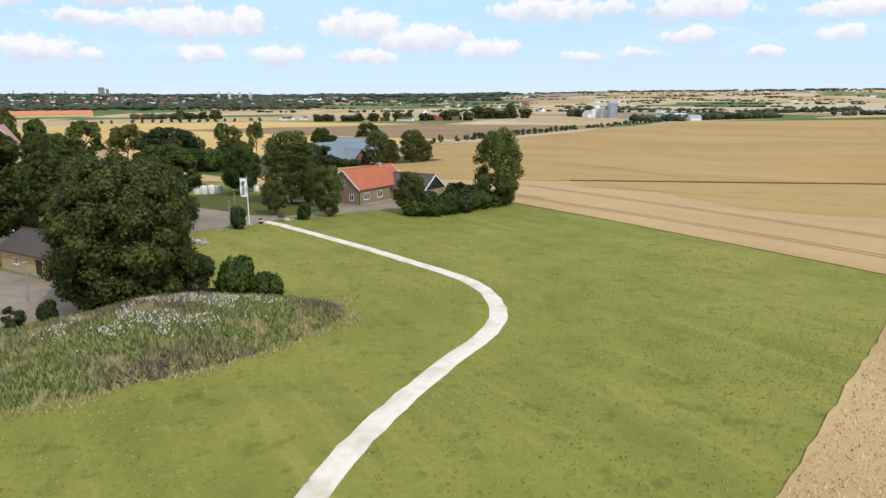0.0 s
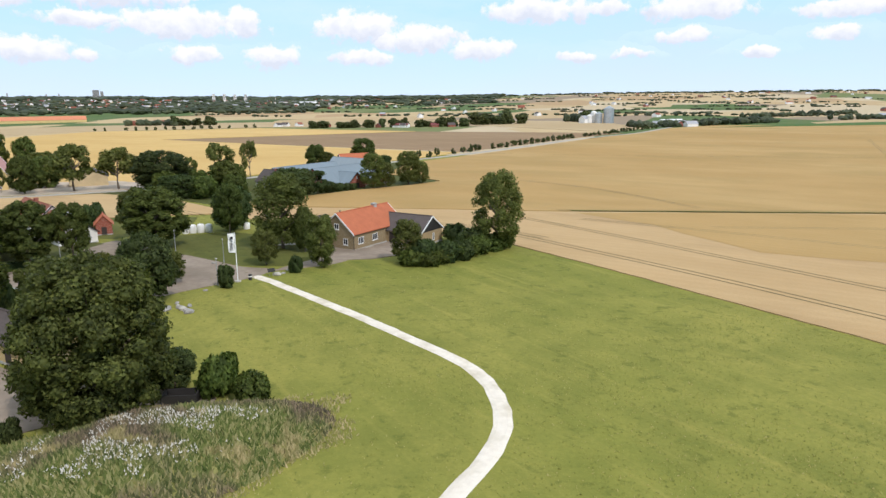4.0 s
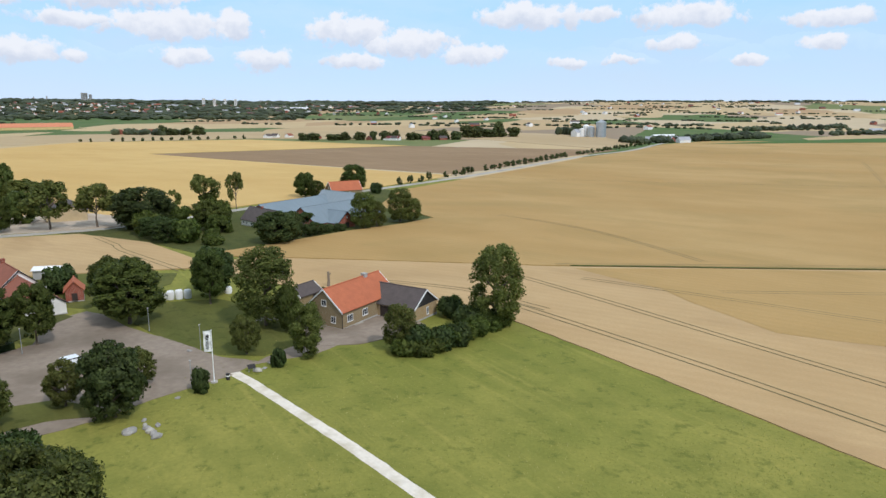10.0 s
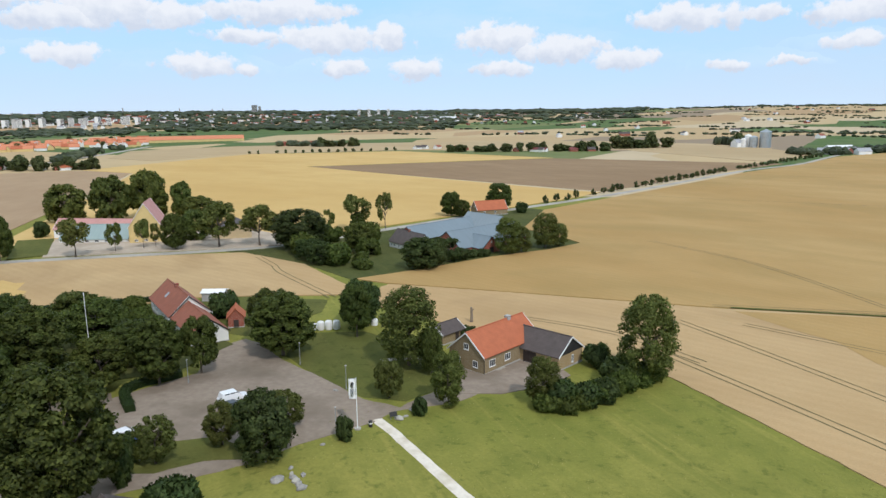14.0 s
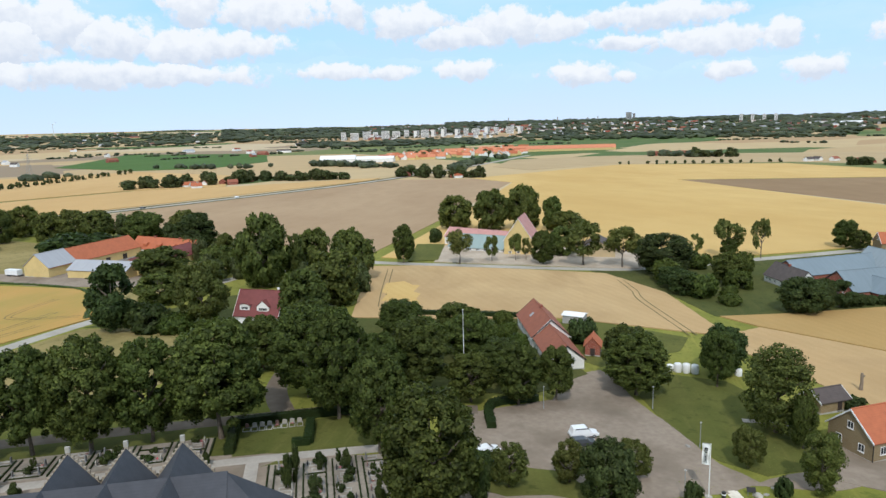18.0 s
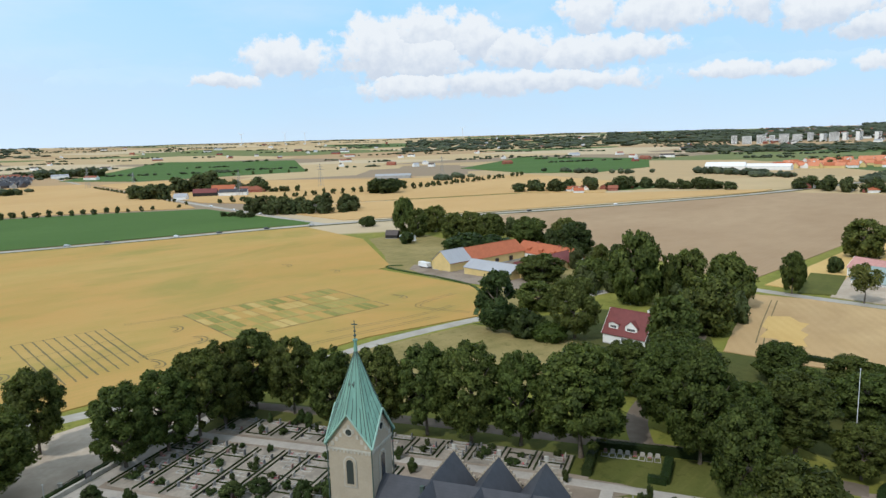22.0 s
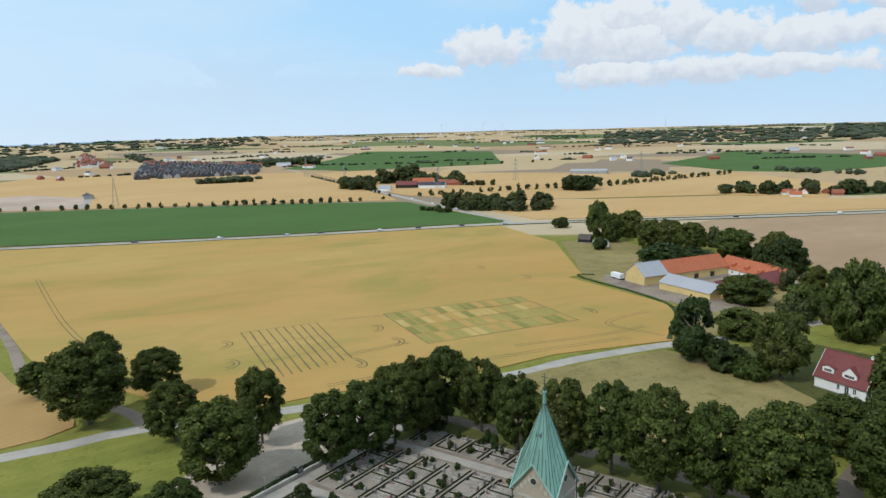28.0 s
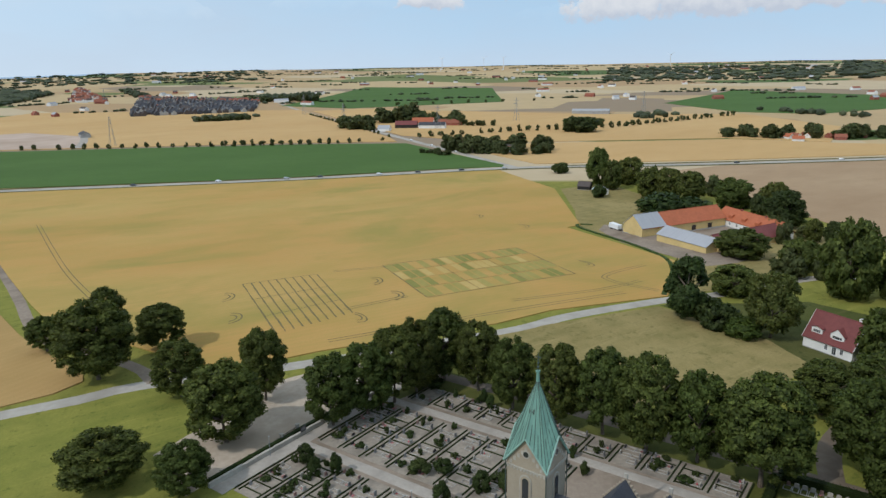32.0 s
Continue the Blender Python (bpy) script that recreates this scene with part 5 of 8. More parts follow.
house("farm_cottage", "white cottage with a dark brown roof", -38.5, 158.5, -43, 18.0, 8.0, 2.6, 6.6, M_render_white, M_eternit, group=BARNS, windows=[("f", 1.6, 1.4, 0.9, 0.9, 2), ("f", 3.6, 1.4, 0.9, 0.9, 2), ("f", 6.5, 1.4, 0.9, 0.9, 2), ("f", 10.5, 1.4, 0.9, 0.9, 2)], chimneys=[(8, 4.0, 0.7, 0.9)], z=-4.2)
house("red_cottage", "cottage with an orange tiled roof by the road", -18.5, 256.0, 32, 17.0, 8.5, 3.0, 7.0, M_brown_brick, M_tile_orange, windows=[("f", 4, 1.6, 1.1, 1.1, 2), ("f", 10, 1.6, 1.1, 1.1, 2), ("l", 4, 4.4, 1.0, 1.0, 2)], barge=M_white)

# ---------------------------------------------------------------- yellow gabled hall by the road
HALL = "buildings of the yellow farm"
house("gabled_hall", "tall yellow gabled hall with a faded pink tiled roof", -132.8, 156.4, 115.6, 19.0, 12.4, 7.0, 16.3, M_render_yellow, M_tile_pink, group=HALL, category="hall", windows=[("l", 2.6, 1.6, 1.4, 0.9, 3), ("l", 6.2, 1.6, 1.4, 0.9, 3), ("l", 9.8, 1.6, 1.4, 0.9, 3)], z=-5.0, barge=M_render_white)
house("long_wing", "low white wing with a faded pink roof", -186.0, 160.0, 5, 40.0, 9.0, 4.2, 8.0, M_render_white, M_tile_pink, group=HALL, category="wing", z=-5.4, windows=[("f", 3, 2.0, 1.2, 1.2, 2), ("f", 8, 2.0, 1.2, 1.2, 2)], barge=M_render_white)
house("verandah_wing", "low wing with a pale teal sheet roof", -174.0, 148.6, 12, 27.5, 13.0, 2.1, 7.0, M_render_white, M_sheet_teal, group=HALL, category="wing", z=-5.3, windows=[("f", 3 + 4 * k, 1.3, 1.6, 0.8, 2) for k in range(6)])
house("open_shed", "cream timber shed with a low dark roof and tall doors", -101.0, 170.5, 116, 16.0, 14.0, 4.4, 7.4, M_render_cream, M_eternit, group=HALL, category="shed", z=-5.2, doors=[("l", 2.6, 3.2, 3.6, M_render_cream), ("l", 7.0, 3.2, 3.6, M_render_cream), ("l", 11.4, 3.2, 3.6, M_render_cream)])
drape("lawn", [(-197, 152), (-185, 159), (-158, 123), (-167, 114)], 0.38, M_lawn, 12, "mown lawn beside the low wing", "lawn", wobble=0.2)
drape("farmyard", [(-183, 157), (-157, 119.5), (-140, 126), (-108, 140), (-82, 153), (-84, 174), (-108, 190), (-132, 186), (-150, 172)], 0.36, M_sand, 12, "gravel farmyard", "yard", wobble=0.3)
drape("hay_meadow", [(-182, -6), (-228, 13), (-262, 4), (-284, -7), (-296, -12), (-340, -4), (-415, 4), (-430, 40), (-380, 50), (-322, 30), (-300, 90), (-262, 96), (-222, 66), (-190, 20)], 0.08, M_dry, 20, "dry mown grass round the farm", "meadow", wobble=0.6)
drape("farmyard", [(-300, 2), (-288, -4), (-262, -1), (-240, 9), (-218, 20), (-222, 34), (-235, 50), (-262, 40), (-290, 70), (-300, 60), (-284, 14)], 0.14, M_gravel, 12, "gravel farm courtyard", "yard", wobble=0.3)

# ---------------------------------------------------------------- church
CH = (-52.9, -75.8)
CU, CV = Vector((0.622, 0.783)), Vector((0.783, -0.622))
C_TURN = math.degrees(math.atan2(0.783, 0.622))


def yard(s, d):
    """A place in the churchyard: s metres along the nave from the tower, d metres out to its sunny side."""
    p = Vector(CH) + CU * s + CV * d
    return p.x, p.y


def arch_panel(bm, w, h, depth, sides=8):
    """An arched slab standing on its base, w wide, h high, facing -y."""
    pts = [(-w / 2, 0), (w / 2, 0)] + [(w / 2 * math.cos(math.pi * k / sides), h - w / 2 + w / 2 * math.sin(math.pi * k / sides)) for k in range(sides + 1)]
    a = [bm.verts.new((x, -depth, z)) for x, z in pts]
    b = [bm.verts.new((x, 0, z)) for x, z in pts]
    bm.faces.new(a)
    bm.faces.new(b[::-1])
    for k in range(len(pts)):
        bm.faces.new((a[k], b[k], b[(k + 1) % len(pts)], a[(k + 1) % len(pts)]))
    bmesh.ops.recalc_face_normals(bm, faces=bm.faces)


church = thing("church", *CH, C_TURN, 1.0, "pale brick church with a green copper spire and slate roofs", "church")
H = 3.05
bm = bmesh.new()
low = [bm.verts.new((x, y, -1.0)) for x, y in ((-H, -H), (H, -H), (H, H), (-H, H))]
top = [bm.verts.new((x, y, 19.2)) for x, y in ((-H, -H), (H, -H), (H, H), (-H, H))]
peak = [bm.verts.new((x, y, 22.6)) for x, y in ((0, -H), (H, 0), (0, H), (-H, 0))]
for k in range(4):
    bm.faces.new((low[k], low[(k + 1) % 4], top[(k + 1) % 4], peak[k], top[k]))
bm.faces.new(low[::-1])
bmesh.ops.recalc_face_normals(bm, faces=bm.faces)
part("tower_wall", bm, M_church_brick, church)
for k in range(4):
    rot = 90 * k
    m = pose(0, 0, 0, 0, 0, rot)
    for nm, w, h, z, dep, mat in (("belfry_surround", 1.9, 4.3, 12.9, 0.10, M_stone), ("belfry_arch", 1.55, 3.9, 13.1, 0.14, M_church_brick), ("belfry_opening", 1.0, 3.3, 13.4, 0.17, M_glass)):
        bm = bmesh.new()
        arch_panel(bm, w, h, dep)
        ob = part(nm, bm, mat, church)
        ob.matrix_basis = m @ pose(0, -H, z)
    bm = bmesh.new()
    box(bm, -H - 0.08, -H - 0.12, 17.9, H + 0.08, -H, 18.15)
    for j in range(12):
        box(bm, -3.0 + j * 0.52, -H - 0.09, 17.6, -2.75 + j * 0.52, -H, 17.9)
    ob = part("string_course", bm, M_stone, church)
    ob.matrix_basis = m
    bm = bmesh.new()
    tube(bm, (0, -H - 0.08, 20.4), (0, -H + 0.1, 20.4), 0.62, 0.62, 20)
    ob = part("round_window_rim", bm, M_stone, church)
    ob.matrix_basis = m
    bm = bmesh.new()
    tube(bm, (0, -H - 0.11, 20.4), (0, -H + 0.1, 20.4), 0.42, 0.42, 20)
    ob = part("round_window", bm, M_glass, church)
    ob.matrix_basis = m
    bm = bmesh.new()
    for x in (-1, 1):
        tube(bm, (x * (H + 0.14), -H - 0.14, 0), (x * (H + 0.14), -H - 0.14, 19.1), 0.08, 0.08, 6)
    ob = part("downpipe", bm, M_copper_dark, church)
    ob.matrix_basis = m
    # frieze of stepped arches under the gable
    for j in range(-4, 5):
        zz = 21.4 - abs(j) * 0.62
        bm = bmesh.new()
        box(bm, j * 0.6 - 0.2, -H - 0.07, zz - 0.55, j * 0.6 + 0.2, -H, zz)
        ob = part("frieze_block", bm, M_stone, church)
        ob.matrix_basis = m
apex = Vector((0, 0, 30.7))
ring = []
E_ = 3.42
for k in range(4):
    a, b = [(-E_, -E_), (E_, -E_), (E_, E_), (-E_, E_)][k], [(0, -E_), (E_, 0), (0, E_), (-E_, 0)][k]
    ring += [Vector((*a, 18.6)), Vector((*b, 22.9))]
bm = bmesh.new()
av = bm.verts.new(apex)
rv = [bm.verts.new(p) for p in ring]
iv = [bm.verts.new(p + Vector((0, 0, -0.25)) - Vector((p.x, p.y, 0)) * 0.02) for p in ring]
mid = []
for p in ring:
    q = p.lerp(apex, 0.30)
    q.x, q.y = q.x * 0.93, q.y * 0.93
    mid.append(bm.verts.new(q))
for k in range(8):
    j = (k + 1) % 8
    bm.faces.new((rv[k], rv[j], mid[j], mid[k]))
    bm.faces.new((mid[k], mid[j], av))
    bm.faces.new((rv[j], rv[k], iv[k], iv[j]))
bmesh.ops.recalc_face_normals(bm, faces=bm.faces)
mid_co = [v.co.copy() for v in mid]
spire = part("spire", bm, M_copper, church, "green weathered copper spire")
bm = bmesh.new()
for k in range(8):
    j = (k + 1) % 8
    for u in (0.0, 0.2, 0.4, 0.6, 0.8):
        p, q = ring[k].lerp(ring[j], u), mid_co[k].lerp(mid_co[j], u)
        tube(bm, p, q, 0.05, 0.045, 4, False)
        if u in (0.0, 0.4, 0.8):
            tube(bm, q, q.lerp(apex, 0.98), 0.045, 0.03, 4, False)
part("seam", bm, M_copper_dark, spire, "standing seams of the copper")
for k in range(8):
    bm = bmesh.new()
    tube(bm, ring[k], ring[(k + 1) % 8], 0.13, 0.13, 6)
    part("verge", bm, M_copper_pale, spire, "pale green copper verge")
bm = bmesh.new()
tube(bm, (0, 0, 30.2), (0, 0, 31.6), 0.28, 0.20, 10)
tube(bm, (0, 0, 31.6), (0, 0, 31.8), 0.34, 0.34, 10)
part("spire_knob", bm, M_copper, spire)
bm = bmesh.new()
tube(bm, (0, 0, 31.7), (0, 0, 34.3), 0.07, 0.05, 6)
for z, r in ((32.3, 0.2), (32.9, 0.17), (33.4, 0.12)):
    bmesh.ops.create_uvsphere(bm, u_segments=8, v_segments=6, radius=r, matrix=Matrix.Translation((0, 0, z)))
box(bm, -0.45, -0.05, 33.7, 0.45, 0.05, 33.82)
part("finial_cross", bm, M_copper_dark, spire)
bm = bmesh.new()
gable_walls(bm, 0.8, 0.8, 1.0, 1.5, base=-0.4)
hatch = part("spire_hatch", bm, M_copper_dark, spire)
hatch.matrix_basis = pose(-0.4, -1.75, 25.3)

# nave with three cross gables on each side
NW, NE, NR = 8.1, 6.6, 13.7
bm = bmesh.new()
v = [bm.verts.new(c) for xx in (H, 29.0) for c in ((xx, -NW, -1), (xx, NW, -1), (xx, NW, NE), (xx, 0, NR - 0.1), (xx, -NW, NE))]
bm.faces.new(v[:5][::-1])
bm.faces.new(v[5:])
for k in range(5):
    bm.faces.new((v[k], v[(k + 1) % 5], v[5 + (k + 1) % 5], v[5 + k]))
bmesh.ops.recalc_face_normals(bm, faces=bm.faces)
part("nave_wall", bm, M_church_brick, church)
for side in (-1, 1):
    bm = bmesh.new()
    a = [bm.verts.new(c) for c in ((H, side * (NW + 0.4), NE - 0.3), (29.2, side * (NW + 0.4), NE - 0.3), (29.2, 0, NR), (H, 0, NR))]
    b = [bm.verts.new(w.co + Vector((0, 0, 0.18))) for w in a]
    bm.faces.new(a)
    bm.faces.new(b[::-1])
    for k in range(4):
        bm.faces.new((a[k], b[k], b[(k + 1) % 4], a[(k + 1) % 4]))
    bmesh.ops.recalc_face_normals(bm, faces=bm.faces)
    part("nave_roof", bm, M_slate, church)
    for sc in (10.0, 16.5, 23.0):
        hw = 3.2
        bm = bmesh.new()
        pts = [(sc - hw, -1), (sc + hw, -1), (sc + hw, 9.6), (sc, NR + 0.05), (sc - hw, 9.6)]
        a = [bm.verts.new((x, side * 0.5, z)) for x, z in pts]
        b = [bm.verts.new((x, side * (NW + 0.5), z)) for x, z in pts]
        bm.faces.new(a)
        bm.faces.new(b[::-1])
        for k in range(5):
            bm.faces.new((a[k], b[k], b[(k + 1) % 5], a[(k + 1) % 5]))
        bmesh.ops.recalc_face_normals(bm, faces=bm.faces)
        part("cross_gable_wall", bm, M_church_brick, church)
        for ss in (-1, 1):
            bm = bmesh.new()
            a = [bm.verts.new(c) for c in ((sc, 0, NR + 0.12), (sc + ss * (hw + 0.05), 0, 9.62), (sc + ss * (hw + 0.05), side * (NW + 0.45), 9.62), (sc, side * (NW + 0.45), NR + 0.12))]
            b = [bm.verts.new(w.co + Vector((0, 0, 0.16))) for w in a]
            bm.faces.new(a)
            bm.faces.new(b[::-1])
            for k in range(4):
                bm.faces.new((a[k], b[k], b[(k + 1) % 4], a[(k + 1) % 4]))
            bmesh.ops.recalc_face_normals(bm, faces=bm.faces)
            part("cross_gable_roof", bm, M_slate, church)
        # stepped gable as one outline, and its coping
        y0, y1 = side * (NW + 0.34), side * (NW + 0.74)
        steps = []
        for j in range(-8, 9):
            zz = NR + 0.45 - abs(j) * 0.50
            steps += [(sc + j * 0.40 - 0.2, zz), (sc + j * 0.40 + 0.2, zz)]
        steps = [(steps[0][0], 9.0)] + steps + [(steps[-1][0], 9.0)]
        bm = bmesh.new()
        a = [bm.verts.new((x, y0, z)) for x, z in steps]
        b = [bm.verts.new((x, y1, z)) for x, z in steps]
        bm.faces.new(a)
        bm.faces.new(b[::-1])
        for k in range(len(steps)):
            j = (k + 1) % len(steps)
            bm.faces.new((a[k], b[k], b[j], a[j]))
        bmesh.ops.recalc_face_normals(bm, faces=bm.faces)
        part("stepped_gable", bm, M_church_brick, church, "stepped brick gable")
        bm = bmesh.new()
        box(bm, sc - 0.26, min(y0, y1) + 0.04, NR + 0.45, sc + 0.26, max(y0, y1) - 0.04, NR + 1.15)
        part("coping", bm, M_stone, church)
        bm = bmesh.new()
        arch_panel(bm, 1.6, 5.0, 0.12)
        ob = part("nave_window", bm, M_glass, church)
        ob.matrix_basis = pose(sc, side * (NW + 0.78), 3.0, 0, 0, 0 if side < 0 else 180)
# choir with a hipped end
bm = bmesh.new()
box(bm, 29.0, -5.0, -1.0, 36.0, 5.0, 7.0)
part("choir_wall", bm, M_church_brick, church)
bm = bmesh.new()
a = [bm.verts.new(c) for c in ((28.8, -8.3, 6.4), (36.5, -5.4, 6.4), (36.5, 5.4, 6.4), (28.8, 8.3, 6.4), (29.0, 0, NR + 0.1))]
for q in ((0, 1, 4), (1, 2, 4), (2, 3, 4), (3, 2, 1, 0), (0, 4, 3)):
    bm.faces.new([a[i] for i in q])
bmesh.ops.recalc_face_normals(bm, faces=bm.faces)
part("choir_roof", bm, M_slate, church)
k = (NR - NE + 0.3) / (NW + 0.4)
for sx, dy in ((13.2, -2.2), (19.8, -2.6)):
    bm = bmesh.new()
    box(bm, -0.35, -0.6, 0.0, 0.35, 0.6, 0.12)
    ob = part("skylight", bm, M_sheet_grey, church)
    ob.matrix_basis = pose(sx, dy, NR + dy * k + 0.2, math.degrees(math.atan(k)), 0, 0)
bm = bmesh.new()
box(bm, 8.9, -1.6, 11.8, 9.4, -1.1, 13.6)
part("vent", bm, M_copper_dark, church)


# ---------------------------------------------------------------- hedges and walls
def leaf_block(name, line, width, height, mat, per_m=60, size=0.13, label="", category="hedge", group="", kind=""):
    """A clipped hedge along a line on the ground: a body of leaf cards over a solid core."""
    rnd = np.random.default_rng(int(abs(line[0][0] * 13 + line[0][1] * 7)) + len(line))
    bm = bmesh.new()
    pts = smooth_line(line, 1.6) if len(line) > 2 else [Vector(line[0]).lerp(Vector(line[1]), t) for t in np.linspace(0, 1, max(2, int((Vector(line[1]) - Vector(line[0])).length / 2) + 1))]
    rows, co = [], []
    for k, c in enumerate(pts):
        d = (pts[min(k + 1, len(pts) - 1)] - pts[max(k - 1, 0)]).normalized()
        s = Vector((-d.y, d.x)) * width / 2
        z = ground(c.x, c.y)
        rows.append([bm.verts.new(q) for q in ((c.x - s.x, c.y - s.y, z - 0.1), (c.x - s.x * 0.9, c.y - s.y * 0.9, z + height * 0.92), (c.x + s.x * 0.9, c.y + s.y * 0.9, z + height * 0.92), (c.x + s.x, c.y + s.y, z - 0.1))])
    for a, b in zip(rows, rows[1:]):
        for k in range(3):
            bm.faces.new((a[k], a[k + 1], b[k + 1], b[k]))
    bm.faces.new(rows[0])
    bm.faces.new(rows[-1][::-1])
    bmesh.ops.recalc_face_normals(bm, faces=bm.faces)
    for a, b in zip(pts, pts[1:]):
        d = b - a
        side = Vector((-d.y, d.x)).normalized()
        for _ in range(int(d.length * per_m * (width + 2 * height) / 2.5)):
            t, u = rnd.random(), rnd.random() * (width + 2 * height)
            if u < height:
                off, zz = -width / 2, u
            elif u < height + width:
                off, zz = u - height - width / 2, height
            else:
                off, zz = width / 2, u - height - width
            q = a + d * t + side * (off + rnd.normal() * 0.05)
            p = Vector((q.x, q.y, ground(q.x, q.y) + zz + rnd.normal() * 0.06))
            e1 = Vector(rnd.normal(size=3)).normalized() * size
            e2 = Vector(rnd.normal(size=3)).normalized() * size * 0.7
            bm.faces.new([bm.verts.new(p + w) for w in (-e1, e2, e1, -e2)])
    ob = part(name, bm, mat)
    return tagged(ob, label, category, group, kind)


def hedge_plain(name, line, width, height, mat, label, group=""):
    return leaf_block(name, line, width, height, mat, 26, 0.10, label, "hedge", group)


# ---------------------------------------------------------------- churchyard
M_slab = plain("grey_path_slabs", (0.40, 0.36, 0.31), 0.14, rough=0.95, bump=(10.0, 0.3, 0.01))
M_plot = plain("raked_plot_gravel", (0.33, 0.285, 0.23), 0.22, rough=0.95, bump=(10.0, 0.5, 0.02))
M_kerb = plain("pale_kerb_stone", (0.44, 0.42, 0.38), 0.2, rough=0.9)
M_granite = plain("grey_granite", (0.26, 0.255, 0.25), 0.25, rough=0.5)
M_granite_red = plain("red_granite", (0.32, 0.19, 0.16), 0.2, rough=0.5)
M_flower = material("mixed_flowers", lambda g, o, p: g.ramp(g.put("ShaderNodeNewGeometry").outputs["Random Per Island"], [(0.0, (0.55, 0.05, 0.06)), (0.5, (0.65, 0.25, 0.32)), (1.0, (0.12, 0.16, 0.04))]), rough=0.8)

strip("churchyard_path", [yard(-57, -31.2), yard(-20, -31.2), yard(20, -31.4), yard(50, -30.8)], 3.0, 0.11, M_slab, "pale slab path through the graves", "path", 4.0)
strip("churchyard_path", [yard(-57, -6.3), yard(-30, -6.3), yard(-6, -6.0)], 3.0, 0.11, M_slab, "pale slab path through the graves", "path", 4.0)
strip("churchyard_path", [yard(-57.6, 14), yard(-57.6, -12), yard(-57.5, -43)], 3.7, 0.10, M_slab, "pale slab path along the wall", "path", 4.0)
strip("churchyard_path", [yard(28.5, -30), yard(28.5, -8), yard(28.8, 12)], 2.4, 0.10, M_slab, "pale slab path beside the choir", "path", 4.0)
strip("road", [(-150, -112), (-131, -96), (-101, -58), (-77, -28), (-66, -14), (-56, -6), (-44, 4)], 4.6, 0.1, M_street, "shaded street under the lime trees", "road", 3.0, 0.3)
strip("road", [(-70, -20), (-84, -12), (-98, 4), (-120, 30), (-160, 75), (-180, 102)], 4.4, 0.09, M_street, "lime alley street darkened for tree shade", "road", 4.0, 0.3)
# Darker lawn sheet: the trees' shade on the verge is in its colour.
drape("grass_verge", [(-94, -121), (-101, -118), (-112, -104), (-128, -88), (-114, -71), (-98, -56), (-84, -38), (-70, -24), (-60, -12), (-46, -18), (-60, -40), (-86, -68), (-102, -86), (-109, -94), (-99, -108)], 0.045, M_lawn, 8.0, "shaded grass verge under the lime trees", "verge", wobble=0.3)
drape("forecourt", [(9, 16), (19.5, 18), (27.5, 24), (31, 29.5), (24.6, 41), (15.5, 27.5), (9.5, 31.5), (6.8, 28.5), (10.5, 22)], 0.095, M_gravel, 6.0, "gravel forecourt before the brick house", "yard", wobble=0.25)
drape("grass_island", [(-31, -15), (-30.9, -9.6), (-23.9, -8.9), (-19.7, -6.8), (-11.6, -9.5), (-11.6, -12.1), (-17.2, -13.6), (-21.7, -18.0), (-26.6, -19.2)], 0.09, M_lawn, 6.0, "rough grass island in the car park", "lawn", wobble=0.3)
drape("gravel_forecourt", [yard(-61, 18), yard(-61.5, -8), yard(-61, -44), (-131, -92), (-134, -112), (-124, -128), (-108, -136), (-92, -146)], 0.06, M_sand, 10.0, "gravel forecourt outside the churchyard, sunlight in its colour", "forecourt", wobble=0.4)


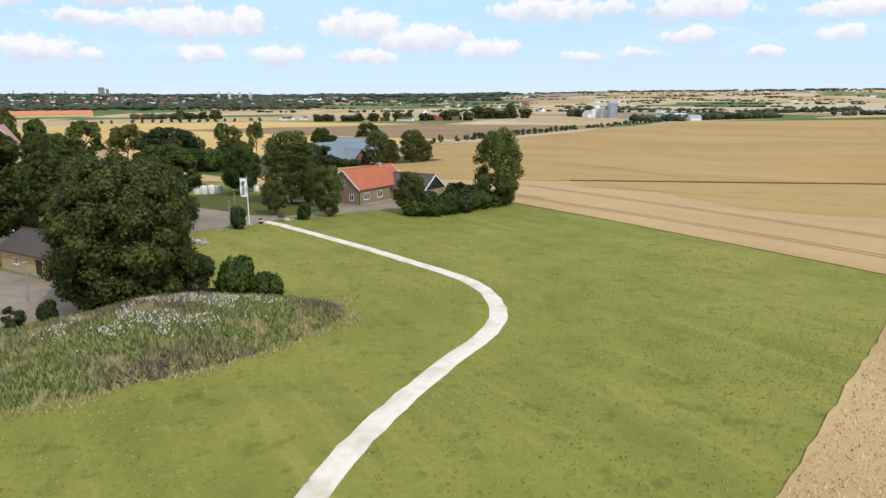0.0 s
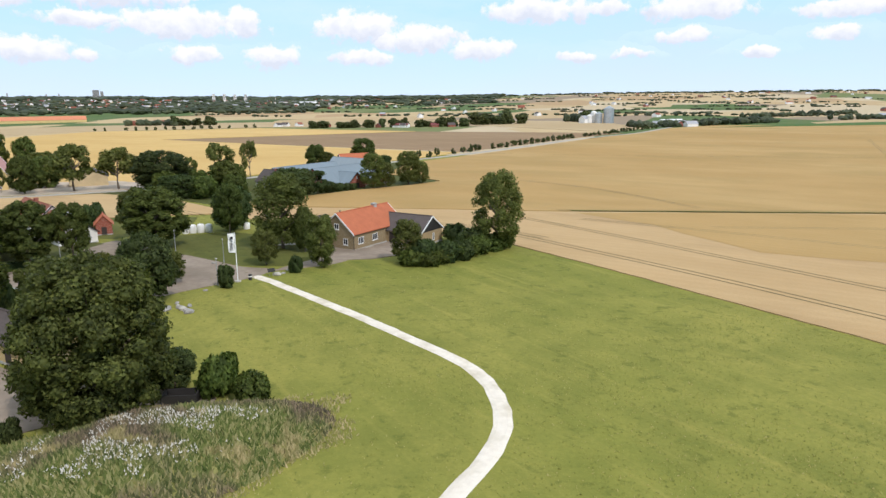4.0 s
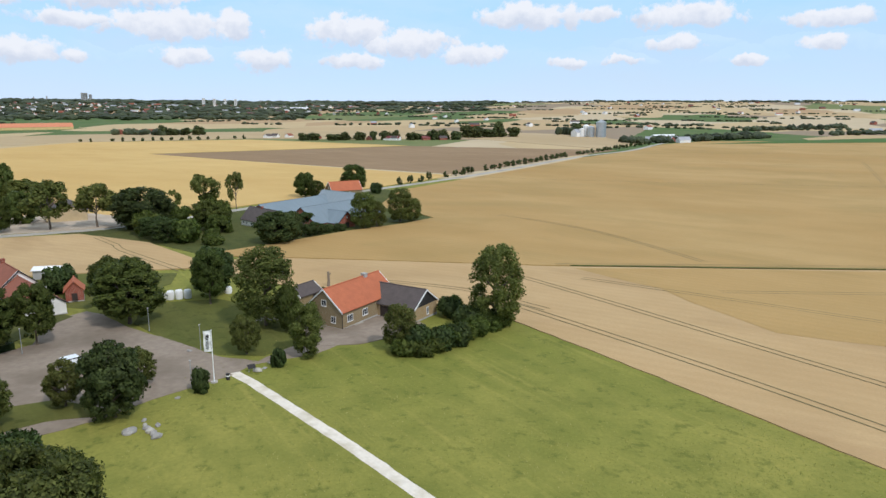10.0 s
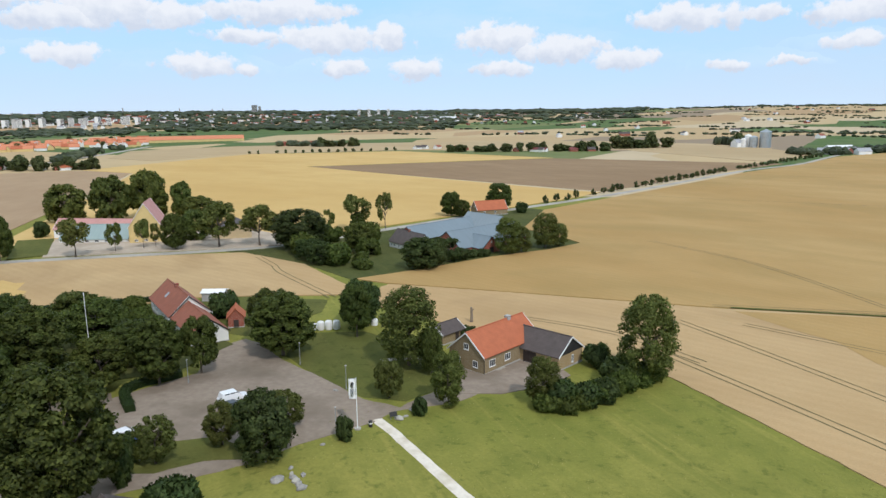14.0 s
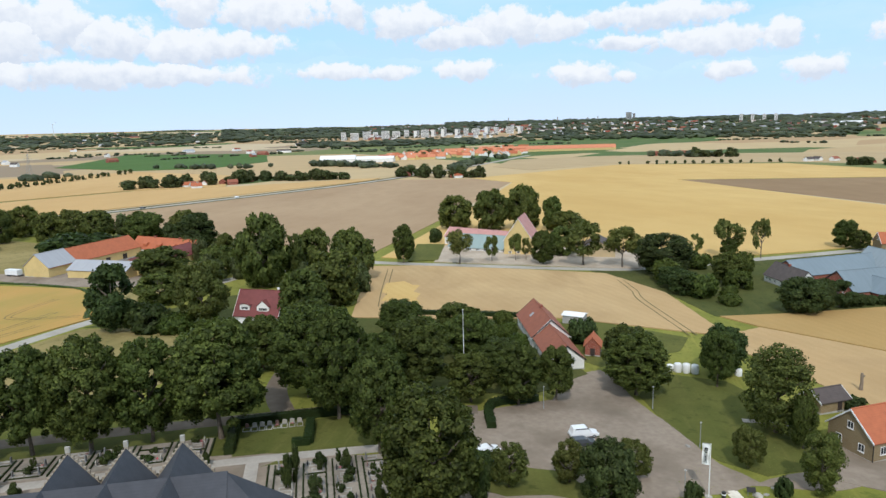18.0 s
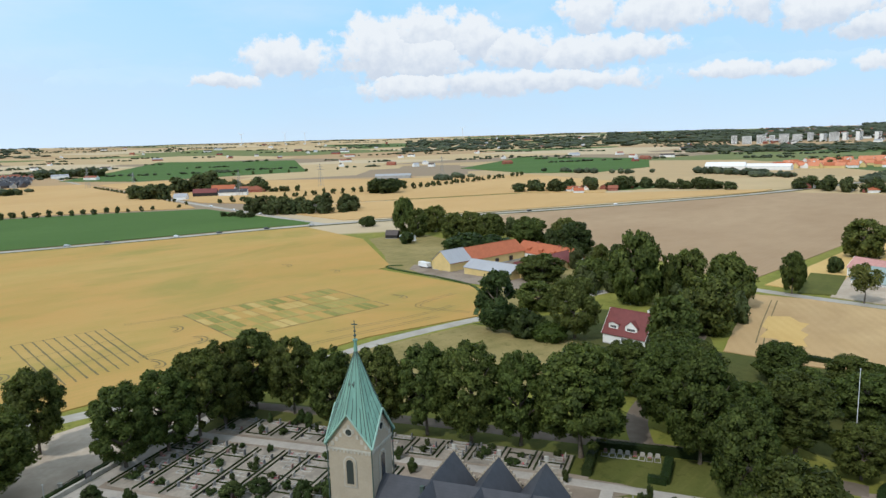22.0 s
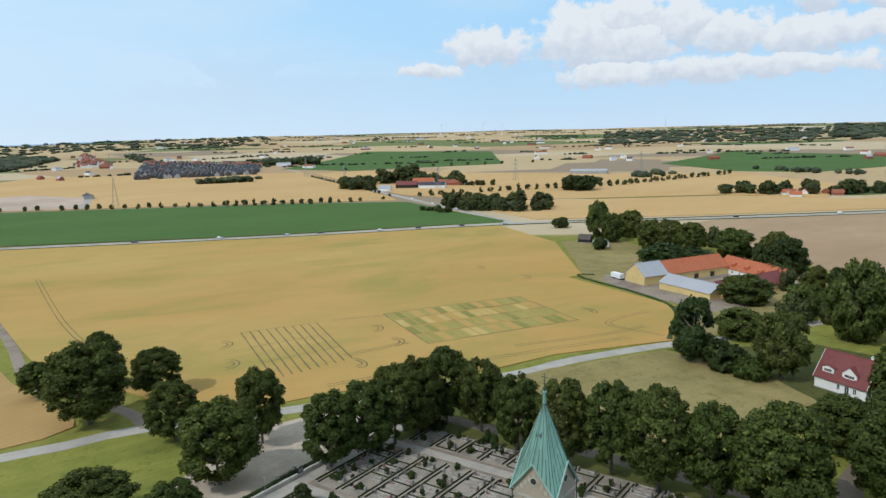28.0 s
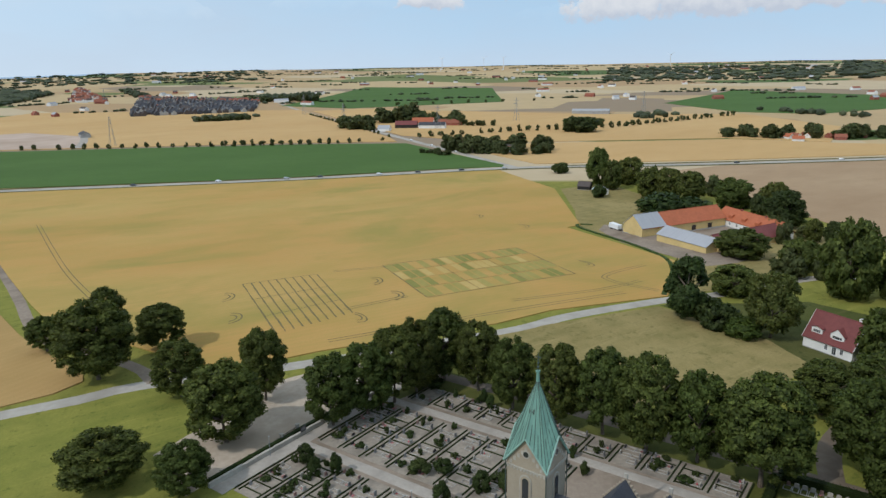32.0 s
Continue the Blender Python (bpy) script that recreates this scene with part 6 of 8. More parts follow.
def grave_mesh():
    rnd = random.Random(3)
    out = []
    for k in range(5):
        bm = bmesh.new()
        w, h, t = rnd.uniform(0.5, 0.9), rnd.uniform(0.55, 1.15), 0.16
        n = 7
        pts = [(-w / 2, 0.12), (w / 2, 0.12)] + [(w / 2 * math.cos(math.pi * j / n), h - 0.18 + 0.18 * math.sin(math.pi * j / n)) for j in range(n + 1)]
        a, b = [bm.verts.new((x, -t / 2, z)) for x, z in pts], [bm.verts.new((x, t / 2, z)) for x, z in pts]
        bm.faces.new(a)
        bm.faces.new(b[::-1])
        for j in range(len(pts)):
            bm.faces.new((a[j], b[j], b[(j + 1) % len(pts)], a[(j + 1) % len(pts)]))
        bmesh.ops.recalc_face_normals(bm, faces=bm.faces)
        stone_me = bpy.data.meshes.new("stone")
        bm.to_mesh(stone_me)
        bm.free()
        stone_me.materials.append((M_granite, M_granite_red, M_stone, M_granite, M_black)[k])
        bm = bmesh.new()
        box(bm, -w / 2 - 0.1, -0.2, -0.1, w / 2 + 0.1, 0.2, 0.12)
        base_me = bpy.data.meshes.new("plinth")
        bm.to_mesh(base_me)
        bm.free()
        base_me.materials.append(M_granite)
        bm = bmesh.new()
        for _ in range(26):
            p = Vector((rnd.uniform(-0.35, 0.35), rnd.uniform(-0.75, -0.35), rnd.uniform(0.1, 0.3)))
            e = [Vector((rnd.gauss(0, 1), rnd.gauss(0, 1), rnd.gauss(0, 1))).normalized() * 0.09 for _ in range(2)]
            bm.faces.new([bm.verts.new(p + q) for q in (-e[0], e[1], e[0], -e[1])])
        fl_me = bpy.data.meshes.new("flowers")
        bm.to_mesh(fl_me)
        bm.free()
        fl_me.materials.append(M_flower)
        bm = bmesh.new()
        L_, W_ = rnd.uniform(1.7, 2.1), rnd.uniform(0.55, 0.75)
        for b6 in ((-W_, -L_, -0.05, -W_ + 0.13, -0.2, 0.16), (W_ - 0.13, -L_, -0.05, W_, -0.2, 0.16), (-W_ + 0.13, -L_, -0.05, W_ - 0.13, -L_ + 0.13, 0.16)):
            box(bm, *b6)
        kerb_me = bpy.data.meshes.new("kerb")
        bm.to_mesh(kerb_me)
        bm.free()
        kerb_me.materials.append(M_kerb)
        out.append((stone_me, base_me, kerb_me, fl_me))
    return out


GRAVES = grave_mesh()
GRAVE_LABELS = ["grey granite gravestone with a rounded top", "red granite gravestone with a rounded top", "pale stone gravestone with a rounded top", "small grey granite gravestone on a plinth", "black polished gravestone on a plinth"]
grave_rnd = random.Random(11)


def grave(s, d, turn):
    k = grave_rnd.randrange(5)
    x, y = yard(s, d)
    ob = thing("gravestone", x, y, C_TURN + turn + grave_rnd.uniform(-3, 3), ground(x, y) + 0.06, GRAVE_LABELS[k], "gravestone", "gravestones")
    for nm, me in zip(("stone", "plinth", "kerb", "flower_posy"), GRAVES[k][: 4 if grave_rnd.random() < 0.35 else 3]):
        p = new(nm, me)
        p.parent = ob


def grave_block(s0, s1, d0, d1, step):
    """Double hedges across the block, with graves back to back between them and plots of raked gravel."""
    s = s0
    while s <= s1:
        wob = grave_rnd.uniform(-0.2, 0.2)
        for off in (-0.5, 0.5):
            hedge_plain("box_hedge", [yard(s + off + wob, d0 + grave_rnd.uniform(0, 1)), yard(s + off + wob, d1 - grave_rnd.uniform(0, 1))], 0.22, 0.34, M_hedge, "low clipped box hedge between graves", "box hedges")
        if s + step <= s1 + 0.1:
            d = d0 + 1.2
            while d < d1 - 1:
                if grave_rnd.random() < 0.72:
                    grave(s + 1.1 + wob, d, 90)
                if grave_rnd.random() < 0.72:
                    grave(s + step - 1.1, d, -90)
                if grave_rnd.random() < 0.55:
                    x, y = yard(s + step / 2 + grave_rnd.uniform(-1, 1), d)
                    kind = grave_rnd.choice(("thuja", "box_ball", "box_ball"))
                    tree(x, y, grave_rnd.uniform(1.4, 2.6) if kind == "thuja" else grave_rnd.uniform(0.8, 1.5), grave_rnd.uniform(0.45, 0.8) if kind == "thuja" else grave_rnd.uniform(0.6, 1.2), kind)
                if grave_rnd.random() < 0.45:
                    a, b = yard(s + 0.7, d + 1.1), yard(s + step - 0.7, d + 1.1)
                    hedge_plain("box_hedge", [a, b], 0.18, 0.28, M_hedge, "low clipped box hedge between graves", "box hedges")
                d += grave_rnd.uniform(2.0, 2.8)
        s += step
    x0, x1 = s0 - 0.2, s1 + 0.2
    drape("grave_plot", [yard(x0, d0), yard(x1, d0), yard(x1, d1), yard(x0, d1)], 0.085, M_plot, 9.0, "raked gravel grave plots", "graves", skirt=True)


grave_block(-55.0, -7.0, -29.0, -8.6, 6.0)
grave_block(-51.0, 21.0, -41.5, -33.4, 6.0)
grave_block(-55.0, -13.0, -4.2, 12.0, 6.0)
grave_block(31.5, 49.5, -28.6, -9.0, 4.5)
# large clipped yews and thujas that stand out
for s, d, h, r, kind in ((-50.5, -1.5, 3.4, 2.0, "bush"), (-46.0, 0.5, 3.0, 1.6, "bush"), (-43.0, -2.0, 3.6, 1.4, "thuja"), (-30.0, -10.5, 2.4, 2.6, "bush"), (-26.5, -13.5, 2.2, 2.2, "bush"), (-17.0, -12.0, 3.4, 2.0, "bush"), (-14.0, -15.0, 2.6, 1.6, "bush"), (-21.0, -5.0, 3.6, 1.9, "bush"), (-16.5, -3.0, 3.4, 1.2, "thuja"), (-12.5, -1.0, 2.8, 1.1, "thuja"), (34.3, -20.6, 4.4, 1.0, "thuja"), (35.4, -22.6, 4.6, 1.0, "thuja"), (47.0, -13.0, 3.2, 0.9, "thuja"), (39.0, -26.0, 2.2, 1.0, "bush"), (43.0, -25.5, 2.4, 1.0, "thuja"), (-9.0, -31.5, 1.8, 1.2, "bush"), (-4.5, -27.0, 2.2, 1.1, "bush"), (21.5, -31.0, 1.8, 0.8, "thuja"), (-36.0, -42.0, 2.4, 1.3, "bush"), (-33.0, -40.0, 2.6, 1.3, "bush"), (-50, -42, 2.2, 3.0, "bush"), (-54, -40, 2.0, 2.4, "bush")):
    tree(*yard(s, d), h * 1.15, r * 0.8, "yew", label="dark clipped evergreen between the graves")
drape("memorial_lawn", [yard(25, -33.2), yard(49, -32.6), yard(49, -45.5), yard(25, -44.5)], 0.08, M_lawn, 8.0, "small mown lawn with low memorial stones", "lawn")
for line, w, h in (([yard(24.5, -34), yard(24.5, -45)], 1.6, 1.5), ([yard(24.5, -46), yard(50, -47)], 1.4, 1.6), ([yard(37.2, -35), yard(37.6, -43)], 1.5, 1.6), ([yard(34.5, -35.2), yard(37.5, -35)], 1.3, 1.3)):
    leaf_block("hedge", line, w, h, M_hedge, 40, 0.12, "tall clipped dark green hedge round the lawn", "hedge", "tall hedges")
for k in range(8):
    grave(26.5 + 1.3 * k, -44.3 - 0.05 * k, 0)
# low stone wall along the forecourt
bm = bmesh.new()
wall_rnd = random.Random(5)
for k in range(46):
    d0 = 14 - 1.28 * k
    a, b = Vector(yard(-59.9, d0)), Vector(yard(-59.3, d0 - 1.24))
    z = ground(a.x, a.y)
    p = Vector(yard(-59.9, d0 - 1.24))
    h = 0.9 + wall_rnd.uniform(-0.06, 0.06)
    q = Vector(yard(-59.3, d0))
    vs = [bm.verts.new((c.x, c.y, zz)) for zz in (z - 0.3, z + h) for c in (a, p, b, q)]
    for f in ((0, 3, 2, 1), (4, 5, 6, 7), (0, 1, 5, 4), (1, 2, 6, 5), (2, 3, 7, 6), (3, 0, 4, 7)):
        bm.faces.new([vs[i] for i in f])
bmesh.ops.recalc_face_normals(bm, faces=bm.faces)
tagged(part("churchyard_wall", bm, M_stone), "low pale stone wall of the churchyard", "wall", kind="structure")
leaf_block("hedge", [yard(-60.8, 13), yard(-61, -42)], 0.9, 1.0, M_hedge, 34, 0.12, "clipped hedge along the churchyard wall", "hedge", "tall hedges")


# entrance from the forecourt: stone pillars, a low iron gate, and a notice board
gate = thing("churchyard_gate", -94.8, -120.8, 145.6, None, "low dark iron gate between two stone pillars", "gate")
for px in (0.0, 4.60):
    bm = bmesh.new()
    box(bm, px - 0.28, -0.28, -0.2, px + 0.28, 0.28, 1.5)
    box(bm, px - 0.36, -0.36, 1.5, px + 0.36, 0.36, 1.66)
    part("pillar", bm, M_stone, gate)
bm = bmesh.new()
for z in (0.25, 1.05):
    box(bm, 0.30, -0.03, z, 4.60 - 0.30, 0.03, z + 0.06)
part("gate_rail", bm, M_black, gate)
for k in range(13):
    bm = bmesh.new()
    x = 0.45 + k * (4.60 - 0.9) / 12
    box(bm, x - 0.02, -0.02, 0.1, x + 0.02, 0.02, 1.2)
    part("gate_bar", bm, M_black, gate)
board = thing("notice_board", -96.4, -116.6, 145.6, None, "dark notice board on two posts by the gate", "sign")
for px in (-0.5, 0.5):
    bm = bmesh.new()
    tube(bm, (px, 0, -0.2), (px, 0, 2.3), 0.05, 0.05, 8)
    part("post", bm, M_polemetal, board)
bm = bmesh.new()
box(bm, -0.75, -0.06, 1.1, 0.75, 0.06, 2.2)
part("panel", bm, M_black, board)
bm = bmesh.new()
box(bm, -0.6, -0.075, 1.3, 0.6, -0.06, 2.05)
part("sheet", bm, M_granite, board, "grey notice sheet")


# ---------------------------------------------------------------- lamps, flag, signs, bins
def lamp_post(x, y, h=4.2):
    ob = thing("lamp_post", x, y, 0, None, "slim grey park lamp post with a flat head", "lamp post", "lamp posts")
    bm = bmesh.new()
    tube(bm, (0, 0, -0.2), (0, 0, h), 0.07, 0.05, 8)
    tube(bm, (0, 0, -0.1), (0, 0, 0.5), 0.11, 0.10, 8)
    part("pole", bm, M_polemetal, ob)
    bm = bmesh.new()
    tube(bm, (0, 0, h), (0, 0, h + 0.14), 0.08, 0.17, 12)
    tube(bm, (0, 0, h + 0.14), (0, 0, h + 0.2), 0.2, 0.13, 12)
    part("lamp_head", bm, M_concrete, ob)


for x, y in ((-19.3, 24.8), (-34.9, 12.2), (-6.7, 14.6), (-2.4, -2.6), (-25.5, -15.5), (-8.2, -49.0), (-107.2, -116.4), (-89, -122), (-68, -94), (9.2, 14.5)):
    lamp_post(x, y)

flag = thing("flag_pole", 0.0, 0.0, 0, None, "white flag pole with a hanging white banner", "flag pole")
bm = bmesh.new()
tube(bm, (0, 0, -0.1), (0, 0, 8.1), 0.085, 0.06, 10)
part("pole", bm, M_white, flag)
bm = bmesh.new()
tube(bm, (0, 0, -0.1), (0, 0, 0.18), 0.55, 0.5, 14)
part("foot", bm, M_stone, flag)
bm = bmesh.new()
tube(bm, (0, 0, 7.95), (-1.12, -0.18, 8.0), 0.03, 0.03, 6)
part("banner_arm", bm, M_polemetal, flag)
bm = bmesh.new()
rows = []
for i in range(13):
    z = 7.9 - 3.1 * i / 12
    rows.append([bm.verts.new((-0.1 - 1.0 * j / 6, -0.02 - 0.16 * j / 6 + 0.07 * math.sin(i * 0.7 + j * 0.9), z)) for j in range(7)])
for a, b in zip(rows, rows[1:]):
    for j in range(6):
        bm.faces.new((a[j], a[j + 1], b[j + 1], b[j]))
banner = part("banner", bm, M_white, flag, "white cloth banner")
sol = banner.modifiers.new("thickness", "SOLIDIFY")
sol.thickness = 0.02
bm = bmesh.new()
for i, (x, z, w, h) in enumerate(((-0.45, 7.35, 0.24, 0.1), (-0.62, 7.15, 0.14, 0.16), (-0.4, 7.05, 0.14, 0.12), (-0.7, 6.9, 0.14, 0.1), (-0.5, 6.72, 0.2, 0.1), (-0.34, 7.25, 0.1, 0.12))):
    box(bm, x - w * 0.75, -0.30, z - h * 0.8, x + w * 0.75, -0.285, z + h * 0.8)
for j in range(3):
    box(bm, -0.45 - 0.16 * j, -0.30, 5.2, -0.38 - 0.16 * j, -0.285, 6.4)
part("emblem", bm, M_black, banner, "dark emblem and bars printed on the banner")

ob = thing("litter_bin", 1.7, 1.1, 0, None, "dark litter bin with a white band by the path", "litter bin")
bm = bmesh.new()
tube(bm, (0, 0, -0.05), (0, 0, 0.95), 0.27, 0.3, 12)
part("bin_body", bm, M_black, ob)
bm = bmesh.new()
tube(bm, (0, 0, 0.55), (0, 0, 0.72), 0.315, 0.315, 12)
part("band", bm, M_white, ob)
ob = thing("sign_board", 4.4, 4.2, 30, None, "slanted dark information board on short posts", "sign")
bm = bmesh.new()
for x in (-0.4, 0.4):
    tube(bm, (x, 0, -0.1), (x, 0, 0.9), 0.04, 0.04, 6)
part("post", bm, M_polemetal, ob)
bm = bmesh.new()
box(bm, -0.6, -0.4, -0.02, 0.6, 0.4, 0.03)
b_ = part("board", bm, M_black, ob)
b_.matrix_basis = pose(0, 0, 0.95, 35, 0, 0)


def boulder(x, y, r, seed, label="pale weathered boulder on the grass"):
    rnd = random.Random(seed)
    bm = bmesh.new()
    bmesh.ops.create_icosphere(bm, subdivisions=2, radius=1.0)
    for v in bm.verts:
        n = noise.noise(v.co * 1.3 + Vector((seed, 0, 0)))
        v.co *= 1 + 0.35 * n
        v.co = Vector((v.co.x * r, v.co.y * r * 0.72, v.co.z * r * 0.55 + r * 0.2))
    ob = part("boulder", bm, M_boulder if seed % 3 else M_stone, smooth=False)
    ob.matrix_basis = pose(x, y, ground(x, y), 0, 0, rnd.uniform(0, 360))
    return tagged(ob, label, "boulder", "boulders")


for i, (x, y, r) in enumerate(((-5.3, -16.7, 0.95), (-3.6, -15.6, 0.6), (-2.9, -16.3, 0.7), (-2.2, -17.0, 0.6), (-1.5, -17.8, 0.75), (-4.2, -14.6, 0.4), (-2.6, -14.6, 0.5), (-4.9, -13.2, 0.4), (5.2, 4.6, 0.8), (6.0, 5.8, 0.4), (-8.3, 13.6, 0.5), (6.2, 8.3, 0.35), (-1.6, -3.4, 0.3), (-3.2, -6.0, 0.4))):
    boulder(x, y, r, i + 1)

# ---------------------------------------------------------------- vehicles
def car(x, y, turn, paint, label, long=4.4, wide=1.75, high=1.45, z=None, group="parked cars", van=False):
    ob = thing("car", x, y, turn, z, label, "car", group)
    L, W = long / 2, wide / 2
    prof = [(-L, 0.35), (-L, 0.85), (-L * 0.93, 0.95), (-L * 0.80 if van else -L * 0.72, high), (L * 0.15, high), (L * 0.50, 0.98), (L * 0.95, 0.82), (L, 0.6), (L, 0.35)]
    bm = bmesh.new()
    sides = []
    for s in (-1, 1):
        sides.append([bm.verts.new((px, s * (W * (0.84 if pz > 1.1 else 1.0)), pz)) for px, pz in prof])
    bm.faces.new(sides[0])
    bm.faces.new(sides[1][::-1])
    for k in range(len(prof)):
        j = (k + 1) % len(prof)
        bm.faces.new((sides[0][k], sides[0][j], sides[1][j], sides[1][k]))
    bmesh.ops.recalc_face_normals(bm, faces=bm.faces)
    body = part("car_body", bm, paint, ob)
    be = body.modifiers.new("edge", "BEVEL")
    be.width, be.segments = 0.07, 2
    bm = bmesh.new()
    for s in (-1, 1):
        for a, b in ((-0.66, -0.32), (-0.28, 0.06), (0.10, 0.34)):
            v = [bm.verts.new(c) for c in ((a * L, s * (W * 0.97 + 0.012), 0.98), (b * L, s * (W * 0.97 + 0.012), 0.98), ((b - (0.12 if b > 0.3 else 0)) * L, s * (W * 0.85 + 0.012), high - 0.1), (a * L, s * (W * 0.85 + 0.012), high - 0.1))]
            bm.faces.new(v)
    part("side_windows", bm, M_glass, ob)
    bm = bmesh.new()
    v = [bm.verts.new(c) for c in ((L * 0.48, -W * 0.85, 1.02), (L * 0.48, W * 0.85, 1.02), (L * 0.19, W * 0.74, high - 0.04), (L * 0.19, -W * 0.74, high - 0.04))]
    bm.faces.new([bm.verts.new(w.co + Vector((0.03, 0, 0.02))) for w in v])
    bmesh.ops.delete(bm, geom=v, context="VERTS")
    part("windscreen", bm, M_glass, ob)
    for wx in (-L * 0.62, L * 0.64):
        for s in (-1, 1):
            bm = bmesh.new()
            tube(bm, (wx, s * (W - 0.2), 0.31), (wx, s * (W + 0.015), 0.31), 0.31, 0.31, 16)
            w_ = part("wheel", bm, M_tyre, ob)
            bm = bmesh.new()
            tube(bm, (wx, s * (W + 0.0), 0.31), (wx, s * (W + 0.03), 0.31), 0.19, 0.17, 12)
            part("rim", bm, M_steel, w_)
    bm = bmesh.new()
    for s in (-0.7, 0.7):
        box(bm, L - 0.04, s * W - 0.15, 0.62, L + 0.02, s * W + 0.15, 0.75)
    part("headlights", bm, M_white, ob)
    return ob


M_car_white = plain("white_car_paint", (0.78, 0.79, 0.80), 0.03, rough=0.25, spec=0.5)
M_car_silver = plain("silver_car_paint", (0.52, 0.54, 0.56), 0.05, rough=0.3, metal=0.4)
M_car_blue = plain("blue_car_paint", (0.03, 0.07, 0.36), 0.05, rough=0.25, spec=0.5)
M_car_dark = plain("dark_car_paint", (0.05, 0.055, 0.06), 0.05, rough=0.3, spec=0.5)
car(-23.2, 6.2, 48, M_car_white, "white van parked on the gravel", 4.9, 1.9, 1.9, van=True)
car(-21.6, 3.0, 48, M_car_dark, "dark grey car parked on the gravel")
car(-32.0, -9.2, 62, M_car_white, "white car parked beside the bushes")
car(-30.2, -11.6, 62, M_car_blue, "bright blue car parked beside the bushes")
road_cars = [(-480, -300, M_car_dark), (-488, -240, M_car_white), (-493, -190, M_car_silver), (-497, -165, M_car_dark), (-503, -120, M_car_white), (-508, -90, M_car_dark), (-514, -55, M_car_dark), (-518, -20, M_car_silver), (-519, 60, M_car_dark), (-517, 170, M_car_dark), (-521, 260, M_car_white)]
for x, y, m in road_cars:
    car(x, y, 97, m, "car driving on the main road", 4.5, 1.8, 1.5, ground(x, y) + 0.13, group="cars on the main road")
for x, y in ((-700, -74), (-640, -52), (-760, -96)):
    car(x, y, 197, M_car_white, "white car on the country road", 4.5, 1.8, 1.5, ground(x, y) + 0.13, group="cars on the main road")


trailer = thing("trailer", -288.6, 4.2, 20, None, "white covered trailer parked beside the yellow barn", "trailer")
bm = bmesh.new()
box(bm, -3.6, -1.25, 0.75, 3.6, 1.25, 2.9)
part("cargo_box", bm, M_white, trailer)
bm = bmesh.new()
box(bm, -3.5, -0.9, 0.5, 4.6, 0.9, 0.75)
part("chassis", bm, M_black, trailer)
for wx in (-2.2, -1.2):
    for sy in (-1, 1):
        bm = bmesh.new()
        tube(bm, (wx, sy * 0.92, 0.45), (wx, sy * 1.2, 0.45), 0.45, 0.45, 16)
        part("wheel", bm, M_tyre, trailer)


def bale(x, y, r, h):
    """A round bale in white film, standing on its end, with a soft bulge and a creased top."""
    ob = thing("wrapped_bale", x, y, x * 40, None, "round hay bale wrapped in white film on the lawn", "bale", "wrapped bales")
    bm = bmesh.new()
    rings = []
    for k, (rr, zz) in enumerate(((0.90, -0.05), (1.0, 0.15), (1.03, 0.5), (1.0, 0.85), (0.88, 0.97), (0.45, 1.03))):
        rings.append([bm.verts.new((r * rr * (1 + 0.03 * noise.noise((a * 2.0 + x, k, y))) * math.cos(a), r * rr * math.sin(a), h * zz)) for a in (2 * math.pi * i / 20 for i in range(20))])
    for p, q in zip(rings, rings[1:]):
        for i in range(20):
            bm.faces.new((p[i], p[(i + 1) % 20], q[(i + 1) % 20], q[i]))
    bm.faces.new(rings[-1])
    part("bale_wrap", bm, M_white, ob, smooth=True)


for x, y, r, h in ((-25.3, 47.0, 0.75, 1.5), (-23.9, 47.7, 0.8, 1.9), (-22.3, 48.3, 0.8, 2.0), (-20.7, 49.0, 0.8, 1.9), (-13.2, 53.4, 0.75, 1.5)):
    bale(x, y, r, h)

ob = thing("waste_container", 8.0, -46.6, 5, None, "open black steel waste container", "container")
for nm, b6 in (("long_side", (-1.6, -0.9, 0, 1.6, -0.8, 1.0)), ("long_side", (-1.6, 0.8, 0, 1.6, 0.9, 1.0)), ("end_side", (-1.6, -0.8, 0, -1.5, 0.8, 1.0)), ("end_side", (1.5, -0.8, 0, 1.6, 0.8, 1.0)), ("floor_plate", (-1.5, -0.8, 0.02, 1.5, 0.8, 0.15))):
    bm = bmesh.new()
    box(bm, *b6)
    part(nm, bm, M_black, ob)

# weathered stump of a felled tree behind the brick house
ob = thing("tree_stump", 8.0, 60.1, 0, None, "tall grey weathered tree stump behind the house", "stump")
bm = bmesh.new()
tube(bm, (0, 0, -0.2), (0.1, 0, 1.6), 0.42, 0.30, 9, False)
tube(bm, (0.1, 0, 1.6), (0.0, 0.1, 3.6), 0.30, 0.26, 9)
part("trunk", bm, M_wood, ob)
bm = bmesh.new()
tube(bm, (0.05, 0.05, 2.5), (0.6, -0.1, 3.3), 0.16, 0.10, 7)
part("branch_stub", bm, M_wood, ob)

# tall bare pole by the farmhouse
ob = thing("bare_flag_pole", -61.5, 21.5, 0, None, "tall white bare flag pole in a garden", "flag pole")
bm = bmesh.new()
tube(bm, (0, 0, -0.2), (0, 0, 13.0), 0.09, 0.05, 8)
part("pole", bm, M_white, ob)
bm = bmesh.new()
bmesh.ops.create_uvsphere(bm, u_segments=10, v_segments=8, radius=0.13, matrix=Matrix.Translation((0, 0, 13.05)))
part("knob", bm, M_white, ob)
house("storehouse", "long yellow storehouse with a dark roof by the churchyard", -20.8, -33.3, -32, 16.0, 6.0, 2.6, 4.4, M_yellow_brick, M_eternit, category="storehouse", windows=[("f", 3.5, 1.4, 1.0, 0.8, 2)], doors=[("f", 8.5, 1.2, 2.0, M_darkdoor)])


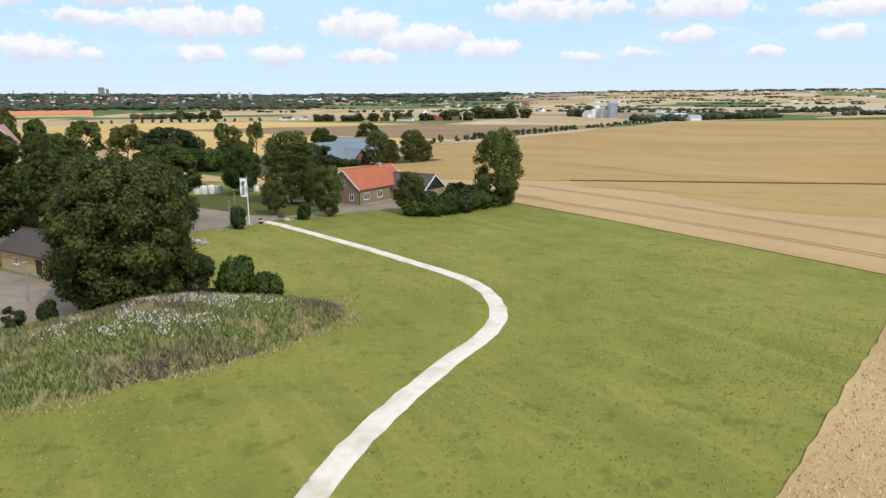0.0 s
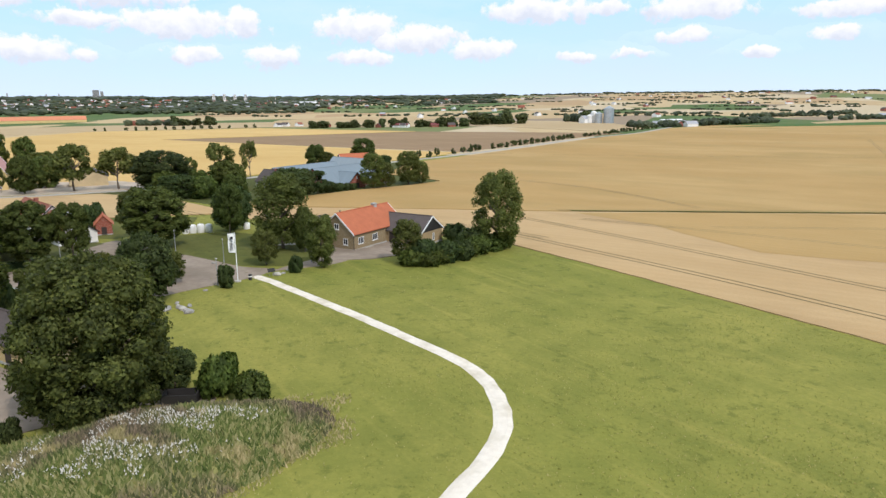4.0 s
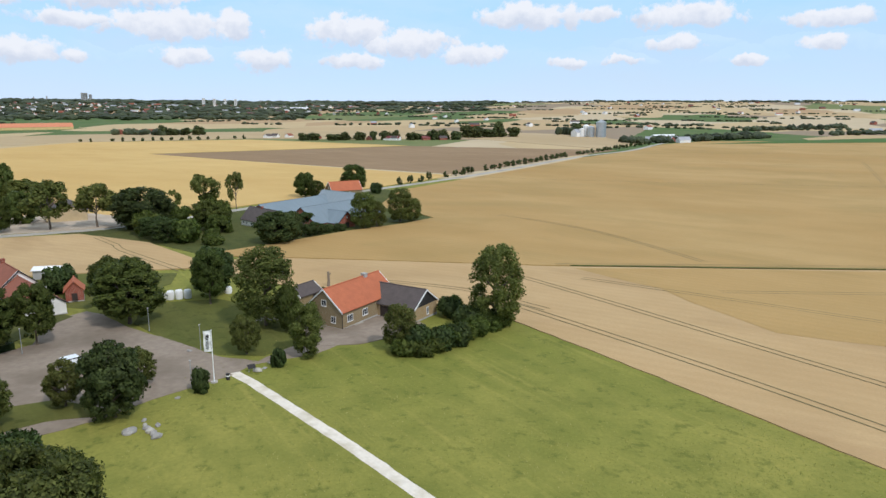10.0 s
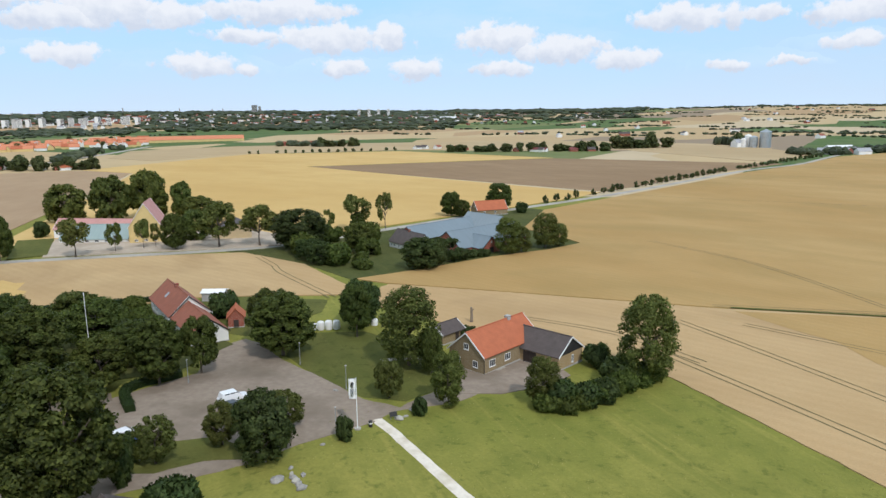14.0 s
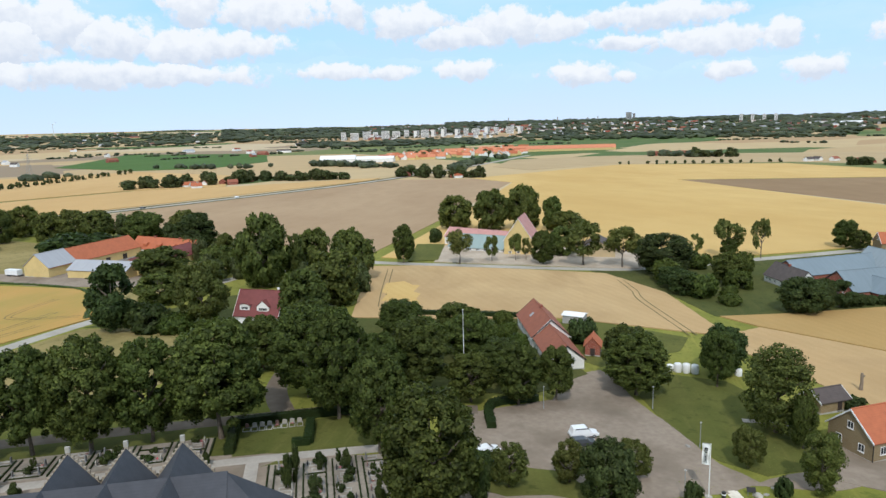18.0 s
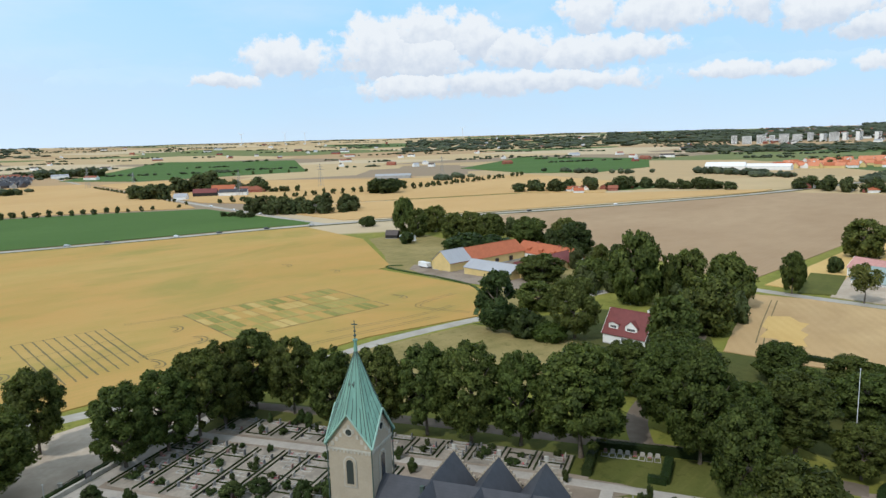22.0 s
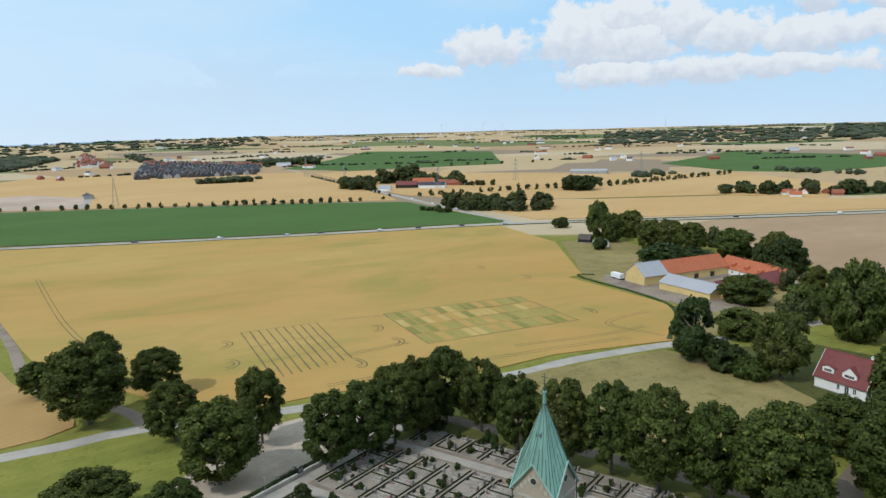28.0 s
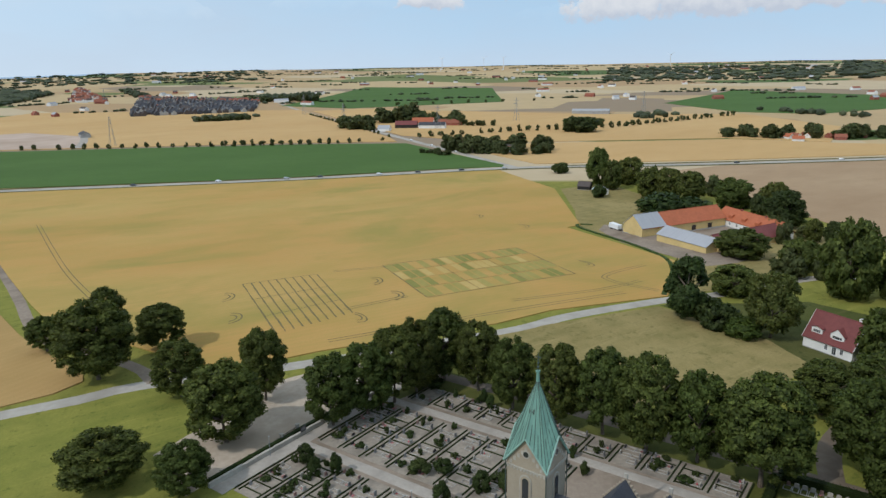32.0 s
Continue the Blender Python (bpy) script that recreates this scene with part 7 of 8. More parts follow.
# ---------------------------------------------------------------- overgrown mound and meadow
M_mound = material("rough_mound_grass", two((0.19, 0.20, 0.05), (0.28, 0.25, 0.10), 0.5, (0.14, 0.15, 0.045), 0.2), rough=0.95, bump=(3.0, 0.8, 0.1))
def weed_build(g, o, p):
    isl = g.put("ShaderNodeNewGeometry").outputs["Random Per Island"]
    green = g.ramp(isl, [(0.0, (0.055, 0.080, 0.020)), (0.5, (0.125, 0.150, 0.042)), (1.0, (0.27, 0.255, 0.11))])
    brown = g.ramp(isl, [(0.0, (0.055, 0.052, 0.032)), (0.5, (0.12, 0.098, 0.062)), (1.0, (0.22, 0.165, 0.11))])
    straw = g.ramp(isl, [(0.0, (0.20, 0.18, 0.07)), (1.0, (0.36, 0.30, 0.15))])
    col = g.mix(g.remap(g.noise(p, 0.13, 3.0).outputs[0], 0.46, 0.60), green, brown)
    return g.mix(g.remap(g.noise(p, 0.31, 3.0).outputs[0], 0.57, 0.66), col, straw)


M_mixweed = material("mixed_tall_weeds", weed_build, rough=0.9, spec=0.1)
M_down = material("pale_thistle_heads", two((0.46, 0.44, 0.39), (0.60, 0.58, 0.52), 2.0), rough=0.9)


def mound_height(x, y):
    c, s = math.cos(radians(36)), math.sin(radians(36))
    u, v = ((x - 4) * c + (y + 62) * s) / 22, (-(x - 4) * s + (y + 62) * c) / 8.6
    q = u * u + v * v
    return 3.0 * (0.28 + 0.72 * smoothstep(-0.5, 0.4, u)) * max(0.0, 1 - q) ** 0.8 * (1 + 0.18 * noise.noise((x * 0.25, y * 0.25, 0))) if q < 1 else 0.0


bm = bmesh.new()
grid = {}
for i in range(49):
    for j in range(27):
        u, v = -22.5 + i * 45 / 48, -9 + j * 18 / 26
        c, s = math.cos(radians(36)), math.sin(radians(36))
        x, y = 4 + u * c - v * s, -62 + u * s + v * c
        h = mound_height(x, y)
        grid[i, j] = bm.verts.new((x, y, ground(x, y) + (h if h > 0 else -0.15)))
for i in range(48):
    for j in range(26):
        bm.faces.new((grid[i, j], grid[i + 1, j], grid[i + 1, j + 1], grid[i, j + 1]))
tagged(part("mound", bm, M_mound, smooth=True), "low earth mound overgrown with tall weeds", "mound", kind="structure")


def cards(name, n, place, size, mat, label, category, seed, upright=0.8, wide=0.3):
    """Loose leaf blades standing on the ground; place(rng) gives x, y and the ground's height or None."""
    rng = np.random.default_rng(seed)
    co, nor = [], []
    while len(co) < n * 4:
        p = place(rng)
        if p is None:
            continue
        x, y, z = p
        a = rng.random() * 2 * math.pi
        h = size * (0.5 + rng.random())
        w = h * wide
        lx, ly = rng.normal() * h * (1 - upright), rng.normal() * h * (1 - upright)
        foot = [(x + w * math.cos(a + 2.094 * k), y + w * math.sin(a + 2.094 * k), z - 0.04) for k in range(3)]
        co += foot + [(x + lx, y + ly, z + h)]
        nor += [(math.cos(a + 2.094 * k) * 0.7, math.sin(a + 2.094 * k) * 0.7, 0.75) for k in range(3)] + [(0, 0, 1)]
    co = np.array(co)
    k = len(co) // 4
    me = bpy.data.meshes.new(name)
    me.vertices.add(4 * k)
    me.vertices.foreach_set("co", co.ravel())
    me.loops.add(9 * k)
    me.loops.foreach_set("vertex_index", (np.array([0, 1, 3, 1, 2, 3, 2, 0, 3])[None, :] + 4 * np.arange(k)[:, None]).ravel())
    me.polygons.add(3 * k)
    me.polygons.foreach_set("loop_start", np.arange(0, 9 * k, 3))
    me.update()
    me.normals_split_custom_set_from_vertices(np.array(nor))
    me.materials.append(mat)
    return tagged(new(name, me), label, category, kind="stuff")


def on_mound(rng):
    u, v = rng.uniform(-1.02, 1.02), rng.uniform(-1.05, 1.05)
    if u * u + v * v > 1.06:
        return None
    c, s = math.cos(radians(36)), math.sin(radians(36))
    x, y = 4 + 22 * u * c - 8.6 * v * s, -62 + 22 * u * s + 8.6 * v * c
    return x, y, ground(x, y) + mound_height(x, y)


def on_fringe(rng):
    u, v = rng.uniform(-1.25, 1.3), rng.uniform(-1.5, 1.5)
    q = u * u + v * v
    if q < 0.85 or q > 1.15 + 0.5 * noise.noise((u * 4, v * 4, 3)) + 0.25 * rng.random():
        return None
    c, s = math.cos(radians(36)), math.sin(radians(36))
    x, y = 4 + 22 * u * c - 8.6 * v * s, -62 + 22 * u * s + 8.6 * v * c
    return x, y, ground(x, y) + mound_height(x, y)


M_straw = material("dry_grass_fringe", lambda g, o, p: g.ramp(g.put("ShaderNodeNewGeometry").outputs["Random Per Island"], [(0.0, (0.16, 0.16, 0.045)), (0.5, (0.25, 0.225, 0.08)), (1.0, (0.38, 0.31, 0.15))]), rough=0.9)
cards("dry_grass", 5000, on_fringe, 0.28, M_straw, "dry uncut grass round the foot of the mound", "grass", 6, 0.55, 0.35)
cards("tall_weeds", 26000, on_mound, 0.42, M_mixweed, "tall thistles and dry flowering weeds", "weeds", 4, 0.6, 0.32)


def on_crest(rng):
    p = on_mound(rng)
    if p is None or mound_height(p[0], p[1]) < 1.3 + 0.9 * rng.random() or noise.noise((p[0] * 0.35, p[1] * 0.35, 5)) < 0.0:
        return None
    return p[0], p[1], p[2] + 0.32


cards("thistle_heads", 1300, on_crest, 0.13, M_down, "pale seed heads of thistles", "weeds", 5, 0.6, 0.5)
M_tuft = material("grass_tufts", lambda g, o, p: g.ramp(g.put("ShaderNodeNewGeometry").outputs["Random Per Island"], [(0.0, (0.14, 0.155, 0.028)), (0.6, (0.205, 0.215, 0.042)), (1.0, (0.31, 0.275, 0.085))]), rough=0.9)


def on_meadow(rng):
    x, y = rng.uniform(-5, 90), rng.uniform(-108, 25)
    r = math.hypot(x - 30, y + 95)
    if rng.random() > 1.15 - r / 110 or y > 35 - (x - 47) * 1.5 or y < -81 + (x - 51) * 1.22:
        return None
    if noise.noise((x * 0.06, y * 0.06, 4)) + 0.6 * noise.noise((x * 0.4, y * 0.4, 1)) < rng.uniform(-0.7, 0.7):
        return None
    if any((x - p.x) ** 2 + (y - p.y) ** 2 < 1.5 for p in PATH_LINE):
        return None
    return x, y, ground(x, y)


PATH_LINE = smooth_line([(20, -104), (25.8, -82.1), (28.3, -74), (33, -63.2), (36.2, -57), (38.1, -51), (38.2, -46), (37.2, -40.5), (34.5, -35), (28, -26.8), (21.1, -18.3), (12.9, -8.7), (5.7, -0.3), (1.8, 3.8)], 1.5)
cards("meadow_grass", 30000, on_meadow, 0.11, M_tuft, "uneven tufts of meadow grass", "grass", 8, 0.3, 0.75)
M_ear = material("wheat_ears", lambda g, o, p: g.ramp(g.put("ShaderNodeNewGeometry").outputs["Random Per Island"], [(0.0, (0.44, 0.31, 0.15)), (0.5, (0.54, 0.39, 0.20)), (1.0, (0.64, 0.48, 0.27))]), rough=0.9)


def in_wheat(rng):
    x, y = rng.uniform(36, 82), rng.uniform(-104, -42)
    return (x, y, ground(x, y) + 0.13) if y < -81.5 + (x - 51) * 1.2 or x > 92 else None


cards("wheat_stalks", 30000, in_wheat, 0.19, M_ear, "ripe wheat ears", "wheat", 9, 0.5, 0.36)
# bushes behind the mound, by the house and by the yard
for x, y, h, r, k in ((11.1, -45.0, 3.8, 2.0, "shrub"), (14.6, -46.7, 2.5, 1.8, "shrub"), (6.3, -43.6, 4.4, 2.3, "dark"), (27.5, 12.8, 2.6, 2.4, "shrub"), (30.6, 13.0, 2.2, 2.0, "shrub"), (33.0, 15.4, 2.6, 2.2, "shrub"), (35.4, 18.4, 3.0, 2.2, "shrub"), (37.6, 21.6, 2.6, 2.2, "shrub"), (40.0, 24.6, 3.0, 2.6, "shrub"), (42.6, 27.5, 2.6, 2.4, "shrub"), (45.5, 31.0, 3.0, 2.6, "shrub"), (41.0, 33.5, 3.0, 2.4, "shrub"), (36.0, 37.8, 3.2, 2.4, "shrub"), (30.5, 41.0, 2.6, 2.0, "shrub"), (-29.0, -13.8, 2.6, 1.7, "bush"), (-27.0, -15.5, 2.4, 1.4, "bush"), (13.0, 44.0, 2.2, 2.4, "bush"), (9.0, 47.5, 2.4, 2.2, "bush"), (17.0, 50.0, 1.8, 2.4, "bush"), (-5.0, -57.0, 2.2, 1.0, "thuja"), (-3.0, -55.0, 2.0, 0.9, "bush"), (-8.5, -60.0, 2.8, 1.2, "thuja"), (-15.0, -56.0, 2.2, 1.4, "bush"), (-30, 36, 12.0, 5.5, "big"), (-16, 52, 11.0, 5.0, "dark")):
    tree(x, y, h, r, k)
leaf_block("hedge", [(-37, -1), (-43, 7), (-38, 15)], 1.6, 1.3, M_hedge, 34, 0.14, "dark clipped hedge along the car park", "hedge", "tall hedges")
leaf_block("hedge", [(-104, 48), (-88, 58), (-74, 65.5)], 1.6, 1.5, M_hedge, 24, 0.18, "long dark field hedge behind the gardens", "hedge", "tall hedges")
drape("rough_garden", [(-172, -15), (-156, -4), (-146, -2), (-140, 4), (-124, 6), (-108, -4), (-96, 8), (-118, 36), (-146, 54), (-172, 34)], 0.075, M_rough, 10.0, "shady unmown grass round the villa", "garden", wobble=0.5)
drape("rough_garden", [(-117, 33), (-104, 47), (-74, 66), (-66, 60), (-47, 41), (-38, 34), (-40, 18), (-52, 8), (-76, 4), (-104, 12)], 0.07, M_rough, 10.0, "overgrown garden behind the lime trees", "garden", wobble=0.5)
for x, y, h, r, k in ((-80.0, 41.0, 8.0, 5.6, "round"), (-90.0, 31.0, 9.5, 6.2, "round"), (-72.0, 18.0, 11.0, 6.4, "big"), (-55.0, 26.0, 7.0, 4.6, "dark"), (-50.0, 19.0, 8.5, 5.2, "big"), (-84.0, 52.0, 3.4, 3.2, "shrub"), (-76.0, 56.0, 3.0, 2.8, "shrub"), (-60.0, 40.0, 3.2, 2.6, "shrub"), (-99.0, 38.0, 5.0, 4.4, "shrub"), (-68.0, 47.0, 3.0, 2.8, "shrub")):
    tree(x, y, h, r, k)
drape("rough_garden", [(-96, 139), (-60, 122), (-34, 99), (-18, 116), (2, 143), (22, 163), (33, 179), (29, 188), (12, 212), (14, 250), (16, 284), (6, 292), (-12, 265), (-52, 197), (-84, 146)], 0.07, M_rough, 12.0, "tall unmown garden grass round the barns", "garden", wobble=0.5)
drape("lawn", [(-15, 20.5), (-3, 11.8), (4.6, 11.6), (8, 16.5), (14, 25.5), (7, 32), (0, 40), (-14, 48), (-28, 44), (-24, 29)], 0.05, M_lawn, 8.0, "mown lawn between the car park and the house", "lawn", wobble=0.3)
drape("garden", [(-70, 62), (-58, 74), (-32, 74), (-29, 62), (-38, 40), (-46, 42)], 0.05, M_lawn, 10.0, "green garden behind the farmhouse", "garden", wobble=0.3)
strip("footway", [(-5, 30), (1, 33), (6, 33.2)], 2.0, 0.09, M_slab, "paved walk to the house", "path", 1.0)

# ---------------------------------------------------------------- marks in the crops
M_tram = material("trodden_crop", two((0.13, 0.105, 0.045), (0.19, 0.15, 0.065), 0.6), rough=0.95)
M_greenish = material("greener_trial_crop", crop_build((0.32, 0.262, 0.078), (0.37, 0.30, 0.098), (0.25, 0.22, 0.06), 20, 0.05), rough=0.95, spec=0.1)
M_green = material("green_trial_crop", crop_build((0.235, 0.22, 0.062), (0.28, 0.25, 0.078), (0.18, 0.18, 0.048), 20, 0.05), rough=0.95, spec=0.1)
M_palish = material("paler_trial_crop", crop_build((0.46, 0.33, 0.115), (0.50, 0.37, 0.14), (0.41, 0.29, 0.095), 20, 0.05), rough=0.95, spec=0.1)


def tram(pts, apart=1.9, wide=0.36, top=0.33):
    line = smooth_line(pts, 6.0)
    for s in (-0.5, 0.5):
        q = []
        for k, c in enumerate(line):
            d = (line[min(k + 1, len(line) - 1)] - line[max(k - 1, 0)]).normalized()
            q.append((c.x - d.y * s * apart, c.y + d.x * s * apart))
        strip("tractor_track", q, wide, top, M_tram, "narrow tractor track through the crop", "track", 6.0, 0.1, across=2, sink=0.06)


for pts in ([(48.5, 47), (62, 29), (83, 0), (110, -40), (140, -85)], [(55, 72), (72, 47), (92, 17), (125, -30)], [(20, 66), (40, 58), (56, 42)], [(-78, 129), (-65, 114), (-59.4, 105.5), (-31.4, 76)], [(-160, 96.7), (-134, 68), (-117, 50)], [(66, 88), (200, 94), (500, 104)], [(100, 60), (250, 64), (500, 70)], [(70, 72), (120, 40), (200, -10), (300, -70)], [(110, 95), (90, 150), (60, 190)], [(180, 95), (300, 300), (420, 520)], [(300, 100), (420, 300)], [(60, 370), (230, 330), (600, 300)], [(-346, -300), (-250, -240), (-200, -205)], [(-150, -118), (-172, -60), (-186, -22)]):
    tram(pts, top=0.2 if pts[0][0] > 15 and max(p[1] for p in pts) < 80 else 0.33)


def lane(a, b, wide, top=0.34):
    """A trodden line through the crop, straight, with ragged edges."""
    a, b = Vector(a), Vector(b)
    strip("trial_path", [tuple(a), tuple(a.lerp(b, 0.5)), tuple(b)], wide, top, M_tram, "trodden path between crop trial plots", "track", 3.0, 0.45, across=2, sink=0.04)


for k in range(10):
    t = k / 9
    a = Vector((-213, -157)).lerp(Vector((-223, -131)), t)
    b = Vector((-158, -134)).lerp(Vector((-174, -113)), t)
    lane(a, b, 0.5)
lane((-213, -157), (-223, -131), 0.4, 0.345)
for f in (0.36, 0.7):
    lane(Vector((-213, -157)).lerp(Vector((-158, -134)), f), Vector((-223, -131)).lerp(Vector((-174, -113)), f), 0.3, 0.345)
plot_rnd = random.Random(2)
P00, P10, P01, P11 = Vector((-232.3, -106.1)), Vector((-187.2, -89.0)), Vector((-255.6, -48.8)), Vector((-211, -33.3))
for i in range(4):
    for j in range(18):
        c = [P00.lerp(P10, u).lerp(P01.lerp(P11, u), v) for u, v in ((i / 4 + 0.015, j / 18 + 0.004), ((i + 1) / 4 - 0.015, j / 18 + 0.004), ((i + 1) / 4 - 0.015, (j + 1) / 18 - 0.004), (i / 4 + 0.015, (j + 1) / 18 - 0.004))]
        m = plot_rnd.choice((M_greenish, M_greenish, M_greenish, M_barley, M_greenish, M_green, M_barley, M_palish))
        drape("trial_plot", [tuple(q) for q in c], 0.32 + 0.015 * plot_rnd.random(), m, 30.0, "small crop trial plot", "plot", skirt=False)
for k in range(5):
    lane(P00.lerp(P10, k / 4), P01.lerp(P11, k / 4), 0.35 if k in (0, 4) else 0.15, 0.36)
for k in range(0, 19, 6):
    lane(P00.lerp(P01, k / 18), P10.lerp(P11, k / 18), 0.35 if k in (0, 18) else 0.15, 0.365)
for x, y, s in ((-210, -109, 1), (-191, -101, 1), (-174, -152, 1), (-197, -160, 1), (-226, -27, -1), (-170, -112, -1), (-300, -40, 1), (-330, -60, 1)):
    for rr in (2.6, 4.4):
        ring = [(x + rr * 1.2 * math.cos(0.3 + s * k * 0.6), y + rr * 0.9 * math.sin(0.3 + k * 0.6)) for k in range(6)]
        strip("turning_mark", ring, 0.5, 0.35, M_tram, "curved tractor turning mark in the crop", "track", 1.5, 0.3, across=2, sink=0.06)
for pts in ([(-187, -10), (-205, -24), (-221, -4)], [(-181, -61), (-190, -30), (-200, -12)], [(-231, -100), (-226, -125)], [(-190, -96), (-178, -116)]):
    tram(pts, 1.8, 0.35)
drape("lodged_crop", [(70, 84), (86, 62), (97, 28), (150, 10), (300, 20), (300, 88), (127, 86)], 0.19, M_wheat, 25, "ripe golden strip of the wheat field", "field", skirt=False, wobble=1.5)
drape("lodged_crop", [(-141, 76), (-138, 82), (-132, 79), (-129, 80), (-124, 72), (-119, 70), (-116, 63), (-110, 60), (-112, 55), (-119, 58), (-122, 55), (-128, 64), (-132, 65)], 0.33, M_wheat_sun, 12, "flattened pale patch of crop", "plot", skirt=False, wobble=2.2)
leaf_block("verge", [(-182, -10), (-232, 8), (-296, -12), (-300, -4)], 1.8, 0.4, M_weed, 10, 0.25, "weedy green field verge", "verge", "verges")
strip("verge", [(70, 86.9), (126, 88.0), (300, 94.6), (700, 108)], 1.1, 0.42, M_rough, "dark green weedy strip between the fields", "verge", 8.0, 0.6, sink=0.3)

# ---------------------------------------------------------------- distance
WOODS = {"co": [], "fa": [], "n": 0}
ICO = bmesh.new()
bmesh.ops.create_icosphere(ICO, subdivisions=1, radius=1.0)
ICO.verts.ensure_lookup_table()
ICO_V = np.array([v.co[:] for v in ICO.verts])
ICO_F = np.array([[v.index for v in f.verts] for f in ICO.faces])
ICO.free()
wood_rng = np.random.default_rng(17)


def clump(x, y, r, h):
    """One far crown, lumpy, standing on the ground."""
    v = ICO_V * (0.75 + 0.5 * wood_rng.random((len(ICO_V), 1))) * np.array([r, r, h * 0.55]) + np.array([x, y, ground(x, y) + h * 0.45])
    WOODS["co"].append(v)
    WOODS["fa"].append(ICO_F + WOODS["n"])
    WOODS["n"] += len(v)


def polar(az, r):
    return -30 - r * math.sin(radians(az)), -60 + r * math.cos(radians(az))


def belt(az0, az1, r0, r1, n, h=11, size=9):
    for _ in range(n):
        x, y = polar(wood_rng.uniform(az0, az1), wood_rng.uniform(r0, r1))
        s = wood_rng.uniform(0.6, 1.4)
        clump(x, y, size * s, h * wood_rng.uniform(0.7, 1.25))


def belt_line(p, q, n, h=10, size=7, jitter=10):
    for k in range(n):
        t = wood_rng.random()
        clump(p[0] + (q[0] - p[0]) * t + wood_rng.normal() * jitter, p[1] + (q[1] - p[1]) * t + wood_rng.normal() * jitter, size * wood_rng.uniform(0.6, 1.3), h * wood_rng.uniform(0.6, 1.25))


belt(-6, 40, 3900, 4850, 1150, 16, 28)
belt(8, 34, 2050, 3300, 620, 11, 16)
belt(6, 46, 3300, 4500, 700, 10, 20)
belt(-6, 18, 2900, 3800, 160, 11, 22)
belt(-42, -5, 4400, 4850, 180, 9, 24)
belt(38, 58, 2800, 4300, 560, 13, 23)
belt(34, 52, 1950, 2350, 240, 9, 15)
belt(56, 75, 2600, 3900, 480, 10, 18)
belt(102, 135, 3200, 4700, 420, 9, 18)
for k in range(300):
    t, s = wood_rng.random(), wood_rng.random()
    clump(-1760 - 560 * t - 300 * s, -1130 - 140 * t - 300 * s, 14 * wood_rng.uniform(0.6, 1.4), 14 * wood_rng.uniform(0.6, 1.2))
for k in range(70):
    t = wood_rng.random()
    clump(-1816 + 63 * t - 60 * wood_rng.random(), -501 + 159 * t, 11 * wood_rng.uniform(0.6, 1.3), 16 * wood_rng.uniform(0.7, 1.2))
for k in range(36):
    t = wood_rng.random()
    clump(-1126 - 40 * t - 20 * wood_rng.random(), -449 + 75 * t, 6, 8 * wood_rng.uniform(0.6, 1.2))
# tree lines turned to lie across the camera's line of sight
for k in range(460):
    az, r = wood_rng.uniform(-45, 135), 1500 + 3200 * wood_rng.random() ** 0.7
    c = polar(az, r)
    a = radians(az) + wood_rng.normal() * 0.3
    l = wood_rng.uniform(40, 300)
    belt_line(c, (c[0] + math.cos(a) * l, c[1] + math.sin(a) * l), int(l / 11) + 2, 5.0, 6.0, 2)
for p, q, n, h in (((-1910, -455), (-2050, -381), 60, 12), ((-1204, -474), (-1227, -390), 26, 7), ((-900, 560), (-1100, 480), 20, 8), ((290, 826), (420, 905), 60, 8), ((420, 905), (580, 1020), 60, 9), ((-470, 1040), (-380, 1000), 30, 9), ((255, 1080), (285, 1110), 22, 13), ((620, 1250), (1000, 1500), 60, 10), ((700, 1100), (900, 1180), 36, 8), ((-1000, 250), (-1060, 300), 16, 9), ((-560, 600), (-700, 900), 30, 9), ((-700, 640), (-880, 640), 60, 9), ((-2100, -900), (-2500, -1100), 80, 12)):
    belt_line(p, q, n, h)
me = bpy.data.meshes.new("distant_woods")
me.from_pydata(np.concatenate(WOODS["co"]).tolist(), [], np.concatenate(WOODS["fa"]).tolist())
# Foliage lightened, so the haze over the distance is in its colour.
me.materials.append(leaf_material("hazed_distant_foliage", (0.066, 0.086, 0.046), (0.080, 0.100, 0.054), (0.098, 0.116, 0.062)))
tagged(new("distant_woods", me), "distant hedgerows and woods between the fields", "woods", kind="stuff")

far_rnd = random.Random(31)


def tree_row(p, q, gap, h=4.6, r=2.0, miss=0.06):
    p, q = Vector(p), Vector(q)
    n = int((q - p).length / gap)
    for k in range(n):
        if far_rnd.random() < miss:
            continue
        c = p.lerp(q, (k + far_rnd.uniform(-0.1, 0.1)) / n)
        tree(c.x, c.y, h * far_rnd.uniform(0.8, 1.2), r * far_rnd.uniform(0.8, 1.2), "street")


tree_row((8, 306), (54, 388), 11)
tree_row((54, 388), (168, 580), 12, 4.4, 2.3)
tree_row((180, 600), (318, 802), 13, 4.4, 2.4)
tree_row((-411, 795), (-223, 906), 12, 5, 2.4)
tree_row((-754, -556), (-740, -302), 14, 6, 2.6)
tree_row((-740, -302), (-741, -177), 10, 6.5, 3.0)
tree_row((-741, -177), (-770, -118), 12, 5, 2.4)
tree_row((-790, -85), (-834, 27), 13, 7, 3)
tree_row((-834, 27), (-856, 163), 12, 7.5, 3.2)
tree_row((-856, 163), (-1014, 401), 13, 7, 3.2)
tree_row((-800, -122), (-1250, -283), 20, 4.5, 2.2)
tree_row((-1450, -240), (-1600, 300), 40, 7, 4, 0.3)


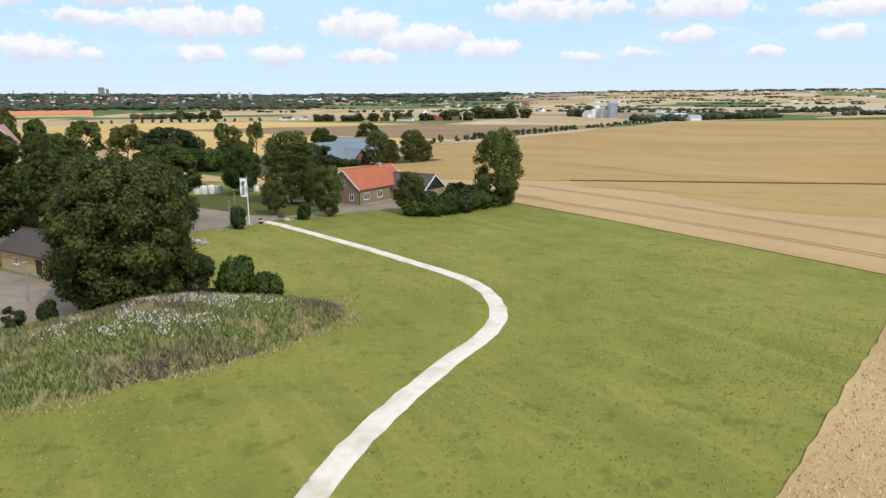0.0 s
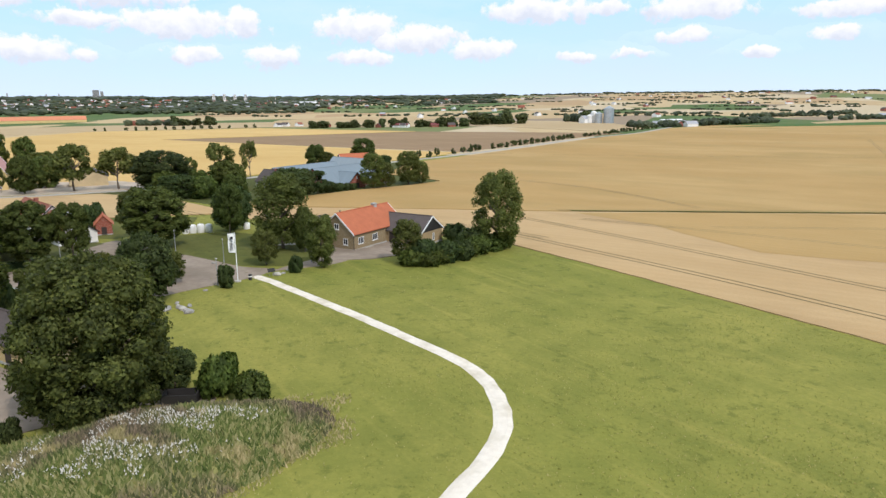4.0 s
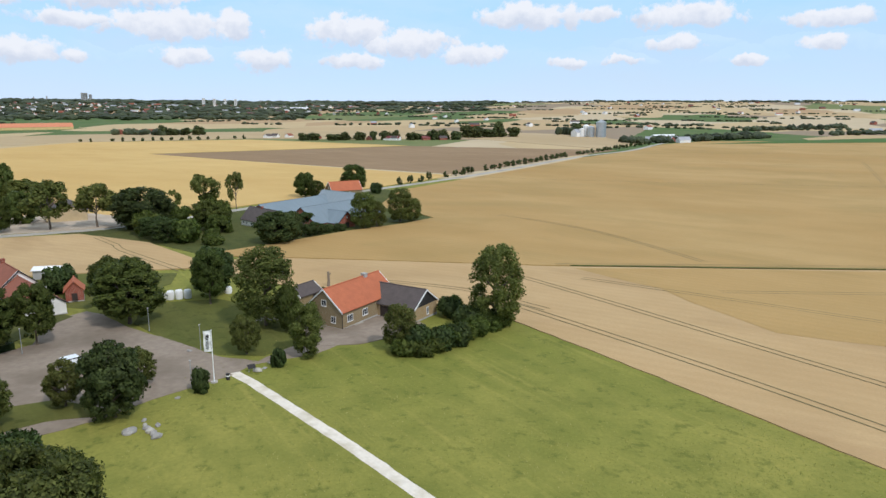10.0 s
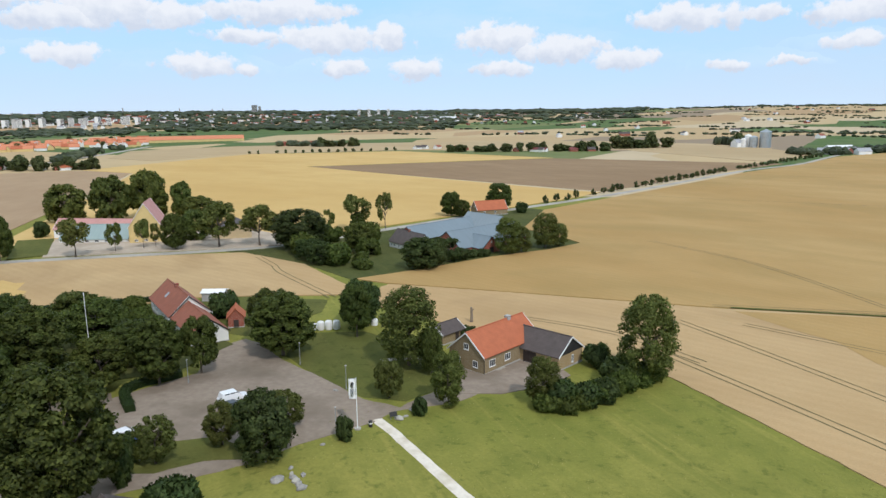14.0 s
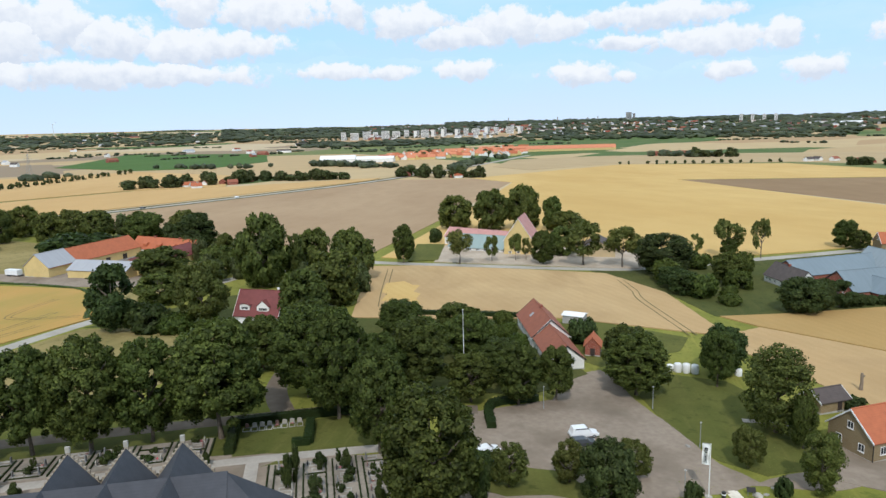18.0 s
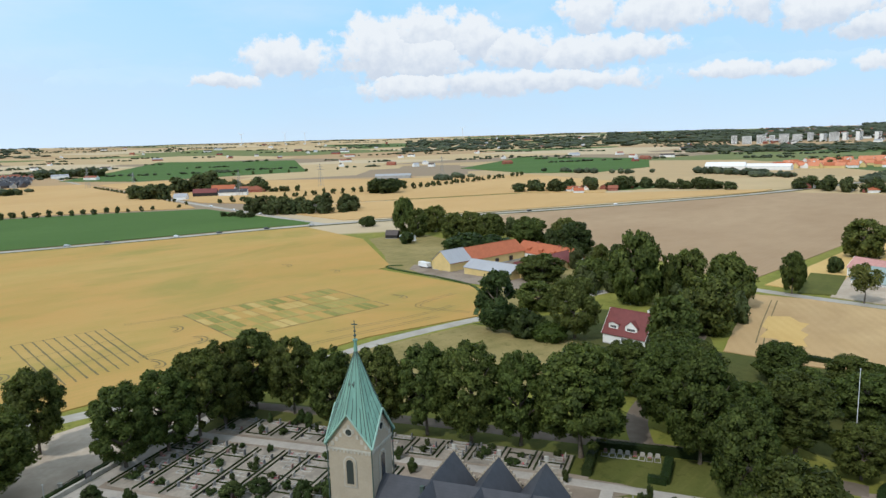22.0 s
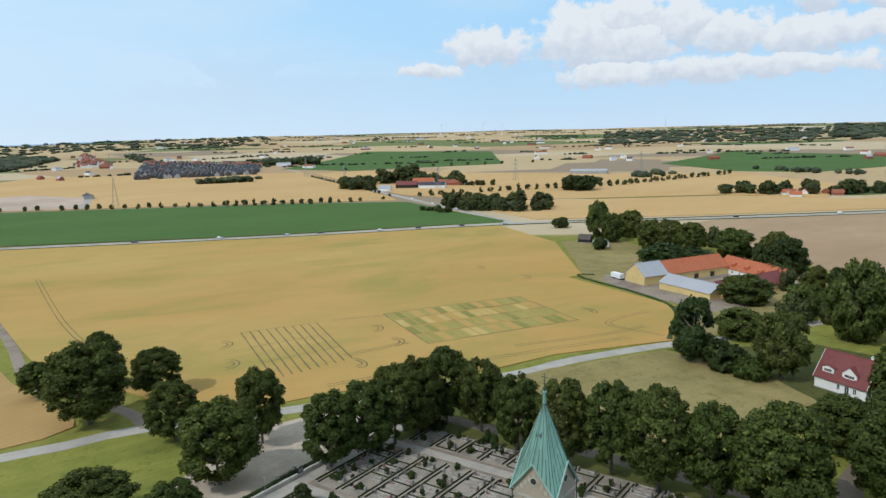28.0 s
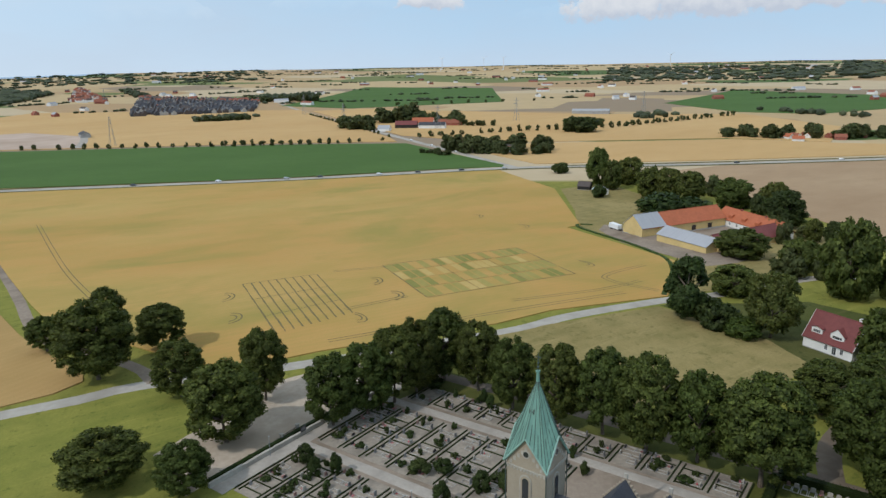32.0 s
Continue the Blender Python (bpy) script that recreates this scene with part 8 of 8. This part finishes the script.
def grove(x, y, rx, ry, n, h):
    for _ in range(n):
        a, r = far_rnd.uniform(0, 2 * math.pi), far_rnd.random() ** 0.5
        tree(x + rx * r * math.cos(a), y + ry * r * math.sin(a), h * far_rnd.uniform(0.7, 1.2), h * far_rnd.uniform(0.3, 0.5), "far")


def wood_row(p, q, n, h, wide=8):
    """Full-grown trees along a line, of uneven height, close together."""
    for k in range(n):
        t = (k + far_rnd.uniform(-0.4, 0.4)) / max(1, n - 1)
        tree(p[0] + (q[0] - p[0]) * t + far_rnd.uniform(-wide, wide), p[1] + (q[1] - p[1]) * t + far_rnd.uniform(-wide, wide), h * far_rnd.uniform(0.55, 1.15), h * far_rnd.uniform(0.42, 0.68), "far")


wood_row((-714, 263), (-673, 379), 24, 13, 13)
wood_row((-690, 395), (-598, 446), 18, 11)
wood_row((-566, 512), (-462, 530), 18, 13, 11)
wood_row((-139, 872), (77, 908), 26, 12)
wood_row((93, 962), (156, 998), 9, 20, 6)
wood_row((-1129, -450), (-1151, -371), 14, 9)
wood_row((-1776, -493), (-1752, -341), 14, 17, 12)
wood_row((-906, 121), (-893, 154), 8, 11, 5)
wood_row((-944, -190), (-912, -146), 10, 17)
wood_row((-1028, -132), (-1030, -93), 9, 24, 8)
wood_row((-1005, -80), (-950, -22), 12, 17)
wood_row((-940, -20), (-925, 10), 5, 8, 5)
wood_row((-657, -53), (-622, -28), 9, 14, 5)
wood_row((-640, -80), (-612, -62), 5, 6, 4)
wood_row((-618, -20), (-606, 26), 10, 11, 6)
wood_row((-655, -10), (-640, 30), 7, 14, 6)
wood_row((265, 1020), (280, 1090), 8, 17, 6)
wood_row((-395, 1000), (-330, 1020), 6, 14, 5)
grove(-425, 62, 40, 12, 7, 12)
grove(-345, 92, 40, 10, 6, 11)
grove(-250, 78, 30, 12, 6, 9)
grove(-195, 45, 12, 16, 6, 8)
grove(-150, 62, 14, 14, 5, 9)


def far_house(x, y, turn, L, W, eave, ridge, wall, roof, label, group, category="house"):
    """A far-off house: walls and a roof."""
    ob = thing("distant_house", x, y, turn, None, label, category, group)
    key = (L, W, eave, ridge, wall.name, roof.name)
    if key not in FAR_MESH:
        bm = bmesh.new()
        gable_walls(bm, L, W, eave, ridge - 0.1, base=-2)
        w = part("wall", bm, wall)
        bm = bmesh.new()
        v = [bm.verts.new(c) for c in ((-0.4, -0.5, eave - 0.2), (L + 0.4, -0.5, eave - 0.2), (L + 0.4, W / 2, ridge), (-0.4, W / 2, ridge), (-0.4, W + 0.5, eave - 0.2), (L + 0.4, W + 0.5, eave - 0.2))]
        bm.faces.new([v[i] for i in (0, 1, 2, 3)])
        bm.faces.new([v[i] for i in (3, 2, 5, 4)])
        r = part("roof", bm, roof)
        FAR_MESH[key] = (w.data, r.data)
        bpy.data.objects.remove(w)
        bpy.data.objects.remove(r)
    for nm, me in zip(("wall", "roof"), FAR_MESH[key]):
        o = new(nm, me)
        o.parent = ob
    return ob


FAR_MESH = {}
JOINED = bmesh.new()
JOINED_MATS = [M_render_white, M_red_brick, M_concrete, M_tile_red, M_sheet_grey, M_eternit, M_slate]


def far_joined(x, y, turn, L, W, eave, ridge, wall, roof):
    """A house too far off to pick out alone: walls and roof in the one mesh of the built-up distance."""
    m = pose(x, y, ground(x, y), 0, 0, turn)
    a = [JOINED.verts.new(m @ Vector(c)) for c in ((0, 0, -2), (L, 0, -2), (L, W, -2), (0, W, -2), (0, 0, eave), (L, 0, eave), (L, W, eave), (0, W, eave), (0, W / 2, ridge), (L, W / 2, ridge))]
    wi, ri = JOINED_MATS.index(wall), JOINED_MATS.index(roof)
    for q, i in (((0, 1, 5, 4), wi), ((2, 3, 7, 6), wi), ((1, 2, 6, 9, 5), wi), ((3, 0, 4, 8, 7), wi), ((4, 5, 9, 8), ri), ((6, 7, 8, 9), ri)):
        JOINED.faces.new([a[k] for k in q]).material_index = i


def cluster(x, y, rx, ry, n, walls, roofs, label, group, size=(11, 8, 3, 6), turn=None):
    for _ in range(n):
        far_house(x + far_rnd.uniform(-rx, rx), y + far_rnd.uniform(-ry, ry), far_rnd.choice((20, 65, 110, 155)) if turn is None else turn + far_rnd.choice((0, 90)), *size, far_rnd.choice(walls), far_rnd.choice(roofs), label, group)


WW, YY, BB = M_render_white, M_render_yellow, M_red_brick
for x, y, turn, L, W, e, r, wall, roof in ((-884, -140, 70, 16, 9, 4, 8, WW, M_sheet_grey), (-922, -118, 80, 30, 11, 5, 10, M_black, M_tile_deep), (-908, -86, 75, 36, 10, 5, 9, WW, M_slate), (-935, -95, 75, 30, 11, 6, 13, WW, M_tile_orange), (-950, -58, 75, 34, 10, 4, 9, BB, M_tile_red)):
    far_house(x, y, turn, L, W, e, r, wall, roof, "distant farm building among tall trees", "distant farms")
cluster(-628, -5, 14, 14, 5, (WW, BB), (M_tile_red, M_eternit, M_tile_deep), "distant house among garden trees", "distant houses")
cluster(-680, 335, 22, 50, 9, (WW, BB), (M_tile_red, M_tile_orange), "distant house in the tree belt", "distant houses")
cluster(-515, 522, 45, 6, 7, (WW, BB), (M_tile_deep, M_tile_orange), "distant house in the tree belt", "distant houses")
for k in range(150):
    t, v = far_rnd.random(), far_rnd.random() ** 1.4
    p = Vector((-880, 752)).lerp(Vector((-700, 985)), t).lerp(Vector((-1120, 1210)).lerp(Vector((-940, 1330)), t), v * (0.35 + 0.65 * t))
    far_house(p.x, p.y, far_rnd.choice((35, 125)), 15, 9, 4, 9, far_rnd.choice((WW, YY, WW)), far_rnd.choice((M_tile_town, M_tile_town, M_tile_orange)), "town house with an orange roof", "town houses")
for k in range(12):
    t, v = far_rnd.random(), far_rnd.random()
    p = Vector((-880, 752)).lerp(Vector((-700, 985)), t).lerp(Vector((-1120, 1210)).lerp(Vector((-940, 1330)), t), v)
    tree(p.x, p.y, 11, 5, "far")
for k in range(6):
    far_house(-830 + 30 * k, 1095 + 26 * k, 38, 40, 14, 5, 12, YY, M_tile_town, "long town building with an orange roof", "town houses")
far_house(-930, 690, 40, 62, 24, 6, 12, WW, M_white, "long white greenhouse hall", "distant halls", "hall")
far_house(-872, 722, 35, 66, 22, 6, 10, WW, M_white, "long white market hall", "distant halls", "hall")
cluster(-170, 930, 60, 20, 5, (WW, BB), (M_tile_red, M_eternit), "distant farmhouse in a tree belt", "distant houses")
cluster(-20, 885, 70, 6, 8, (WW, BB), (M_tile_deep, M_eternit), "distant farmhouse in a tree belt", "distant houses")
cluster(-420, 1030, 40, 15, 6, (WW, BB), (M_tile_red, M_eternit), "distant farmhouse by the road", "distant houses", (18, 9, 4, 8))
cluster(345, 850, 30, 15, 4, (BB, WW), (M_tile_deep, M_sheet_grey), "distant farmhouse by the road", "distant houses", (18, 9, 4, 8))
for i in range(22):
    for j in range(30):
        p = Vector((-1313, -630)).lerp(Vector((-1386, -425)), j / 29).lerp(Vector((-2060, -890)).lerp(Vector((-1816, -501)), j / 29), i / 21)
        if far_rnd.random() < 0.85:
            far_joined(p.x + far_rnd.uniform(-4, 4), p.y + far_rnd.uniform(-2, 2), 25 if far_rnd.random() < 0.8 else 115, 15, 9, 5, 9.5, far_rnd.choice((M_concrete, M_slate, M_eternit)), far_rnd.choice((M_eternit, M_slate, M_slate, M_slate, M_slate)) if i < 16 else far_rnd.choice((M_tile_red, M_eternit)))
for k in range(150):
    p = Vector((-1760, -850)).lerp(Vector((-1930, -1040)), far_rnd.random()).lerp(Vector((-3000, -1500)), far_rnd.random() * 0.7)
    far_joined(p.x, p.y, far_rnd.choice((25, 115)), 14, 9, 5, 9, far_rnd.choice((WW, BB)), far_rnd.choice((M_tile_red, M_tile_red, M_eternit)))
for k in range(620):
    az, r = far_rnd.uniform(6, 47), 2300 + 2300 * far_rnd.random() ** 0.7
    x, y = polar(az, r)
    far_joined(x, y, far_rnd.choice((0, 50, 100)), far_rnd.choice((10, 16, 26)), 9, far_rnd.choice((4, 6, 8)), far_rnd.choice((9, 11)), far_rnd.choice((WW, WW, BB, M_concrete)), far_rnd.choice((M_tile_red, M_sheet_grey, M_eternit)))
for k in range(110):
    az, r = far_rnd.uniform(44, 125), far_rnd.uniform(1500, 4300)
    x, y = polar(az, r)
    far_joined(x, y, far_rnd.choice((0, 50, 100)), far_rnd.choice((14, 24, 36)), 10, 5, 9, far_rnd.choice((WW, WW, BB)), far_rnd.choice((M_tile_red, M_sheet_grey, M_eternit)))
for k in range(60):
    az, r = far_rnd.uniform(-42, 6), far_rnd.uniform(1400, 4300)
    x, y = polar(az, r)
    far_joined(x, y, far_rnd.choice((0, 50, 100)), far_rnd.choice((14, 24)), 10, 5, 9, far_rnd.choice((WW, WW, BB)), far_rnd.choice((M_tile_red, M_sheet_grey, M_eternit)))


tagged(part("distant_buildings", JOINED, JOINED_MATS), "distant city, estate and farm buildings", "buildings", kind="stuff")


def block(x, y, turn, L, W, h, label, mat):
    """A flat-roofed block of flats with storeys of windows."""
    ob = thing("apartment_block", x, y, turn, None, label, "apartment block", "apartment blocks")
    bm = bmesh.new()
    box(bm, -L / 2, -W / 2, -3, L / 2, W / 2, h)
    part("wall", bm, mat, ob)
    bm = bmesh.new()
    box(bm, -L / 2 - 0.3, -W / 2 - 0.3, h, L / 2 + 0.3, W / 2 + 0.3, h + 0.6)
    part("roof", bm, M_concrete, ob)
    for k in range(int(h / 3)):
        bm = bmesh.new()
        for s in (-1, 1):
            box(bm, -L / 2 + 1, s * W / 2 - 0.06, 1.2 + 3 * k, L / 2 - 1, s * W / 2 + 0.06, 2.5 + 3 * k)
        part("window_band", bm, M_glass, ob)


for k in range(18):
    az = 48.5 - 0.85 * k
    x, y = polar(az + far_rnd.uniform(-0.25, 0.25), 2560 + 14 * k + far_rnd.uniform(-60, 60))
    block(x, y, az + far_rnd.choice((0, 0, 70)), 30 if k % 3 else 18, 12, 26 if k % 2 else 30, "white block of flats on the edge of the city", M_render_white)
for az, h in ((17.0, 30), (16.2, 30), (15.4, 30), (14.6, 30)):
    x, y = polar(az, 3700)
    block(x, y, az, 14, 14, h + 8, "white tower block of the city", M_render_white)
x, y = polar(25.4, 4400)
block(x, y, 25, 34, 16, 52, "large dark hospital block above the city", M_concrete)
x, y = polar(25.0, 4400)
block(x, y, 25, 16, 16, 44, "dark hospital block above the city", M_concrete)
for az, h in ((27.8, 34), (28.6, 30), (31.0, 36), (12.8, 26), (35, 40)):
    x, y = polar(az, 4300)
    ob = thing("city_tower", x, y, 0, None, "dark chimney or tower on the skyline", "tower", "city towers")
    bm = bmesh.new()
    tube(bm, (0, 0, -3), (0, 0, h), 5, 3, 8)
    part("shaft", bm, M_concrete, ob)
x, y = polar(10.5, 3100)
far_house(x, y, 10, 90, 30, 9, 14, WW, M_white, "large white hall on the edge of the city", "distant halls", "hall")

# grain silos
for i, (x, y, r, h, mat) in enumerate(((300, 1000, 8.0, 23, M_steel), (285, 1003, 5.5, 15, M_steel), (279, 1012, 5.0, 17, M_render_white), (271, 1006, 4.0, 12, M_render_white))):
    ob = thing("grain_silo", x, y, 0, None, "tall round steel grain silo" if i < 2 else "white round grain silo", "silo", "grain silos")
    bm = bmesh.new()
    tube(bm, (0, 0, -1), (0, 0, h), r, r, 28)
    part("silo_shell", bm, mat, ob)
    bm = bmesh.new()
    tube(bm, (0, 0, h), (0, 0, h + r * 0.5), r + 0.2, 0.6, 28)
    part("silo_roof", bm, mat, ob)
    bm = bmesh.new()
    for k in range(int(h / 2)):
        tube(bm, (0, 0, 1 + 2 * k), (0, 0, 1.15 + 2 * k), r + 0.08, r + 0.08, 28, False)
    part("silo_rib", bm, M_polemetal, ob)
far_house(262, 1000, 30, 26, 14, 7, 12, WW, M_sheet_grey, "white grain store beside the silos", "silo buildings", "store")
far_house(350, 880, 20, 36, 16, 5, 9, WW, M_white, "white-roofed hall by the road", "distant halls", "hall")


def pylon(x, y, h):
    ob = thing("pylon", x, y, 40, None, "lattice steel power pylon", "pylon", "pylons")
    w = h * 0.09
    for sx, sy in ((-1, -1), (1, -1), (1, 1), (-1, 1)):
        bm = bmesh.new()
        tube(bm, (sx * w, sy * w, -0.5), (sx * 0.3, sy * 0.3, h), 0.22, 0.12, 5)
        part("leg", bm, M_polemetal, ob)
    bm = bmesh.new()
    for k in range(7):
        z0, z1 = h * k / 7, h * (k + 1) / 7
        a, b = w * (1 - k / 7) + 0.3, w * (1 - (k + 1) / 7) + 0.3
        tube(bm, (-a, -a, z0), (b, -b, z1), 0.1, 0.1, 4)
        tube(bm, (a, a, z0), (-b, b, z1), 0.1, 0.1, 4)
    part("lattice", bm, M_polemetal, ob)
    for z, l in ((h * 0.75, 7), (h * 0.88, 5.5)):
        bm = bmesh.new()
        tube(bm, (-l, 0, z), (l, 0, z), 0.2, 0.2, 5)
        part("cross_arm", bm, M_polemetal, ob)


for x, y, h in ((-773, -436, 34), (-1250, -290, 36), (-950, -190, 34), (-1000, 60, 34), (-1150, 300, 34), (-1852, -901, 36), (-900, -60, 32)):
    pylon(x, y, h)
for az in (88.0, 84.6, 83.0, 70.0):
    x, y = polar(az, 4300)
    ob = thing("wind_turbine", x, y, 60, None, "white three-bladed wind turbine far away", "wind turbine", "wind turbines")
    bm = bmesh.new()
    tube(bm, (0, 0, -2), (0, 0, 58), 2.2, 1.3, 8)
    part("tower", bm, M_white, ob)
    for k in range(3):
        a = radians(30 + 120 * k)
        bm = bmesh.new()
        tube(bm, (0, -2, 58), (24 * math.cos(a), -2, 58 + 24 * math.sin(a)), 1.2, 0.4, 5)
        part("blade", bm, M_white, ob)

# sea on the horizon and the gravel works
M_sea = material("sea_water", lambda g, o, p: (0.10, 0.22, 0.36), rough=0.15, spec=0.5)
sea = [polar(a, 4950) for a in range(113, 136, 2)] + [polar(a, 4500) for a in range(135, 112, -2)]
bm = bmesh.new()
n = len(sea) // 2
for k in range(n - 1):
    q = [sea[k], sea[k + 1], sea[-2 - k], sea[-1 - k]]
    bm.faces.new([bm.verts.new((x, y, ground(x, y) + 2.0)) for x, y in q])
tagged(part("sea", bm, M_sea), "blue strip of sea on the horizon", "sea", kind="structure")
drape("gravel_works", [(-757, -560), (-764, -470), (-900, -520), (-980, -640), (-900, -800), (-780, -700)], 0.75, M_works, 60, "bare ground of a gravel works", "yard")
strip("road", [(-757, -470), (-830, -495), (-930, -540)], 14, 0.9, M_slab, "pale haul road of the gravel works", "road", 12.0)
far_house(-905, -535, 30, 26, 12, 5, 8, M_concrete, M_slate, "grey shed at the gravel works", "distant halls", "hall")
far_house(-1120, 170, 70, 60, 20, 5, 8, M_concrete, M_sheet_grey, "long grey barn on the plain", "distant halls", "hall")
field("beet_field", [(385, 806), (900, 905), (1300, 1250), (560, 905)], M_beet, "green field beyond the farm", 0.4, 120)
